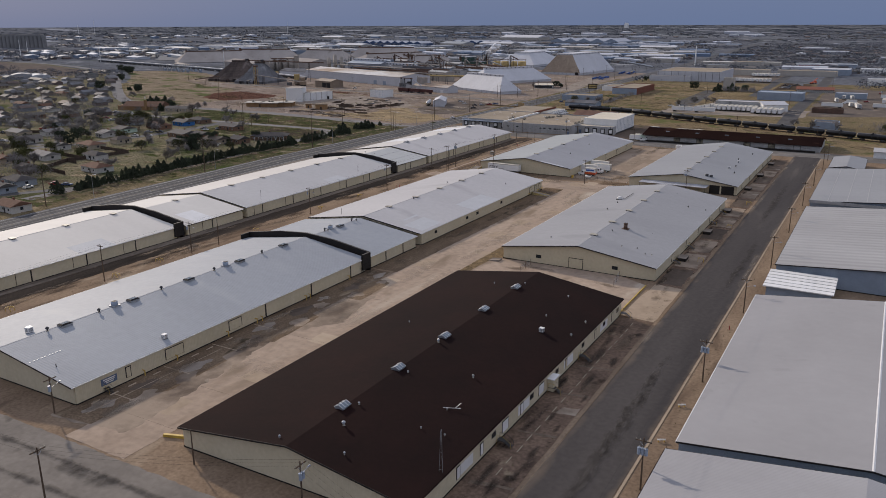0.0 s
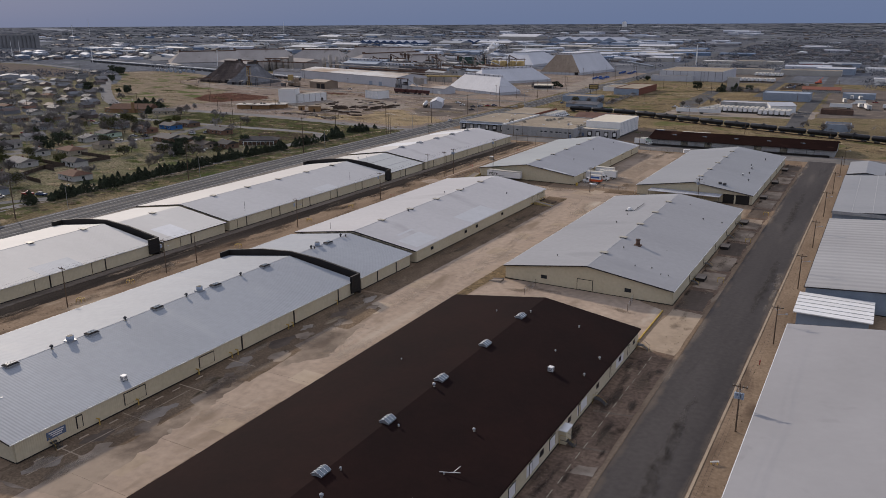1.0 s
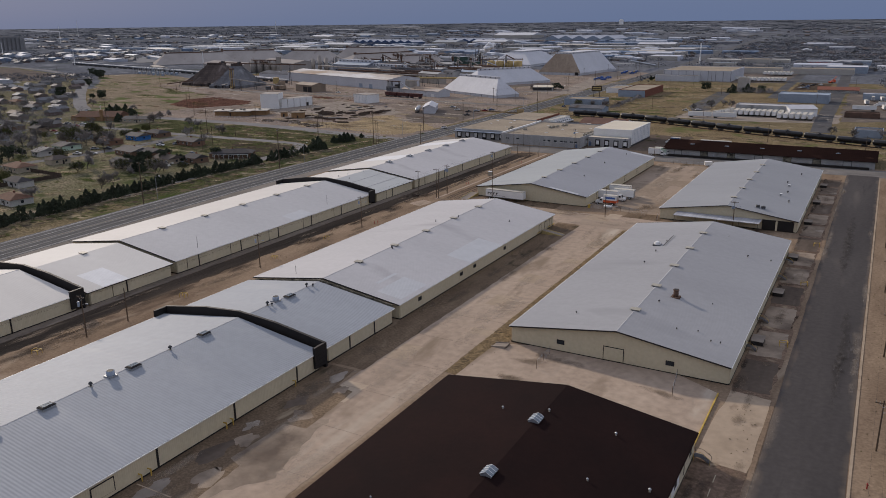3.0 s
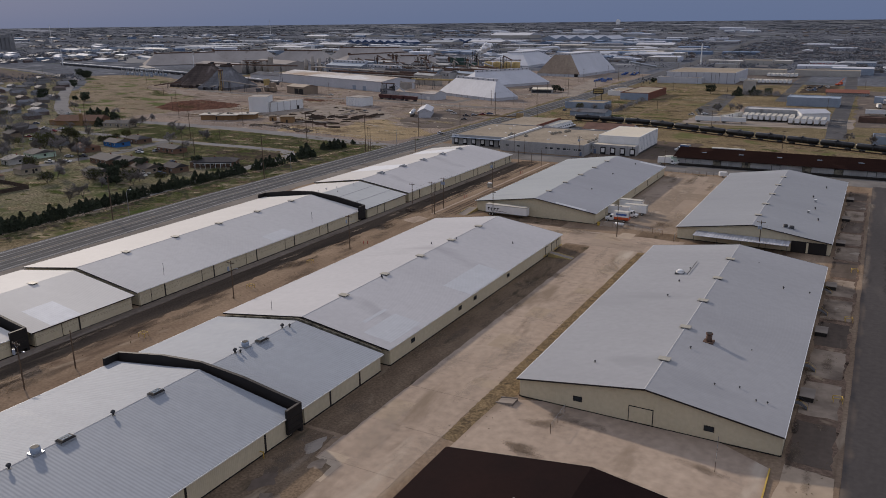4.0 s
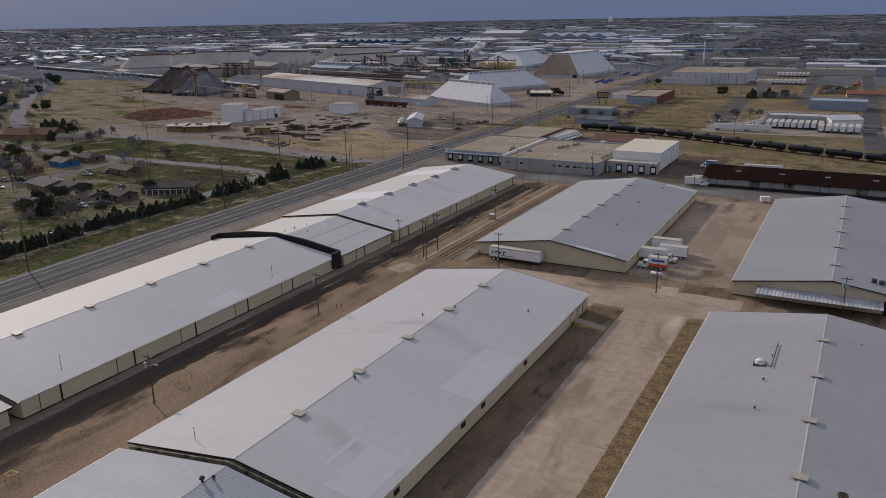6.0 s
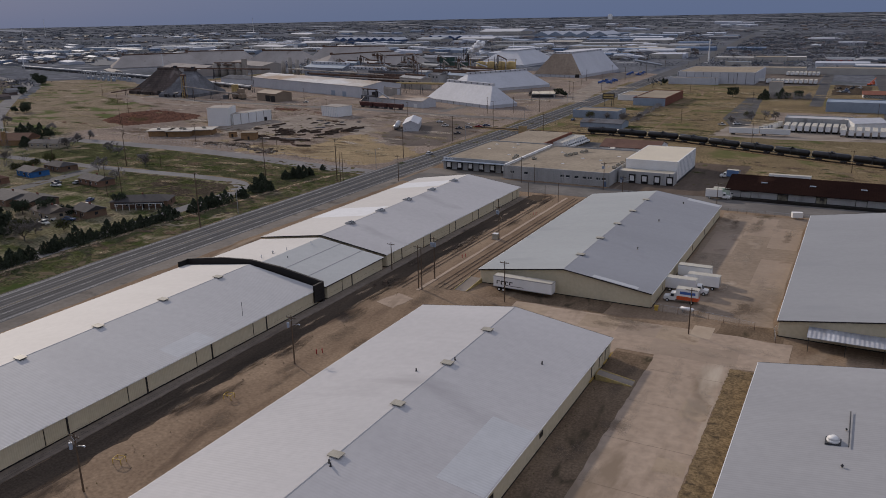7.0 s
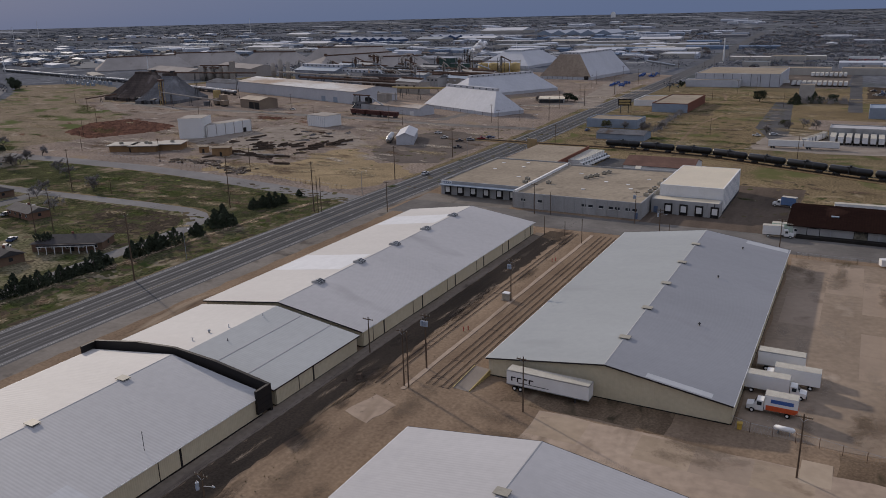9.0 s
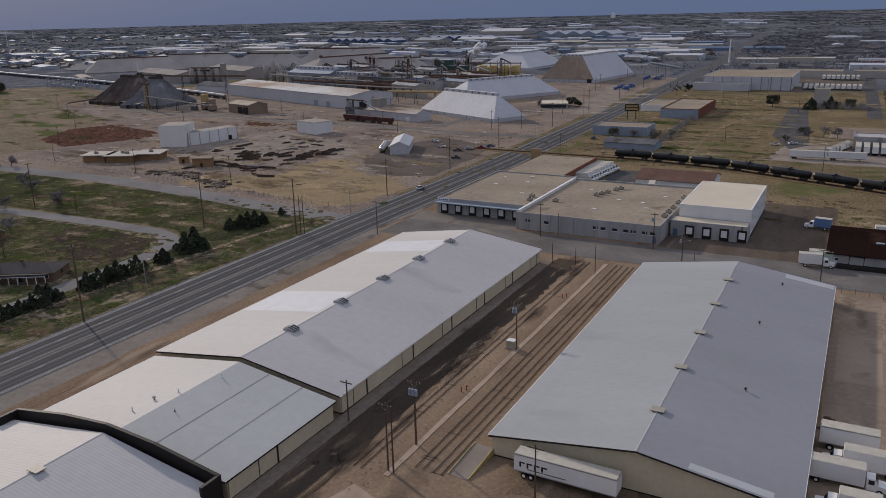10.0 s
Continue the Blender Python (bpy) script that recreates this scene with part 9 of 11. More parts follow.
for k in range(112):
    u = plant.random()
    x = -245 - 560 * u
    y = -70 + plant.random() * (255 + 0.45 * (-245 - x))
    if y > (195 if x > -430 else 140) + 0.5 * (-300 - x) or any(math.hypot(x - h[0], y - h[1]) < 21 for h in HOUSES) or math.hypot(x + 446, y - 237) < 34:
        continue
    HOUSES.append((x, y))
    house(x, y, plant.uniform(9, 15), plant.uniform(7, 9.5), plant.choice((-6, -6, 84)) + plant.uniform(-4, 4), plant.choice(HW_), plant.choice(HR_), plant.choice(("small frame house with shingle roof", "small house with dark roof", "low frame house with grey roof")), plant.random() < 0.4, near=False)


def board_fence(x0, y0, x1, y1, h=1.8):
    d, a = math.hypot(x1 - x0, y1 - y0), math.degrees(math.atan2(y1 - y0, x1 - x0))
    t = thing("board_fence", x0, y0, 0, a, "dark weathered board fence", "fence", "board fences")
    m = max(1, int(d / 2.4))
    for k in range(m):
        part("panel", Shape().box(d * k / m + 0.06, d * (k + 1) / m - 0.06, -0.04, 0.04, 0.05, h), M["timber"], t)
        part("post", Shape().box(d * k / m - 0.06, d * k / m + 0.06, -0.07, 0.07, 0, h + 0.1), M["timber"], t)


for q in ((-293, 82, -267, 80), (-267, 80, -269, 58), (-269, 58, -273, 46), (-273, 46, -262, 44), (-300, 58, -272, 54), (-240, 22, -262, 26), (-262, 26, -272, 46), (-250, 8, -262, -14), (-380, 110, -400, 100), (-420, 140, -430, 160)):
    board_fence(*q)

# ---- far town and woods ----
far = random.Random(5)
KEEP_OUT = [(-165, 60, 640, 985), (-190, -60, 1090, 1180), (-1215, -560, 560, 800), (-820, -560, 330, 620), (-700, -190, 270, 640), (-220, 160, -500, 720), (-640, -330, 600, 920), (-480, -185, 560, 1000)]


def hw_x(y):
    return along(HW, y)


def bend_y(x):
    """The curving road's line west of the field."""
    return along([(-1500, 720), (-1194, 669), (-1080, 636), (-930, 577), (-855, 541), (-785, 484), (-649, 374)], x)


def taken(x, y, d=16):
    if any(a - d < x < b + d and c - d < y < e + d for a, b, c, e in KEEP_OUT):
        return True
    if abs(x - hw_x(y)) < 12 + d:
        return True
    if -1500 < x < -800 and abs(y - bend_y(x)) < 8 + d:
        return True
    # houses, the field and the curving road on the near left
    if x > -820 and y < 0.62 * (-x) + 190:
        return True
    return any(math.hypot(x - hx, y - hy) < r for hx, hy, r in ((-960, 850, 110), (-900, 985, 110), (-830, 1020, 100), (-690, 985, 80), (-640, 1070, 90), (-560, 950, 80), (-290, 868, 110), (-430, 1050, 80), (-2115, 1215, 90), (-780, 750, 110), (-830, 625, 60), (-120, 810, 70)))


LOTS = [(-183, -123, 1126, 1152), (-113, -67, 1157, 1181), (-40, -6, 1095, 1126), (-3, 45, 940, 1140), (-30, -20, 900, 1200)]
sheds, homes, roofs = Shape(), Shape(), Shape()
woods, scrub, fields = Shape(), Shape(), Shape()


def far_spot(near=800, out=3400):
    r = near * (out / near) ** far.random()
    a = radians(far.uniform(-66, 12))
    return CENTRE[0] + r * math.sin(a), CENTRE[1] + r * math.cos(a), r


def belt(x, y, seed, fineness=1.0):
    """Land use lies in long belts across the plain."""
    return noise.noise(Vector(((0.87 * x + 0.49 * y) * 0.0011 * fineness, (0.87 * y - 0.49 * x) * 0.0052 * fineness, seed)))


# fields and paved lots between the town's belts
for k in range(210):
    x, y, r = far_spot(900, 4300)
    w, d = far.uniform(60, 190) * (1 + r / 2500), far.uniform(14, 40) * (1 + r / 2200)
    if taken(x, y, 50) or abs(x - hw_x(y)) < 20 + w / 2 or (x > -1600 and abs(y - bend_y(x)) < 25 + w / 3):
        continue
    a = radians(-24 + far.uniform(-6, 6)) if x < -500 else far.uniform(-0.06, 0.06)
    c, q = math.cos(a), math.sin(a)
    m = 8
    ring = [(x + u * c - v * q, y + u * q + v * c) for u, v in [(w * (i / m - 0.5), -d / 2 * far.uniform(0.7, 1)) for i in range(m + 1)] + [(w * (0.5 - i / m), d / 2 * far.uniform(0.7, 1)) for i in range(m + 1)]]
    fields.add([(px, py, rise(px, py) + 0.35 + 0.002 * k) for px, py in ring], [(i, i + 1, 2 * m - i, 2 * m + 1 - i) for i in range(m)])
for k in range(2300):
    x, y, r = far_spot()
    left = x < hw_x(y)
    if taken(x, y) or belt(x, y, 3) < (-0.02 if left else -0.25) or (x < -800 and r < 1500 and far.random() < 0.8):
        continue
    z, big = rise(x, y), 1 + 0.35 * max(0, r - 1000) / 1000
    if far.random() < (0.42 if left else 0.05):
        w, d, h = far.uniform(16, 60) * big, far.uniform(12, 30), far.uniform(3.5, 7)
        turn = radians(far.choice((0, 0, 0, 90)) + (-24 if x < -600 else 0) + far.uniform(-3, 3))
        c, s = math.cos(turn), math.sin(turn)
        pl = lambda a, b, zz: (x + a * c - b * s, y + a * s + b * c, z + zz)
        sheds.add([pl(a, b, zz) for zz in (-1, h) for a, b in ((-w / 2, -d / 2), (w / 2, -d / 2), (w / 2, d / 2), (-w / 2, d / 2))] + [pl(-w / 2, 0, h + 1.6), pl(w / 2, 0, h + 1.6)],
                  [(0, 1, 5, 4), (2, 3, 7, 6), (1, 2, 6, 9, 5), (3, 0, 4, 8, 7), (4, 5, 9, 8), (6, 7, 8, 9)])
    else:
        for j in range(far.randint(2, 4)):
            hx, hy = x + far.uniform(-70, 70), y + far.uniform(-30, 30)
            if taken(hx, hy, 8):
                continue
            w, d, h, turn = far.uniform(9, 17), far.uniform(7, 11), 2.8, far.choice((0, math.pi / 2)) + far.uniform(-0.1, 0.1)
            z = rise(hx, hy)
            homes.block(hx, hy, w, d, z - 1, z + h, turn)
            c, s = math.cos(turn), math.sin(turn)
            pl = lambda a, b, zz: (hx + a * c - b * s, hy + a * s + b * c, z + zz)
            roofs.add([pl(-w / 2 - 0.5, -d / 2 - 0.5, h), pl(w / 2 + 0.5, -d / 2 - 0.5, h), pl(w / 2 + 0.5, d / 2 + 0.5, h), pl(-w / 2 - 0.5, d / 2 + 0.5, h), pl(-w / 2, 0, h + 2), pl(w / 2, 0, h + 2)],
                      [(0, 1, 5, 4), (2, 3, 4, 5), (1, 2, 5), (3, 0, 4)])
for k in range(330):
    x = -430 - 480 * far.random()
    y = far.uniform(20, 0.80 * -x - 150)
    if abs(x + 446) < 40 and abs(y - 237) < 34 or any(math.hypot(x - h[0], y - h[1]) < 17 for h in HOUSES):
        continue
    HOUSES.append((x, y))
    w, d, h, turn = far.uniform(9, 15), far.uniform(7, 10), 2.7, radians(far.choice((-8, 82)) + far.uniform(-4, 4))
    homes.block(x, y, w, d, -0.2, h, turn)
    c, s = math.cos(turn), math.sin(turn)
    pl = lambda a, b, zz: (x + a * c - b * s, y + a * s + b * c, zz)
    roofs.add([pl(-w / 2 - 0.5, -d / 2 - 0.5, h), pl(w / 2 + 0.5, -d / 2 - 0.5, h), pl(w / 2 + 0.5, d / 2 + 0.5, h), pl(-w / 2 - 0.5, d / 2 + 0.5, h), pl(-w / 2, 0, h + 2), pl(w / 2, 0, h + 2)],
              [(0, 1, 5, 4), (2, 3, 4, 5), (1, 2, 5), (3, 0, 4)])
for k in range(19000):
    x, y, r = far_spot(700, 3900)
    left = x < hw_x(y)
    if taken(x, y, 3) or belt(x, y, 9, 1.4) < (0.06 if left else -0.22):
        continue
    z = rise(x, y)
    big = 1 + max(0, min(r, 3300) - 1300) / 2300
    s = woods if far.random() < (0.05 if r < 1400 and left else 0.2 if left else 0.3) else scrub
    hh = far.uniform(4, 8.5) * (0.5 if r > 2600 else 1)
    for j in range(14):
        p = Vector((x + far.gauss(0, 3.6) * big, y + far.gauss(0, 2.6) * big, z + hh * far.uniform(0.15, 0.9)))
        u = Vector((far.gauss(0, 1), far.gauss(0, 1), far.gauss(0, 0.6))).normalized() * far.uniform(0.5, 1.2) * big
        w = u.orthogonal().normalized() * far.uniform(0.4, 1.0) * big
        s.add([p - u, p - w, p + u, p + w], [(0, 1, 2, 3)])
# dense bare shade trees over the streets right of the highway
for k in range(1700):
    x, y = far.uniform(-205, 190), 1010 * (2.35 ** far.random())
    if taken(x, y, 4) or x < hw_x(y) + 22 or belt(x, y, 21, 3.0) < -0.12 or any(a - 4 < x < b + 4 and c - 4 < y < e + 4 for a, b, c, e in LOTS):
        continue
    s, hh, ww = (woods if far.random() < 0.25 else scrub), far.uniform(5, 10), far.uniform(2.4, 4.6)
    for j in range(18):
        p = Vector((x + far.gauss(0, ww * 0.6), y + far.gauss(0, ww * 0.6), hh * far.uniform(0.3, 1.0)))
        u = Vector((far.gauss(0, 1), far.gauss(0, 1), far.gauss(0, 0.8))).normalized() * far.uniform(0.4, 1.1)
        w = u.orthogonal().normalized() * far.uniform(0.4, 0.9)
        s.add([p - u, p - w, p + u, p + w], [(0, 1, 2, 3)])
# a belt of winter woods closes the view far out
for k in range(4200):
    a = radians(far.uniform(-68, 14))
    r = far.uniform(3100, 4750)
    x, y = CENTRE[0] + r * math.sin(a), CENTRE[1] + r * math.cos(a)
    z = rise(x, y)
    (woods if k % 3 == 0 else scrub).block(x, y, far.uniform(14, 60), far.uniform(5, 9), z - 1, z + far.uniform(0.5, 1.3), far.uniform(-0.6, 0.2))
single("far_fields", fields, M["far_fields"], "long pale fields and lots, hazed blue, across the plain", "field", kind="stuff")
single("far_sheds", sheds, M["far_sheds"], "pale metal sheds and stores, hazed blue, over the plain", "buildings", kind="stuff")
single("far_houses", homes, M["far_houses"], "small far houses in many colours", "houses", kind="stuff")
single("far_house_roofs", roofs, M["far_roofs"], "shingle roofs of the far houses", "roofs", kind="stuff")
single("far_evergreens", woods, M["far_green"], "evergreen clumps over the far town, hazed blue-grey", "woods", kind="stuff")
single("far_bare_woods", scrub, M["far_scrub"], "bare winter trees over the far town, hazed blue-grey", "woods", kind="stuff")


thicket = Shape()
for k in range(620):
    x = -235 - 600 * far.random() ** 1.2
    y = -80 + far.random() * (270 + 0.5 * (-250 - x))
    if y > (190 if x > -430 else 165) + 0.5 * (-300 - x) or noise.noise(Vector((x * 0.012, y * 0.012, 4))) < -0.2 or (x > -325 and y > 20) or (x > -350 and 150 < y):
        continue
    hh, ww = far.uniform(4.5, 8.5), far.uniform(2.2, 4.6)
    for j in range(90):
        c = Vector((x + far.gauss(0, 0.45) * ww, y + far.gauss(0, 0.45) * ww, hh * far.uniform(0.12, 1.0)))
        e = Vector((far.gauss(0, 0.6), far.gauss(0, 0.6), far.uniform(0.2, 1.3)))
        o = e.orthogonal().normalized() * 0.1
        thicket.add([c - o, c + o, c + e], [(0, 1, 2)])
for k in range(330):
    x = -430 - 480 * far.random()
    y = far.uniform(20, 0.80 * -x - 150)
    hh, ww = far.uniform(4.5, 8), far.uniform(2.4, 4.4)
    for j in range(60):
        c = Vector((x + far.gauss(0, 0.45) * ww, y + far.gauss(0, 0.45) * ww, hh * far.uniform(0.12, 1.0)))
        e = Vector((far.gauss(0, 0.6), far.gauss(0, 0.6), far.uniform(0.2, 1.3)))
        o = e.orthogonal().normalized() * 0.16
        thicket.add([c - o, c + o, c + e], [(0, 1, 2)])
single("bare_thickets", thicket, M["far_scrub_near"], "grey-brown bare trees crowded between houses", "woods", kind="stuff")

hedge = Shape()
for k in range(420):
    if k < 170:
        u = far.random()
        x, y = -121 - 9 * u + far.gauss(0, 1.2), 455 + 175 * u + far.gauss(0, 3)
        hh = far.uniform(1.0, 3.2)
    elif k < 300:
        x, y, hh = far.gauss(104, 9), far.gauss(366, 9), far.uniform(2.5, 7)
    else:
        x, y, hh = far.uniform(-62, -26), far.gauss(640, 5), far.uniform(2.0, 5.5)
    for j in range(26):
        c = Vector((x + far.gauss(0, 0.8), y + far.gauss(0, 0.8), hh * far.uniform(0.05, 1.0)))
        e = Vector((far.gauss(0, 0.5), far.gauss(0, 0.5), far.uniform(0.1, 1.0)))
        o = e.orthogonal().normalized() * 0.12
        hedge.add([c - o, c + o, c + e], [(0, 1, 2)])
single("wild_hedge", hedge, M["far_scrub_near"], "brown leafless bushes and scrub along fields", "bushes", kind="stuff")

patches = Shape()
REGIONS = ((-420, -195, 285, 455, 420), (-330, -200, 215, 256, 520), (-300, -220, 165, 206, 320), (-207, -189, -60, 250, 900), (-800, -430, 250, 560, 700), (-160, -62, 385, 715, 900), (-185, -166, 270, 560, 160), (-600, -330, 420, 500, 260), (-150, 110, 275, 345, 420), (-440, -222, -60, 200, 900))
for x0, x1, y0, y1, m in REGIONS:
    for k in range(m):
        x, y = far.uniform(x0, x1), far.uniform(y0, y1)
        if (x < -430 and (y > 0.75 * (-x) - 40 or y < 0.72 * (-x) - 75)) or (x0 == -420 and any(abs(x - a) < 24 and abs(y - b) < 20 for a, b in ((-365, 303), (-372, 365), (-331, 424), (-244, 386)))):
            continue
        r, st, a0 = far.uniform(0.35, 1.7), far.uniform(0.8, 2.2), far.uniform(0, 3.14)
        c, s = math.cos(a0), math.sin(a0)
        ring = [((r * st * math.cos(0.898 * j) * c - r * math.sin(0.898 * j) * s) * far.uniform(0.6, 1.2), (r * st * math.cos(0.898 * j) * s + r * math.sin(0.898 * j) * c) * far.uniform(0.6, 1.2)) for j in range(7)]
        patches.add([(x + u, y + v, 0.03) for u, v in ring] + [(x, y, far.uniform(0.08, 0.26))], [(j, (j + 1) % 7, 7) for j in range(7)])
single("weed_patches", patches, M["patches"], "low patches of weeds and bare soil", "weeds", kind="stuff")

# ---- poles and wires ----
def utility_pole(x, y, h=10.5, arms=1, cans=0, turn=0.0, lamp=False, r=0.16, label="weathered wooden utility pole with crossarm", near=True):
    t = thing("utility_pole", x, y, 0, turn, label, "pole", "utility poles")
    part("mast", Shape().tube((0, 0, -0.2), (0, 0, h), r, r * 0.65, 8), M["wood"], t)
    for k in range(arms):
        z = h - 0.5 - 0.9 * k
        a = part("crossarm", Shape().box(-1.25, 1.25, -0.16, -0.04, z - 0.08, z + 0.08), M["wood"], t)
        if not near:
            continue
        for dx in (-1.1, -0.5, 0.5, 1.1):
            part("insulator", Shape().tube((dx, -0.1, z + 0.08), (dx, -0.1, z + 0.3), 0.07, 0.05, 6), M["tan_metal"], a)
        part("brace", Shape().tube((-0.7, -0.1, z - 0.05), (0, -0.1, z - 0.75), 0.03, n=4).tube((0.7, -0.1, z - 0.05), (0, -0.1, z - 0.75), 0.03, n=4), M["steel"], a)
    for k in range(cans):
        c = part("transformer", Shape().tube((-0.55 + 0.55 * k, -0.45, h - 2.6), (-0.55 + 0.55 * k, -0.45, h - 1.5), 0.27, 0.27, 12), M["transformer"], t, "grey-blue transformer can")
        part("bushing", Shape().tube((-0.55 + 0.55 * k, -0.45, h - 1.5), (-0.55 + 0.55 * k, -0.45, h - 1.15), 0.06, 0.04, 6), M["tan_metal"], c)
    if lamp:
        l = part("lamp_arm", Shape().tube((0, 0, h - 2.2), (1.9, 0, h - 1.7), 0.04, n=6), M["steel"], t)
        part("lamp_head", Shape().hull([(1.6, -0.14), (2.2, -0.14), (2.2, 0.14), (1.6, 0.14)], [(1.7, -0.08), (2.1, -0.08), (2.1, 0.08), (1.7, 0.08)], h - 1.8, h - 1.6), M["steel"], l)
    return t


def wires(points, heights, offsets=(-1.1, 0.5, 1.1), sag=0.5, across=(1, 0)):
    t = thing("power_line", points[0][0], points[0][1], 0, 0, "thin dark overhead wires between poles", "cable", "power lines")
    for o in offsets:
        s = Shape()
        for (x0, y0), (x1, y1), h0, h1 in zip(points, points[1:], heights, heights[1:]):
            prev = None
            for k in range(9):
                u = k / 8
                p = Vector((x0 + (x1 - x0) * u + o * across[0] - points[0][0], y0 + (y1 - y0) * u + o * across[1] - points[0][1], h0 + (h1 - h0) * u - sag * 4 * u * (1 - u)))
                if prev is not None:
                    s.tube(prev, p, 0.012, n=3, caps=False)
                prev = p
        part("wire", s, M["black"], t)


LANE = [(-87.6, -118, 10.5, 0), (-87.6, -73.8, 10.8, 0), (-87.5, -42.2, 10.2, 1), (-87.8, 16.2, 10.2, 1), (-87.4, 67.3, 11, 1), (-87.3, 119.4, 12, 0)]
for x, y, h, c in LANE:
    utility_pole(x, y, h, 1, c, 0, c == 1)
utility_pole(-86.2, 119.2, 11.6, 0, 0)
utility_pole(-87.2, -31.0, 8.5, 0, 0)
utility_pole(-87.2, 128.1, 12.0, 1, 3, 0, False, 0.2, "pale steel pole with crossarm and transformers")
utility_pole(-87.0, 170.8, 11.2, 1, 2)
utility_pole(-101.8, 129.4, 8.3, 1, 0)
wires([p[:2] for p in LANE] + [(-87.2, 128.1), (-87.0, 170.8), (-87.0, 226)], [p[2] - 0.2 for p in LANE] + [11.8, 11.0, 9])
EAST = [(70.4, -143, 9, 1), (70.4, -99.9, 9, 3), (70.6, -57.1, 9.2, 3), (71.1, -13.2, 9.2, 0), (71.7, 29, 9.8, 0), (71.4, 73.5, 9, 0), (71, 119.3, 9.4, 0), (71, 163, 9.3, 0), (71, 207, 9.3, 0), (71, 236, 9.3, 0)]
for x, y, h, c in EAST:
    utility_pole(x, y, h, 1, c, 0, c == 0)
wires([p[:2] for p in EAST], [p[2] - 0.2 for p in EAST])
for x, y, h, c in ((-62.6, 119.7, 10.9, 0), (-17.3, 118.7, 10.9, 0), (26.0, 120.8, 10.0, 2), (-114.3, 255.1, 11.2, 0), (-78.5, 255.8, 11.3, 2), (-68.1, 246.4, 8.3, 1), (-32.2, 243.9, 9.1, 0), (-30.5, -128.6, 7.4, 1), (29.5, -130.4, 9.0, 2), (-6.0, -147, 9.5, 0), (-164.7, 237, 11.5, 0)):
    utility_pole(x, y, h, 1, c, 0 if y > -100 else 90, c > 0)
for x, y, h in ((-108.7, 256.1, 8.2), (-101.3, 231, 6.1), (-94.6, 231.7, 5.0), (-87.1, 226.0, 8.0), (5.2, -128.4, 6.2), (-63, 236.6, 6)):
    utility_pole(x, y, h, 0, 0, r=0.13, label="plain short wooden post")
wires([(-60, -150), (-6.0, -147), (29.5, -130.4), (70.4, -143)], [9, 9.3, 8.8, 8.8], (-1.0, 0, 1.0), 0.8, (0, 1))
WEST = [(-187.5, -120, 16), (-186.8, -24, 14.6), (-186.2, 58.4, 16.8), (-188.0, 142, 19.5), (-189.7, 226, 19), (-192.1, 287, 15), (-194.4, 346, 14.6), (-197.7, 409, 16.5), (-199, 494, 15), (-203, 580, 15), (-206, 670, 15), (-209, 760, 15), (-212, 860, 15), (-218, 980, 15), (-222, 1100, 15)]
for x, y, h in WEST:
    utility_pole(x, y, h, 1, 0, 0, False, 0.22, near=y < 300)
utility_pole(-188.4, 226.8, 13.5, 0)
utility_pole(-187.4, 227.4, 13.0, 0)
wires([p[:2] for p in WEST], [p[2] - 0.3 for p in WEST], (-1.1, 1.1))
FIELD = [(-224.2, 219, 20), (-310.8, 215.7, 18), (-420, 226, 17), (-529, 206, 18), (-563, 215, 17)]
for x, y, h in FIELD:
    utility_pole(x, y, h, 1, 0, 90, False, 0.2, near=False)
wires([p[:2] for p in FIELD], [p[2] - 0.3 for p in FIELD], (-1.0, 1.0), 0.8, (0, 1))
posts = random.Random(9)
for x, y, h in ((-289, 218, 6.5), (-266.9, 278.7, 13), (-330, 282, 12), (-400, 290, 12), (-450, 330, 11), (-500, 380, 11), (-560, 420, 11), (-640, 470, 12), (-440, 420, 10), (-520, 470, 10), (-262, 164, 14), (-258, 168, 14), (-300, 130, 11), (-316, 128, 11), (-345, 200, 11), (-892, 523, 15), (-352, 440, 10), (-300, 455, 11), (-280, 440, 10), (-420, 500, 11), (-230, 470, 12), (-214, 480, 12), (-232, 560, 11), (-220, 620, 12), (-214, 555, 13), (-160, 400, 11), (-150, 515, 11), (-120, 640, 10), (-110, 700, 11), (-166, 700, 12), (-100, 740, 12), (-66, 610, 10), (-40, 400, 11), (-90, 460, 10), (10, 330, 10), (60, 300, 10), (20, 520, 11), (40, 700, 11), (-174, 900, 13), (-180, 1000, 13), (-186, 1150, 13), (-250, 760, 12), (-246, 840, 12), (-242, 720, 12)):
    utility_pole(x, y, h, 1, 0, posts.choice((0, 90)), near=False)


def street_light(x, y, h=9.5, turn=0.0):
    t = thing("street_lamp", x, y, 0, turn, "pale steel street lamp with curved arm", "street lamp", "highway lamps")
    part("mast", Shape().tube((0, 0, 0), (0, 0, h - 0.8), 0.11, 0.07, 8), M["steel"], t)
    part("arm", Shape().tube((0, 0, h - 0.8), (0.6, 0, h - 0.2), 0.05, n=6).tube((0.6, 0, h - 0.2), (2.0, 0, h), 0.045, n=6), M["steel"], t)
    part("lamp_head", Shape().hull([(1.9, -0.16), (2.7, -0.16), (2.7, 0.16), (1.9, 0.16)], [(2.0, -0.1), (2.6, -0.1), (2.6, 0.1), (2.0, 0.1)], h - 0.08, h + 0.1), M["white"], t)


for y in (-98, -4, 67, 163, 258, 352, 446, 540, 640, 740):
    street_light(along(HW, y) - 11.0, y, 9.8)


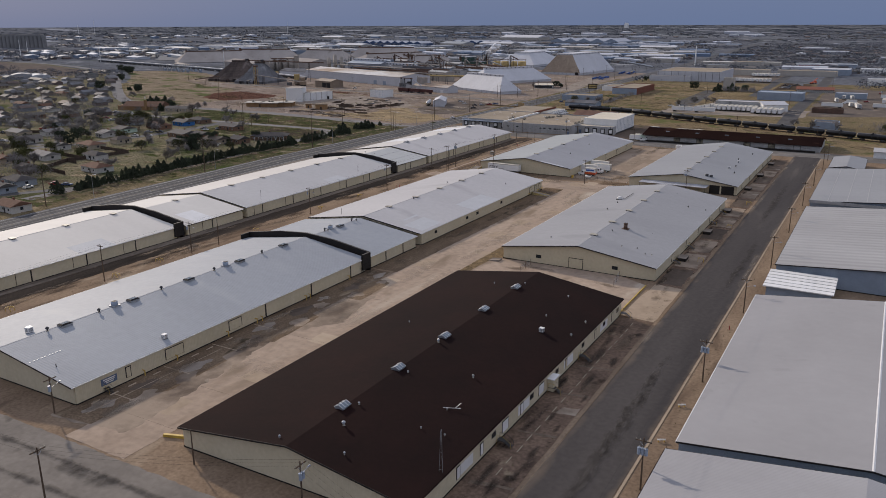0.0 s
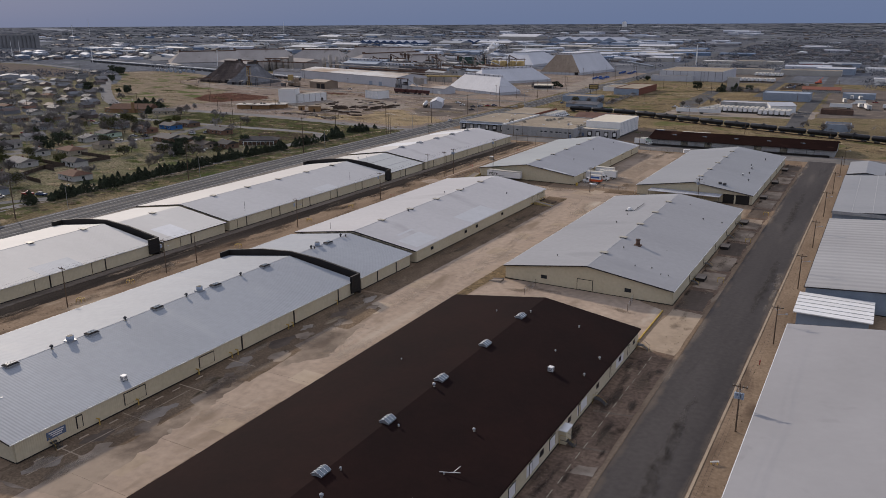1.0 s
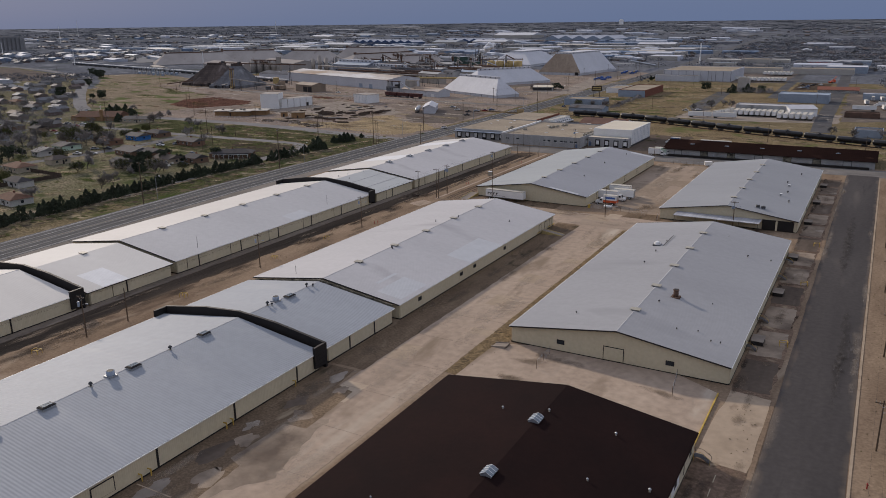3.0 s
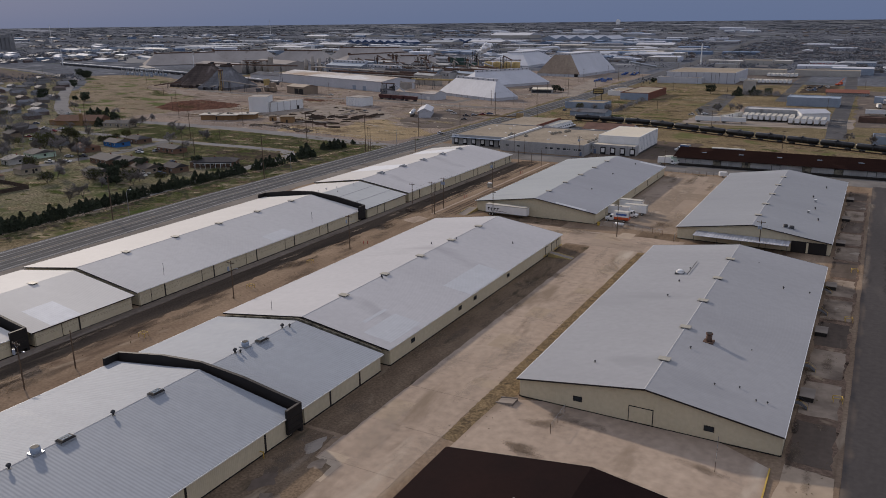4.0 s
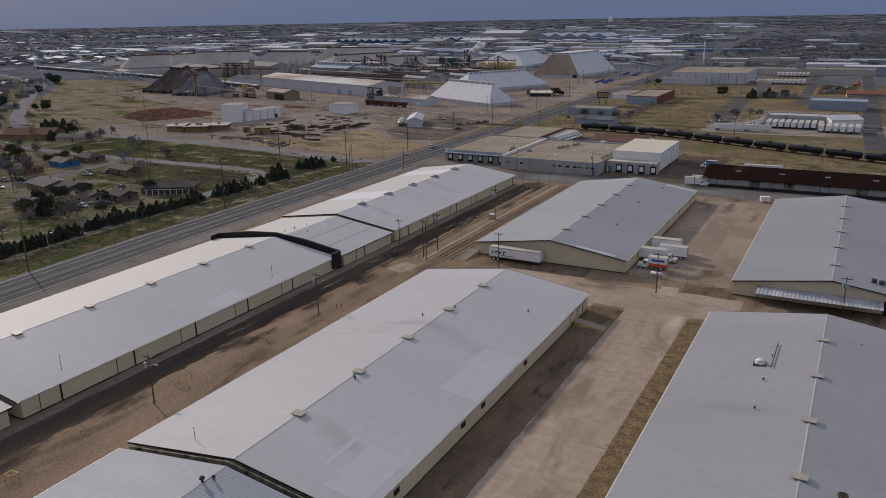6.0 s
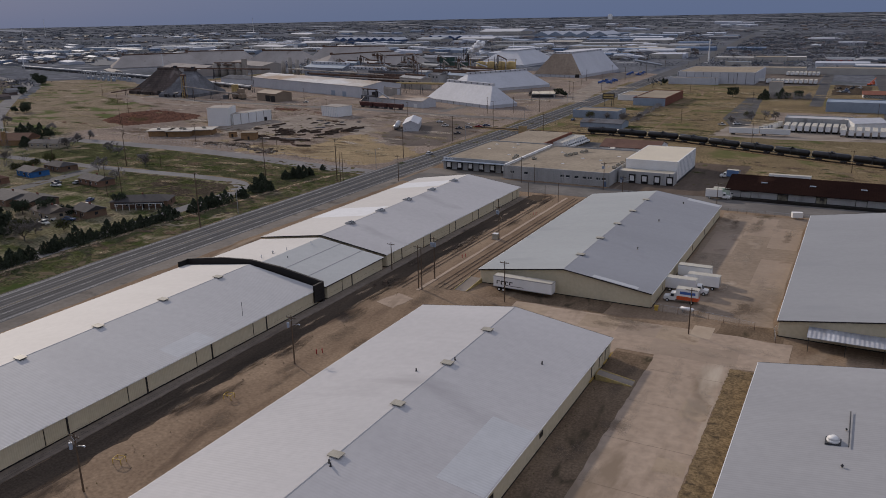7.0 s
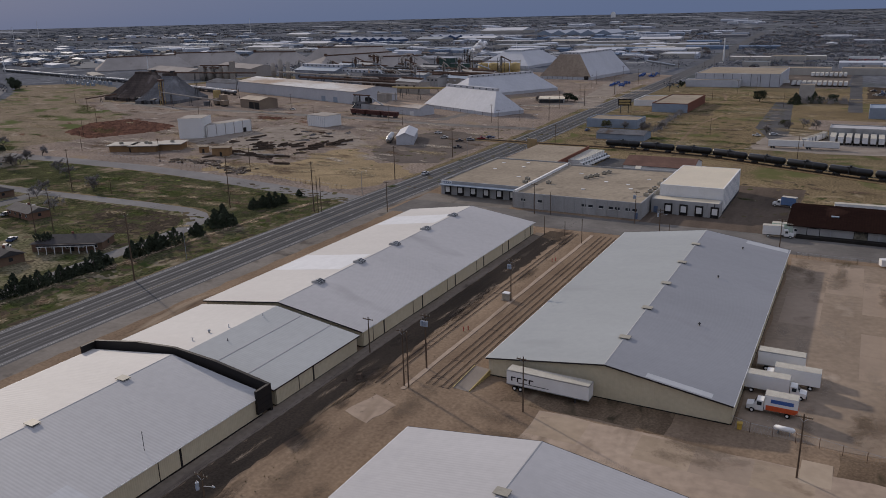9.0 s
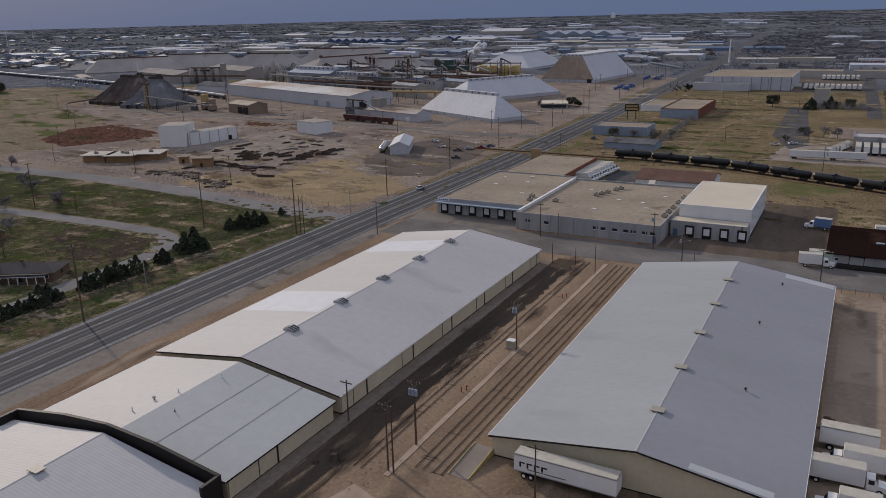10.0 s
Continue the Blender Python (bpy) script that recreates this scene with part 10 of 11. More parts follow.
# ---- railway ----
def track(points, label, y_up=0.1, category="railway", sunk=False):
    t = thing("rail_track", points[0][0], points[0][1], y_up, 0, label, category, "tracks", "structure")
    o = Vector((points[0][0], points[0][1], 0))
    ties = Shape()
    for off in (-0.72, 0.72):
        outline = ribbon([(x - o.x, y - o.y) for x, y in points], 2 * abs(off))
        side = outline[: len(points)] if off > 0 else outline[len(points):][::-1]
        s = Shape()
        for a, b in zip(side, side[1:]):
            s.tube((*a, 0.16), (*b, 0.16), 0.075 if sunk else 0.085, n=4)
        part("rail", s, M["rail"], t)
    for (x0, y0), (x1, y1) in zip(points, points[1:]):
        d = math.hypot(x1 - x0, y1 - y0)
        for k in range(int(d / 0.75)):
            u = k * 0.75 / d
            if sunk and posts.random() < 0.95:
                continue
            ties.block(x0 + (x1 - x0) * u - o.x, y0 + (y1 - y0) * u - o.y, 0.24, 2.5, -0.1, posts.uniform(0.052, 0.068) if sunk else 0.09, math.atan2(y1 - y0, x1 - x0))
    tagged(part("ties", ties, M["timber"], t), kind="stuff")


for x in (-92.4, -83.2, -79.9):
    track([(x, 118 if x < -90 else 122), (x, 236)], "rusty spur track half sunk in dirt", -0.035, "railway", True)
MAIN = [(-215, 403), (-122, 400), (-78, 391), (-16, 362), (95, 318), (300, 240)]
track(MAIN, "railway track on gravel bed", 0.14)


def tank_car(shell="tank_black", top=None):
    t = thing("tank_car", 0, 0, 0, 0, "black railway tank car" if not top else "railway tank car with a painted glint on top", "railway car", "train of tank cars")
    s = Shape()
    n, prof = 18, [(-9.0, 0.2), (-8.85, 0.9), (-8.5, 1.35), (-8.0, 1.5), (8.0, 1.5), (8.5, 1.35), (8.85, 0.9), (9.0, 0.2)]
    for x, r in prof:
        s.v += [(x, r * math.cos(6.2832 * k / n), 2.75 + r * math.sin(6.2832 * k / n)) for k in range(n)]
    for a in range(len(prof) - 1):
        s.f += [(a * n + k, (a + 1) * n + k, (a + 1) * n + (k + 1) % n, a * n + (k + 1) % n) for k in range(n)]
    s.f += [tuple(range(n)), tuple(range(8 * n - 1, 7 * n - 1, -1))]
    body = part("tank", s, M[shell], t, "", True)
    if top:
        # added box in a light colour stands in for the tank's glint
        part("top_sheet", Shape().box(-8.3, 8.3, -1.42, 1.42, 3.2, 4.35), M[top], body)
        part("sill", Shape().box(-9.2, 9.2, -0.35, 0.35, 0.95, 1.3), M["dark_steel"], t)
        for x in (-6, 6):
            part("bogie", Shape().box(x - 1.3, x + 1.3, -1.0, 1.0, 0, 0.95), M["dark_steel"], t)
        return t
    part("dome", Shape().tube((0, 0, 4.1), (0, 0, 4.75), 0.55, 0.5, 10), M[shell], body)
    part("walkway", Shape().box(-1.6, 1.6, -0.9, 0.9, 4.25, 4.31).tube((-1.6, -0.9, 4.3), (-1.6, -0.9, 5.0), 0.04, n=4).tube((1.6, -0.9, 4.3), (1.6, -0.9, 5.0), 0.04, n=4).tube((-1.6, -0.9, 5.0), (1.6, -0.9, 5.0), 0.04, n=4), M["dark_steel"], t)
    part("ladder", Shape().box(-0.3, 0.3, -1.62, -1.55, 1.2, 4.2), M["dark_steel"], t)
    part("stripe", Shape().tube((3.2, 0, 2.75), (3.5, 0, 2.75), 1.515, 1.515, n, False), M["dark_steel"], body)
    part("sill", Shape().box(-9.2, 9.2, -0.35, 0.35, 0.95, 1.3), M["dark_steel"], t)
    for x in (-5.8, 5.8):
        b = part("bogie", Shape().box(x - 1.3, x + 1.3, -1.0, 1.0, 0.5, 0.85), M["dark_steel"], t)
        for dx in (-0.9, 0.9):
            part("wheel_set", Shape().tube((x + dx, -0.82, 0.46), (x + dx, -0.68, 0.46), 0.46, 0.46, 12).tube((x + dx, 0.68, 0.46), (x + dx, 0.82, 0.46), 0.46, 0.46, 12).tube((x + dx, -0.7, 0.46), (x + dx, 0.7, 0.46), 0.09, n=6), M["rail"], b)
    return t


def along_line(points, s):
    for (x0, y0), (x1, y1) in zip(points, points[1:]):
        d = math.hypot(x1 - x0, y1 - y0)
        if s <= d:
            return x0 + (x1 - x0) * s / d, y0 + (y1 - y0) * s / d, math.degrees(math.atan2(y1 - y0, x1 - x0))
        s -= d
    return None


def train(first, points, start, count, pitch=18.9, z=0.28):
    for k in range(count):
        p = along_line(points, start + pitch * k)
        if p:
            m = pose(p[0], p[1], z, 0, 0, p[2])
            if k == 0:
                first.matrix_basis = m
            else:
                copy_thing(first, m)


train(tank_car(), MAIN, 92, 22)
WEST_LINE = [(-1500, 850), (-1155, 755), (-811, 661), (-596, 590), (-470, 540)]
track([(-1155, 755), (-811, 661), (-596, 590)], "railway track past the field", 0.05)
train(tank_car("pile_grey", "white"), WEST_LINE, 330, 36, z=0.2)
hop = thing("hopper_car", -340, 478, 0.1, -11, "dark red railway hopper car", "railway car", "hopper cars")
part("body", Shape().hull([(-6.5, -1.2), (6.5, -1.2), (6.5, 1.2), (-6.5, 1.2)], [(-7.4, -1.5), (7.4, -1.5), (7.4, 1.5), (-7.4, 1.5)], 1.2, 4.2), M["maroon"], hop)
for k in range(7):
    part("rib", Shape().box(-6.6 + 2.2 * k, -6.4 + 2.2 * k, -1.56, 1.56, 1.6, 4.2), M["maroon"], hop)
for x in (-5, 5):
    part("bogie", Shape().box(x - 1.2, x + 1.2, -1, 1, 0, 1.2), M["dark_steel"], hop)
for k in (1, 2):
    copy_thing(hop, pose(-340 + 15.3 * k, 478 - 3.0 * k, 0.1, 0, 0, -11))


# ---- vehicles ----
def wheel(parent, x, y, r=0.5, w=0.28, rim=True):
    t = part("wheel", Shape().tube((x, y - w / 2, r), (x, y + w / 2, r), r, r, 14), M["tyre"], parent)
    if rim:
        part("rim", Shape().tube((x, y - w / 2 - 0.01, r), (x, y + w / 2 + 0.01, r), r * 0.55, r * 0.55, 10), M["white"], t)


def trailer(ln=16.1, label="long white box trailer parked alone", near=True):
    """Nose at +x, doors at -x."""
    t = thing("box_trailer", 0, 0, 0, 0, label, "trailer", "box trailers")
    b = part("body", Shape().box(-ln / 2, ln / 2, -1.3, 1.3, 1.15, 4.05), M["white"], t)
    part("roof", Shape().box(-ln / 2 + 0.05, ln / 2 - 0.05, -1.25, 1.25, 4.05, 4.1), M["trailer_roof"], b)
    for z in (1.15, 3.9) if near else ():
        part("rail", Shape().box(-ln / 2 - 0.02, ln / 2 + 0.02, -1.33, 1.33, z, z + 0.15), M["steel"], b)
    for y in (-0.64, 0.64) if near else ():
        part("rear_door", Shape().box(-ln / 2 - 0.05, -ln / 2, y - 0.6, y + 0.6, 1.3, 3.88), M["white"], b)
    part("underframe", Shape().box(-ln / 2 + 0.3, ln / 2 - 0.3, -0.5, 0.5, 0.85, 1.15), M["dark_steel"], t)
    for x in (-ln / 2 + 1.6, -ln / 2 + 2.8)[: 2 if ln > 10 else 1]:
        for y in (-1.05, 1.05):
            wheel(t, x, y, 0.5, 0.5, near)
    part("landing_leg", Shape().box(ln / 2 - 2.8, ln / 2 - 2.6, -0.9, -0.75, 0, 1.15), M["dark_steel"], t)
    part("landing_leg", Shape().box(ln / 2 - 2.8, ln / 2 - 2.6, 0.75, 0.9, 0, 1.15), M["dark_steel"], t)
    return t


def lettered(t, ln):
    """Plain dark shapes in place of a company mark on both sides."""
    for y, s in ((-1.31, -1), (1.31, 1)):
        for k, w in enumerate((0.95, 0.95, 0.95, 0.95)):
            x = -ln / 2 + 0.9 + 1.2 * k
            part("mark", Shape().box(x, x + w, y - 0.012, y + 0.012, 2.65, 2.9).box(x, x + 0.3, y - 0.012, y + 0.012, 2.0, 2.65), M["black"], t)
        part("text_bar", Shape().box(-ln / 2 + 2.2, -ln / 2 + 8.5, y - 0.012, y + 0.012, 1.75, 1.87), M["dark_steel"], t)


big = trailer(16.2, "long white box trailer with dark mark on its side")
lettered(big, 16.2)
big.matrix_basis = pose(-60.7, 127.8, 0.05, 0, 0, -1)


def box_truck(paint="white", body=6.6, label="white box truck with conventional cab", cabin="white", stripe=None, near=True):
    """Cab at +x."""
    t = thing("box_truck", 0, 0, 0, 0, label, "truck", "box trucks")
    b = part("cargo_box", Shape().box(-body, 0, -1.25, 1.25, 1.0, 3.75), M[paint], t)
    part("roof", Shape().box(-body + 0.03, -0.03, -1.2, 1.2, 3.75, 3.8), M["trailer_roof"], b)
    part("rear_door", Shape().box(-body - 0.03, -body, -1.1, 1.1, 1.1, 3.6), M["steel"], b)
    part("chassis", Shape().box(-body + 0.2, 2.6, -0.45, 0.45, 0.6, 0.95), M["dark_steel"], t)
    c = part("cab", Shape().prism([(0.15, 0.55), (2.9, 0.55), (2.95, 1.35), (1.75, 1.5), (1.3, 2.45), (0.15, 2.5)], -1.0, 1.0), M[cabin], t)
    part("windscreen", Shape().add([(1.80, -0.88, 1.56), (1.80, 0.88, 1.56), (1.37, 0.8, 2.38), (1.37, -0.8, 2.38)], [(0, 1, 2, 3)]), M["glass"], c)
    for y in (-1.01, 1.0) if near else ():
        part("side_window", Shape().box(0.45, 1.25, y, y + 0.012, 1.55, 2.25), M["glass"], c)
    part("bumper", Shape().box(2.9, 3.05, -1.05, 1.05, 0.45, 0.75), M["dark_steel"], c)
    for y in (-0.75, 0.75) if near else ():
        part("headlight", Shape().box(2.9, 2.97, y - 0.16, y + 0.16, 0.95, 1.15), M["skylight"], c)
    for x in (-body + 1.6, 2.0):
        for y in (-0.95, 0.95):
            wheel(t, x, y, 0.45, 0.3, near)
    if stripe:
        for s in (-1, 1):
            part("side_panel", Shape().box(-body, -0.25, *sorted((s * 1.25, s * 1.275)), 1.02, 1.95), M[stripe], b, "orange lower panel")
            part("mark_bar", Shape().box(-4.7, -1.0, *sorted((s * 1.25, s * 1.27)), 2.5, 3.2), M["blue"], b, "blue lettering band")
        part("rear_panel", Shape().box(-body - 0.05, -body - 0.03, -1.1, 1.1, 1.05, 2.0), M[stripe], b)
    return t


tk1 = box_truck("white", 8.0)
tk1.matrix_basis = pose(-20.9, 146.2, 0.06, 0, 0, 0)
copy_thing(tk1, pose(-24.0, 151.2, 0.06, 0, 0, 180))
pup = trailer(8.5, "short white box trailer backed to a dock")
pup.matrix_basis = pose(-23.3, 157.0, 0.06, 0, 0, 0)
van = box_truck("white", 5.4, "white and orange rental truck with blue band", stripe="orange")
van.matrix_basis = pose(-24.2, 138.3, 0.06, 0, 0, 180)
gas = thing("gas_tank", -20.3, 131.5, 0.05, -4, "white horizontal gas tank on legs", "tank")
part("shell", Shape().tube((-1.4, 0, 1.0), (1.4, 0, 1.0), 0.44, 0.44, 14).tube((-1.7, 0, 1.0), (-1.4, 0, 1.0), 0.16, 0.44, 14).tube((1.4, 0, 1.0), (1.7, 0, 1.0), 0.44, 0.16, 14), M["white"], gas, "", True)
for x in (-0.9, 0.9):
    part("leg", Shape().box(x - 0.08, x + 0.08, -0.32, 0.32, 0, 0.68), M["steel"], gas)
tr_small = box_truck("white", 6.0)
far_tk = box_truck("white", 8.0, "white box truck parked in a row", near=False)
far_tk.matrix_basis = pose(-98.5, 337.5, 0.06, 0, 0, 100)
tr_small.matrix_basis = pose(-32.5, 257.2, 0.06, 0, 0, 8)
gt = box_truck("green_white", 6.0, "green and white box truck", "white")
gt.matrix_basis = pose(-30.2, 260.9, 0.06, 0, 0, 5)
for k in range(10):
    copy_thing(far_tk, pose(-126.5 + 0.25 * k, 342.5 + 3.1 * k, 0.06, 0, 0, -3 + 0.4 * k))
bt = box_truck("blue_panel", 5.0, "blue truck parked by the depot")
bt.matrix_basis = pose(-37, 299, 0.06, 0, 0, 170)
cargo = thing("cargo_trailer", -4.5, 236.8, 0.06, 20, "small white enclosed cargo trailer", "trailer")
part("body", Shape().box(-1.7, 1.7, -0.95, 0.95, 0.5, 2.3), M["white"], cargo)
part("tongue", Shape().box(1.7, 2.7, -0.06, 0.06, 0.45, 0.55), M["dark_steel"], cargo)
for y in (-1.0, 1.0):
    wheel(cargo, 0, y, 0.33, 0.2)

long_tr = trailer(16.0, "white box trailer parked in a lot", False)
long_tr.matrix_basis = pose(-48, 429.0, 0.06, 0, 0, 4)
copy_thing(long_tr, pose(-31.5, 430.3, 0.06, 0, 0, 4))
copy_thing(long_tr, pose(-12.0, 294.3, 0.06, 0, 0, 2))
for k in range(9):
    copy_thing(long_tr, pose(-27.5 + 3.7 * k, 456.0, 0.06, 0, 0, 90))
for k in range(6):
    copy_thing(long_tr, pose(3 + 3.9 * k, 446.0, 0.06, 0, 0, 90))
for row, (y, x0) in enumerate(((784, -74), (886, -65), (944, -84), (790, -104))):
    for k in range((11, 8, 6, 2)[row]):
        copy_thing(long_tr, pose(x0 + 4.2 * k, y, 0.06, 0, 0, 90) if row < 3 else pose(x0 + 18 * (k % 2), y + 2 * k, 0.06, 0, 0, 5))
lot = random.Random(31)
for k in range(7):
    copy_thing(far_tk, pose(-38 + 1.0 * k, 447 + 3.5 * k, 0.06, 0, 0, 80 + lot.uniform(-6, 6)))
for k in range(14):
    copy_thing(lot.choice((far_tk, long_tr)), pose(lot.uniform(46, 120), lot.uniform(486, 640), 0.06, 0, 0, lot.choice((90, 0, 180, 100))))


def car(paint, pickup=False, label="parked car"):
    t = thing("pickup_truck" if pickup else "car", 0, 0, 0, 0, label, "car", "parked cars")
    b = part("body", Shape().prism([(-2.3, 0.35), (2.3, 0.35), (2.35, 0.8), (2.2, 0.95), (-2.25, 1.0), (-2.35, 0.7)], -0.88, 0.88), paint, t)
    if pickup:
        part("cab", Shape().hull([(-0.5, -0.82), (1.2, -0.82), (1.2, 0.82), (-0.5, 0.82)], [(-0.35, -0.7), (0.7, -0.7), (0.7, 0.7), (-0.35, 0.7)], 0.97, 1.75), paint, b)
        part("bed", Shape().box(-2.15, -0.65, -0.72, 0.72, 0.98, 1.01), M["black"], b)
        part("glass", Shape().hull([(-0.44, -0.83), (1.12, -0.83), (1.12, 0.83), (-0.44, 0.83)], [(-0.37, -0.74), (0.82, -0.74), (0.82, 0.74), (-0.37, 0.74)], 1.1, 1.6), M["glass"], b)
    else:
        part("cabin", Shape().hull([(-1.9, -0.8), (1.0, -0.8), (1.0, 0.8), (-1.9, 0.8)], [(-1.3, -0.62), (0.3, -0.62), (0.3, 0.62), (-1.3, 0.62)], 0.96, 1.48), M["glass"], b)
        part("roof", Shape().box(-1.35, 0.35, -0.64, 0.64, 1.46, 1.52), paint, b)
    for x in (-1.4, 1.4):
        part("axle", Shape().tube((x, -0.9, 0.33), (x, -0.7, 0.33), 0.33, 0.33, 12).tube((x, 0.7, 0.33), (x, 0.9, 0.33), 0.33, 0.33, 12).tube((x, -0.72, 0.33), (x, 0.72, 0.33), 0.06, n=6), M["tyre"], t)
    return t


CARS = [car(p, k % 2 == 1, ("white", "black", "grey", "red", "dark blue", "cream")[k] + (" pickup parked on bare ground" if k % 2 else " car parked on the ground")) for k, p in enumerate(CAR_PAINTS)]


def park(k, x, y, turn):
    ob = CARS[k % len(CARS)]
    m = pose(x, y, 0.06, 0, 0, turn)
    if "placed" not in ob:
        ob["placed"] = 1
        ob.matrix_basis = m
        return
    copy_thing(ob, m)


for k, (x, y, a) in enumerate(((-186.0, 303, 92), (-214, 392, 30), (-210, 398, 30), (-206, 404, 30), (-203, 410, 30), (-228, 400, 20), (-240, 415, 0), (-205, 372, 40), (-262, 140, 20), (-252, 143, 110), (-240, 129, 20), (-247, 126, 30), (-300, 168, 10), (-305, 172, 10), (-296, 176, 100), (-290, 183, 10), (-300, 188, 20), (-318, 126, 30), (-310, 130, 30), (-318, 146, 20), (-324, 142, 20), (-222, 4, 20), (-216, 6, 20), (-226, -6, 100), (-430, 214, 20), (-438, 206, 10), (-444, 212, 60), (-424, 204, 10), (-450, 205, 20), (-409, 488, 20), (-142, 455, 10), (-136, 452, 30), (-150, 458, 60), (-124, 444, 0), (-160, 455, 90), (-66, 465, 0), (-58, 472, 30))):
    park(k, x, y, a)
for k in range(18):
    x = lot.uniform(-560, -235)
    y = lot.uniform(-50, 170 + 0.4 * (-235 - x))
    if any(math.hypot(x - h[0], y - h[1]) < 11 for h in HOUSES) or y > 190 + 0.5 * (-300 - x):
        continue
    park(k, x, y, lot.choice((29, 119, 0, 90)))
for k in range(20):
    park(k, *((lot.uniform(36, 140), lot.uniform(540, 720)) if k % 3 == 0 else (lot.uniform(-11, 12), lot.uniform(690, 765))), lot.choice((0, 90, 30)))

# ---- fences, ramps, guards and small yard things ----
def wire_fence(points, h=1.8, label="chain link fence on steel posts"):
    for (x0, y0), (x1, y1) in zip(points, points[1:]):
        d, a = math.hypot(x1 - x0, y1 - y0), math.degrees(math.atan2(y1 - y0, x1 - x0))
        t = thing("wire_fence", x0, y0, 0.05, a, label, "fence", "wire fences")
        m = max(1, int(d / 3))
        for k in range(m + 1):
            part("post", Shape().tube((d * k / m, 0, 0), (d * k / m, 0, h + 0.1), 0.05, n=6), M["rust"], t)
        part("top_rail", Shape().tube((0, 0, h), (d, 0, h), 0.025, n=4), M["steel"], t)
        mesh = Shape()
        for k in range(int(d / 0.5)):
            mesh.tube((0.5 * k, 0, 0.05), (0.5 * k + 0.5, 0, h), 0.006, n=3, caps=False).tube((0.5 * k + 0.5, 0, 0.05), (0.5 * k, 0, h), 0.006, n=3, caps=False)
        part("mesh", mesh, M["steel"], t)


wire_fence([(-29, 131), (-25.5, 129.6), (-14.8, 129.1), (-4.5, 127.1)])
wire_fence([(0.5, 121), (-0.3, 126.0), (0.6, 131)])
wire_fence([(-27, 236.5), (44, 236.5)], 1.6)
wire_fence([(9.5, -2.0), (9.8, -10)], 1.8)
wire_fence([(36, -1), (37, -9)], 1.8)
wire_fence([(-200, 262), (-290, 274), (-380, 284)], 1.8)


def guard_frame(x, y, turn=0.0, w=1.6, h=1.0, paint="paint_yellow"):
    t = thing("guard_frame", x, y, 0.04, turn, "yellow tubular guard frame", "guard rail", "yellow guards")
    for dx in (-w / 2, w / 2):
        for dy in (-w / 2.6, w / 2.6):
            part("post", Shape().tube((dx, dy, 0), (dx, dy, h), 0.06, n=6), M[paint], t)
    for dy in (-w / 2.6, w / 2.6):
        part("rail", Shape().tube((-w / 2, dy, h), (w / 2, dy, h), 0.06, n=6), M[paint], t)
    for dx in (-w / 2, w / 2):
        part("rail", Shape().tube((dx, -w / 2.6, h), (dx, w / 2.6, h), 0.06, n=6), M[paint], t)


for x, y in ((-88.4, -12.4), (-89.5, 24.4), (-89.0, 49.5), (-88.6, -100.6), (-88.2, -69.5), (-89.1, -53.4), (52.6, 25.6), (52.6, 70.7), (52.4, 112)):
    guard_frame(x, y, 10)
for y in (-84.1, -69.6):
    t = thing("kerb_marker", 69.5, y, 0.05, 30, "small white kerb barrier", "barrier", "kerb barriers")
    part("bar", Shape().box(-0.7, 0.7, -0.1, 0.1, 0.35, 0.55), M["white"], t)
    for x in (-0.5, 0.5):
        part("leg", Shape().box(x - 0.06, x + 0.06, -0.15, 0.15, 0, 0.36), M["paint_yellow"], t)
for x, y in ((-89.0, 148.5), (-88.4, 149.6), (-88.9, 205), (-88.2, 206), (-86.4, 73.5), (-85.6, 74.5), (70.1, -26.0)):
    t = thing("hydrant_post", x, y, 0.05, 0, "short red hydrant post", "hydrant", "red hydrant posts")
    part("post", Shape().tube((0, 0, 0), (0, 0, 0.95), 0.11, 0.09, 8), M["red"], t)
    part("cap", Shape().tube((0, 0, 0.9), (0, 0, 1.05), 0.15, 0.08, 8).tube((-0.2, 0, 0.7), (0.2, 0, 0.7), 0.06, n=6), M["red"], t)
ub = thing("utility_cabinet", -88.4, 171.3, 0.05, 0, "cream utility cabinet on a slab", "cabinet")
part("body", Shape().box(-0.9, 0.9, -0.7, 0.7, 0.15, 1.7), M["tan_metal"], ub)
part("lid", Shape().prism([(-1.0, 1.7), (1.0, 1.7), (0.9, 1.85), (-0.9, 1.85)], -0.8, 0.8), M["white"], ub)
part("slab", Shape().box(-1.2, 1.2, -1.0, 1.0, 0, 0.15), M["slab"], ub)


def ramp(x, y, turn, ln, w, h, rails=True):
    t = thing("loading_ramp", x, y, 0.05, turn, "concrete loading ramp with yellow edges" if rails else "plain concrete loading ramp", "ramp", "loading ramps")
    part("slope", Shape().prism([(0, 0), (ln, 0), (ln, h)], -w / 2, w / 2), M["slab"], t)
    for s in (-1, 1):
        part("edge", Shape().prism([(0, 0), (ln, 0), (ln, h + 0.14), (0, 0.16)], s * w / 2 - 0.08, s * w / 2 + 0.08), M["paint_worn_yellow" if rails else "slab"], t)


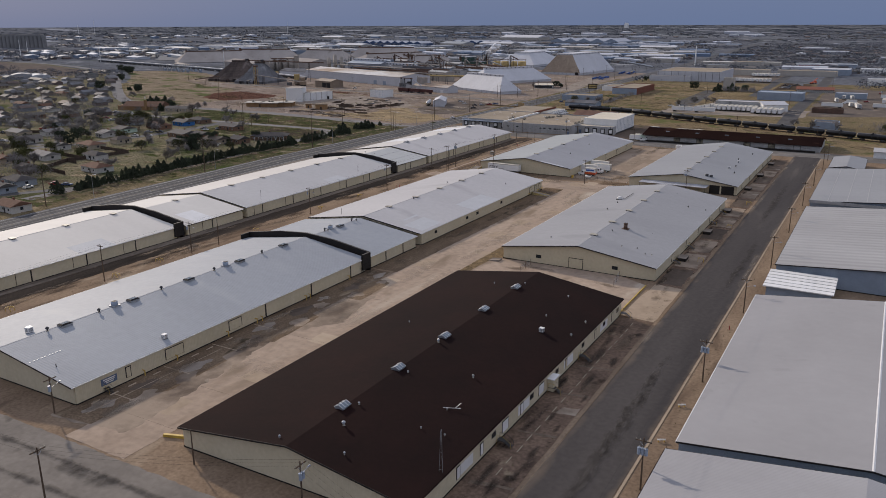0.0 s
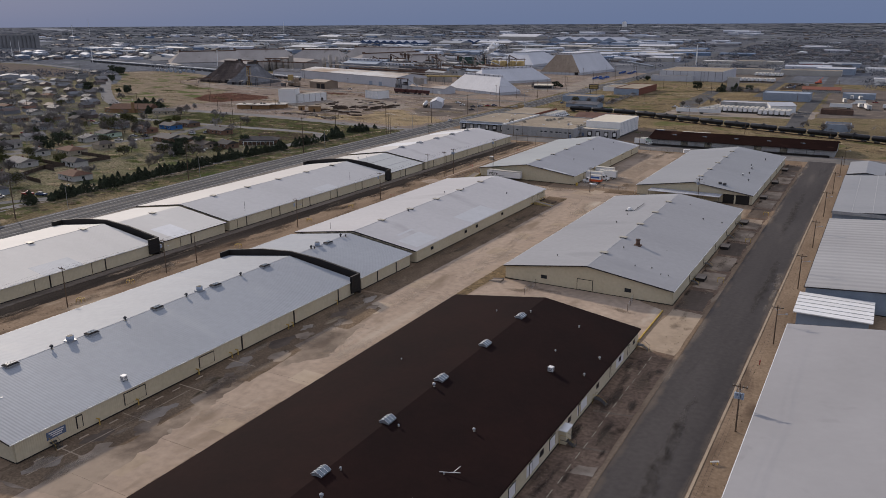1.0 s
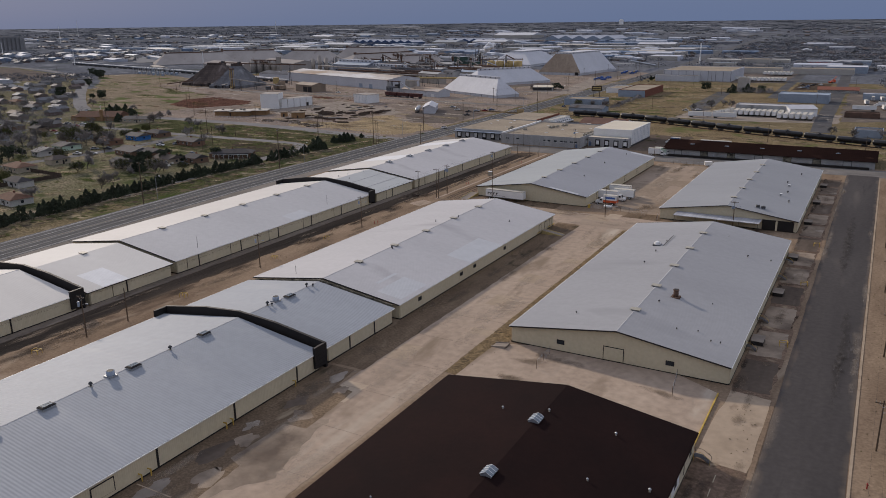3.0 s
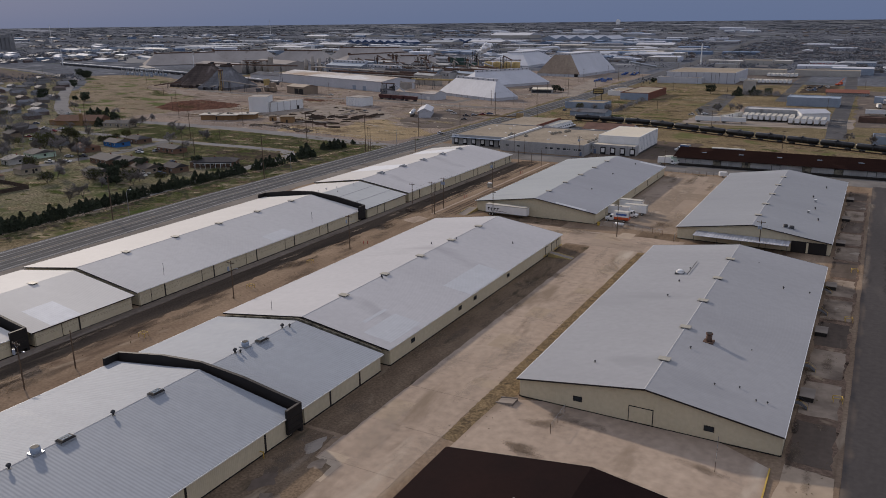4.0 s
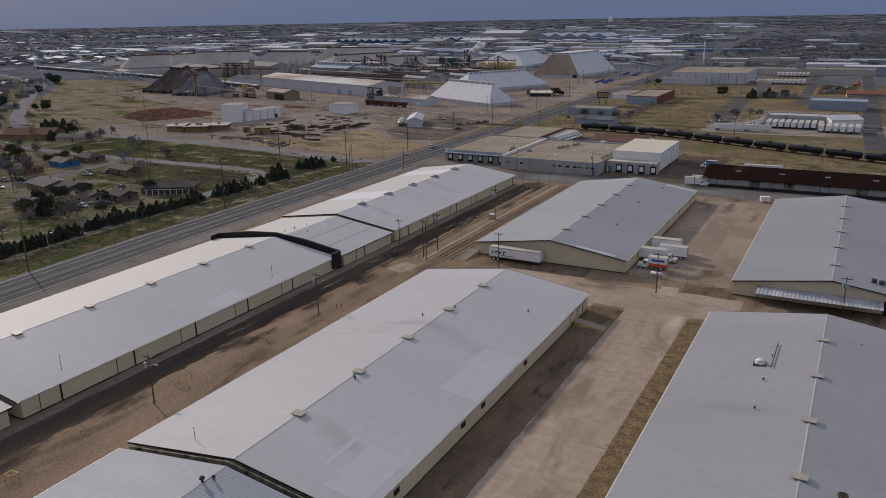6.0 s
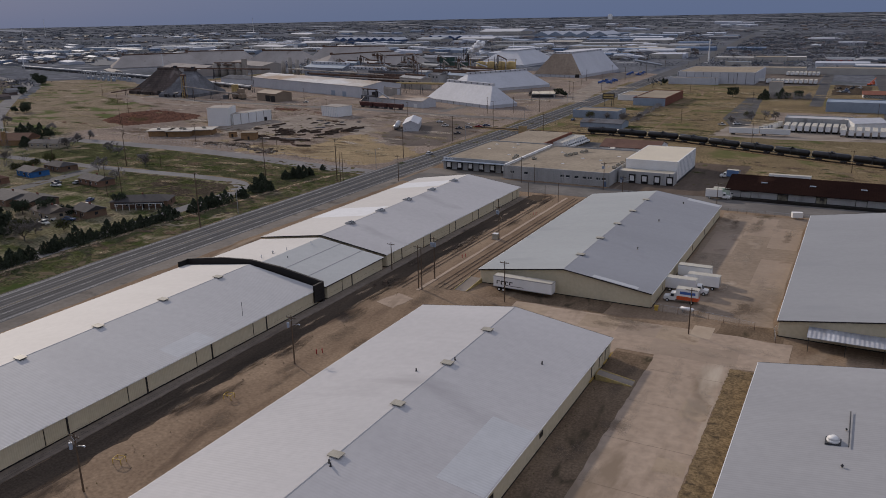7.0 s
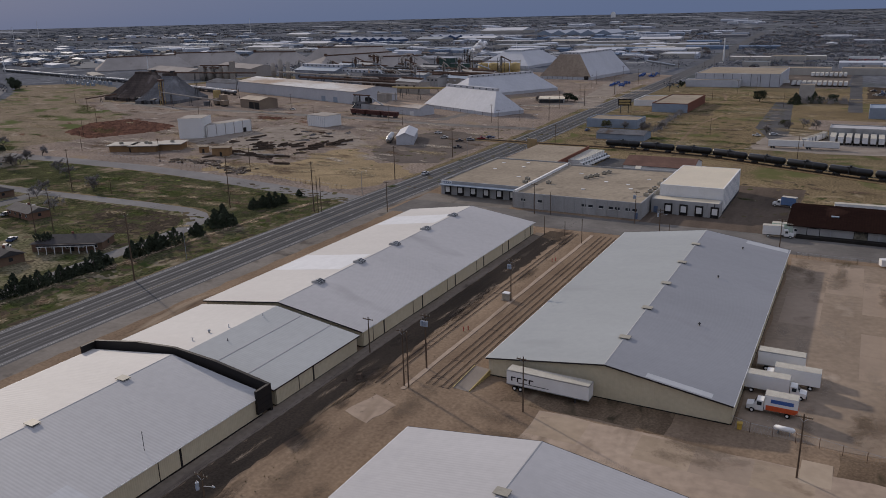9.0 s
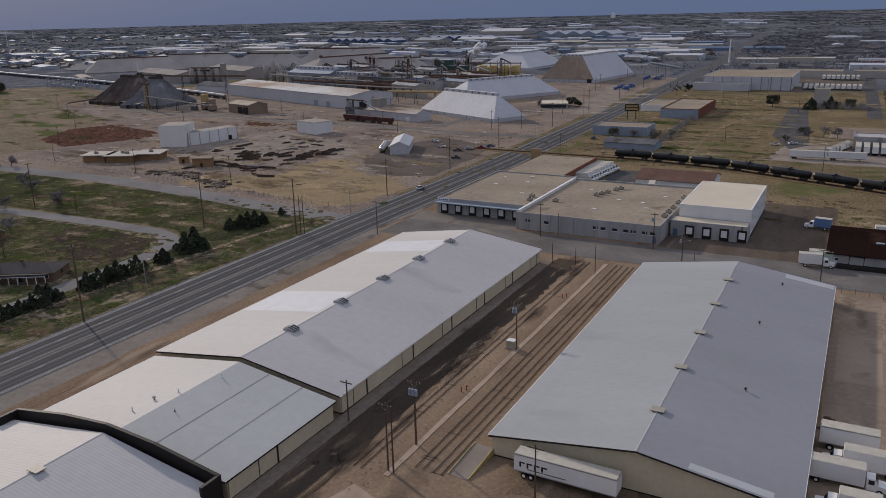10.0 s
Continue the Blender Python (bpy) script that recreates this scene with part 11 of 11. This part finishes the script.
ramp(-76.6, 122.6, 86, 8.6, 3.6, 1.1)
ramp(-21.8, 88.9, 180, 7.2, 2.6, 1.1)
ramp(-3.4, -2.8, 0, 3.4, 2.4, 0.5, False)
bm_ = thing("yellow_bumper_beam", -4.2, -123.8, 0.05, 20, "yellow painted concrete bumper beam", "barrier")
part("beam", Shape().box(-2.2, 2.2, -0.25, 0.25, 0, 0.5), M["paint_yellow"], bm_)
for y in (-109.5, -101.0, -86.0, -76.6, -74.8, -58.2, -56.6, -39.4):
    t = thing("dock_guard", -28.8, y, 0.05, 0, "yellow steel dock guard post", "bollard", "dock guards")
    part("post", Shape().tube((0, 0, 0), (0, 0, 1.25), 0.11, n=8), M["paint_yellow"], t)
    part("arm", Shape().box(-0.9, 0.05, -0.07, 0.07, 1.05, 1.2), M["paint_yellow"], t)


def steps(x, y, turn, n=5, w=1.2):
    """Open metal steps with a landing and rails; they climb towards +x."""
    t = thing("dock_steps", x, y, 0.05, turn, "dark steel dock steps with hand rails", "steps", "dock steps")
    for k in range(n):
        part("tread", Shape().box(0.28 * k, 0.28 * k + 0.3, -w / 2, w / 2, 0.18 * k + 0.12, 0.18 * k + 0.17), M["dark_steel"], t)
    part("landing", Shape().box(0.28 * n, 0.28 * n + 1.2, -w / 2, w / 2, 0.18 * n, 0.18 * n + 0.06), M["dark_steel"], t)
    for s in (-1, 1):
        part("hand_rail", Shape().tube((0, s * w / 2, 0.95), (0.28 * n, s * w / 2, 0.95 + 0.18 * n), 0.03, n=5).tube((0.28 * n, s * w / 2, 0.95 + 0.18 * n), (0.28 * n + 1.2, s * w / 2, 0.95 + 0.18 * n), 0.03, n=5).tube((0, s * w / 2, 0), (0, s * w / 2, 0.95), 0.03, n=5).tube((0.28 * n + 1.15, s * w / 2, 0), (0.28 * n + 1.15, s * w / 2, 0.95 + 0.18 * n), 0.03, n=5), M["paint_yellow"] if s > 0 else M["dark_steel"], t)


steps(-27.8, -118.2, 180)
for y in (-98.2, -58.6, -29.8, -75.5, 20, 38, 73, 90):
    steps(48.0, y, 180)
for y in (25, 60, 95, 141, 175, 209):
    t = thing("concrete_dock", 46.3, y, 0.04, 0, "concrete dock block by the wall", "dock", "concrete docks")
    part("block", Shape().box(0, 2.4, -2, 2, 0, 0.95), M["plinth"], t)
    part("deck", Shape().box(-0.1, 2.5, -2.1, 2.1, 0.95, 1.05), M["slab"], t)
bin_ = thing("yellow_bin", -27.2, 130.2, 0.05, 0, "yellow upright waste bin", "bin")
part("body", Shape().hull([(-0.35, -0.35), (0.35, -0.35), (0.35, 0.35), (-0.35, 0.35)], [(-0.42, -0.42), (0.42, -0.42), (0.42, 0.42), (-0.42, 0.42)], 0, 1.1), M["paint_yellow"], bin_)
part("lid", Shape().box(-0.45, 0.45, -0.45, 0.45, 1.1, 1.2), M["paint_yellow"], bin_)
for k in range(9):
    t = thing("scrap_heap_item", -26.6 + lot.uniform(-0.9, 1.6), 163 + lot.uniform(-3.5, 4.5), 0.05, lot.uniform(0, 180), "weathered scrap pallet beside the dock", "pallet", "scrap pallets")
    for j in range(4):
        part("slat", Shape().box(-0.6, 0.6, -0.55 + 0.3 * j, -0.35 + 0.3 * j, 0.1, 0.14), M["wood"], t)
    for j in (-0.5, 0, 0.45):
        part("bearer", Shape().box(j, j + 0.09, -0.55, 0.55, 0, 0.1), M["wood"], t)
for x, y, s in ((-97.2, 118.5, 1.4), (-99, 116, 0.9)):
    t = thing("dark_bale", x, y, 0.05, 20, "dark discarded bundle on the lane", "bundle", "bundles")
    part("bale_body", Shape().hull([(-s / 2, -s / 2), (s / 2, -s / 2), (s / 2, s / 2), (-s / 2, s / 2)], [(-s / 3, -s / 3), (s / 3, -s / 4), (s / 3, s / 3), (-s / 4, s / 3)], 0, s * 0.6), M["timber"], t)
# weeds and litter in the dirt
weeds = Shape()
for k in range(1100):
    x, y = lot.choice(((-90, lot.uniform(-120, 235)), (-28, lot.uniform(0, 100)), (-3.5, lot.uniform(-20, 104)), (51, lot.uniform(-120, 230)), (70.2, lot.uniform(-130, 235)), (-14, lot.uniform(232, 238))))
    x += lot.gauss(0, 1.6)
    if 54.3 < x < 67.8:
        continue
    for j in range(3):
        a, s = lot.uniform(0, 6.28), lot.uniform(0.04, 0.15)
        weeds.add([(x + s * math.cos(a), y + s * math.sin(a), 0.04), (x - s * math.cos(a), y - s * math.sin(a), 0.04), (x + lot.gauss(0, 0.1), y + lot.gauss(0, 0.1), 0.05 + s * 1.3)], [(0, 1, 2)])
single("weeds", weeds, M["weeds"], "low dry weeds and tufts in the dirt", "weeds", kind="stuff")
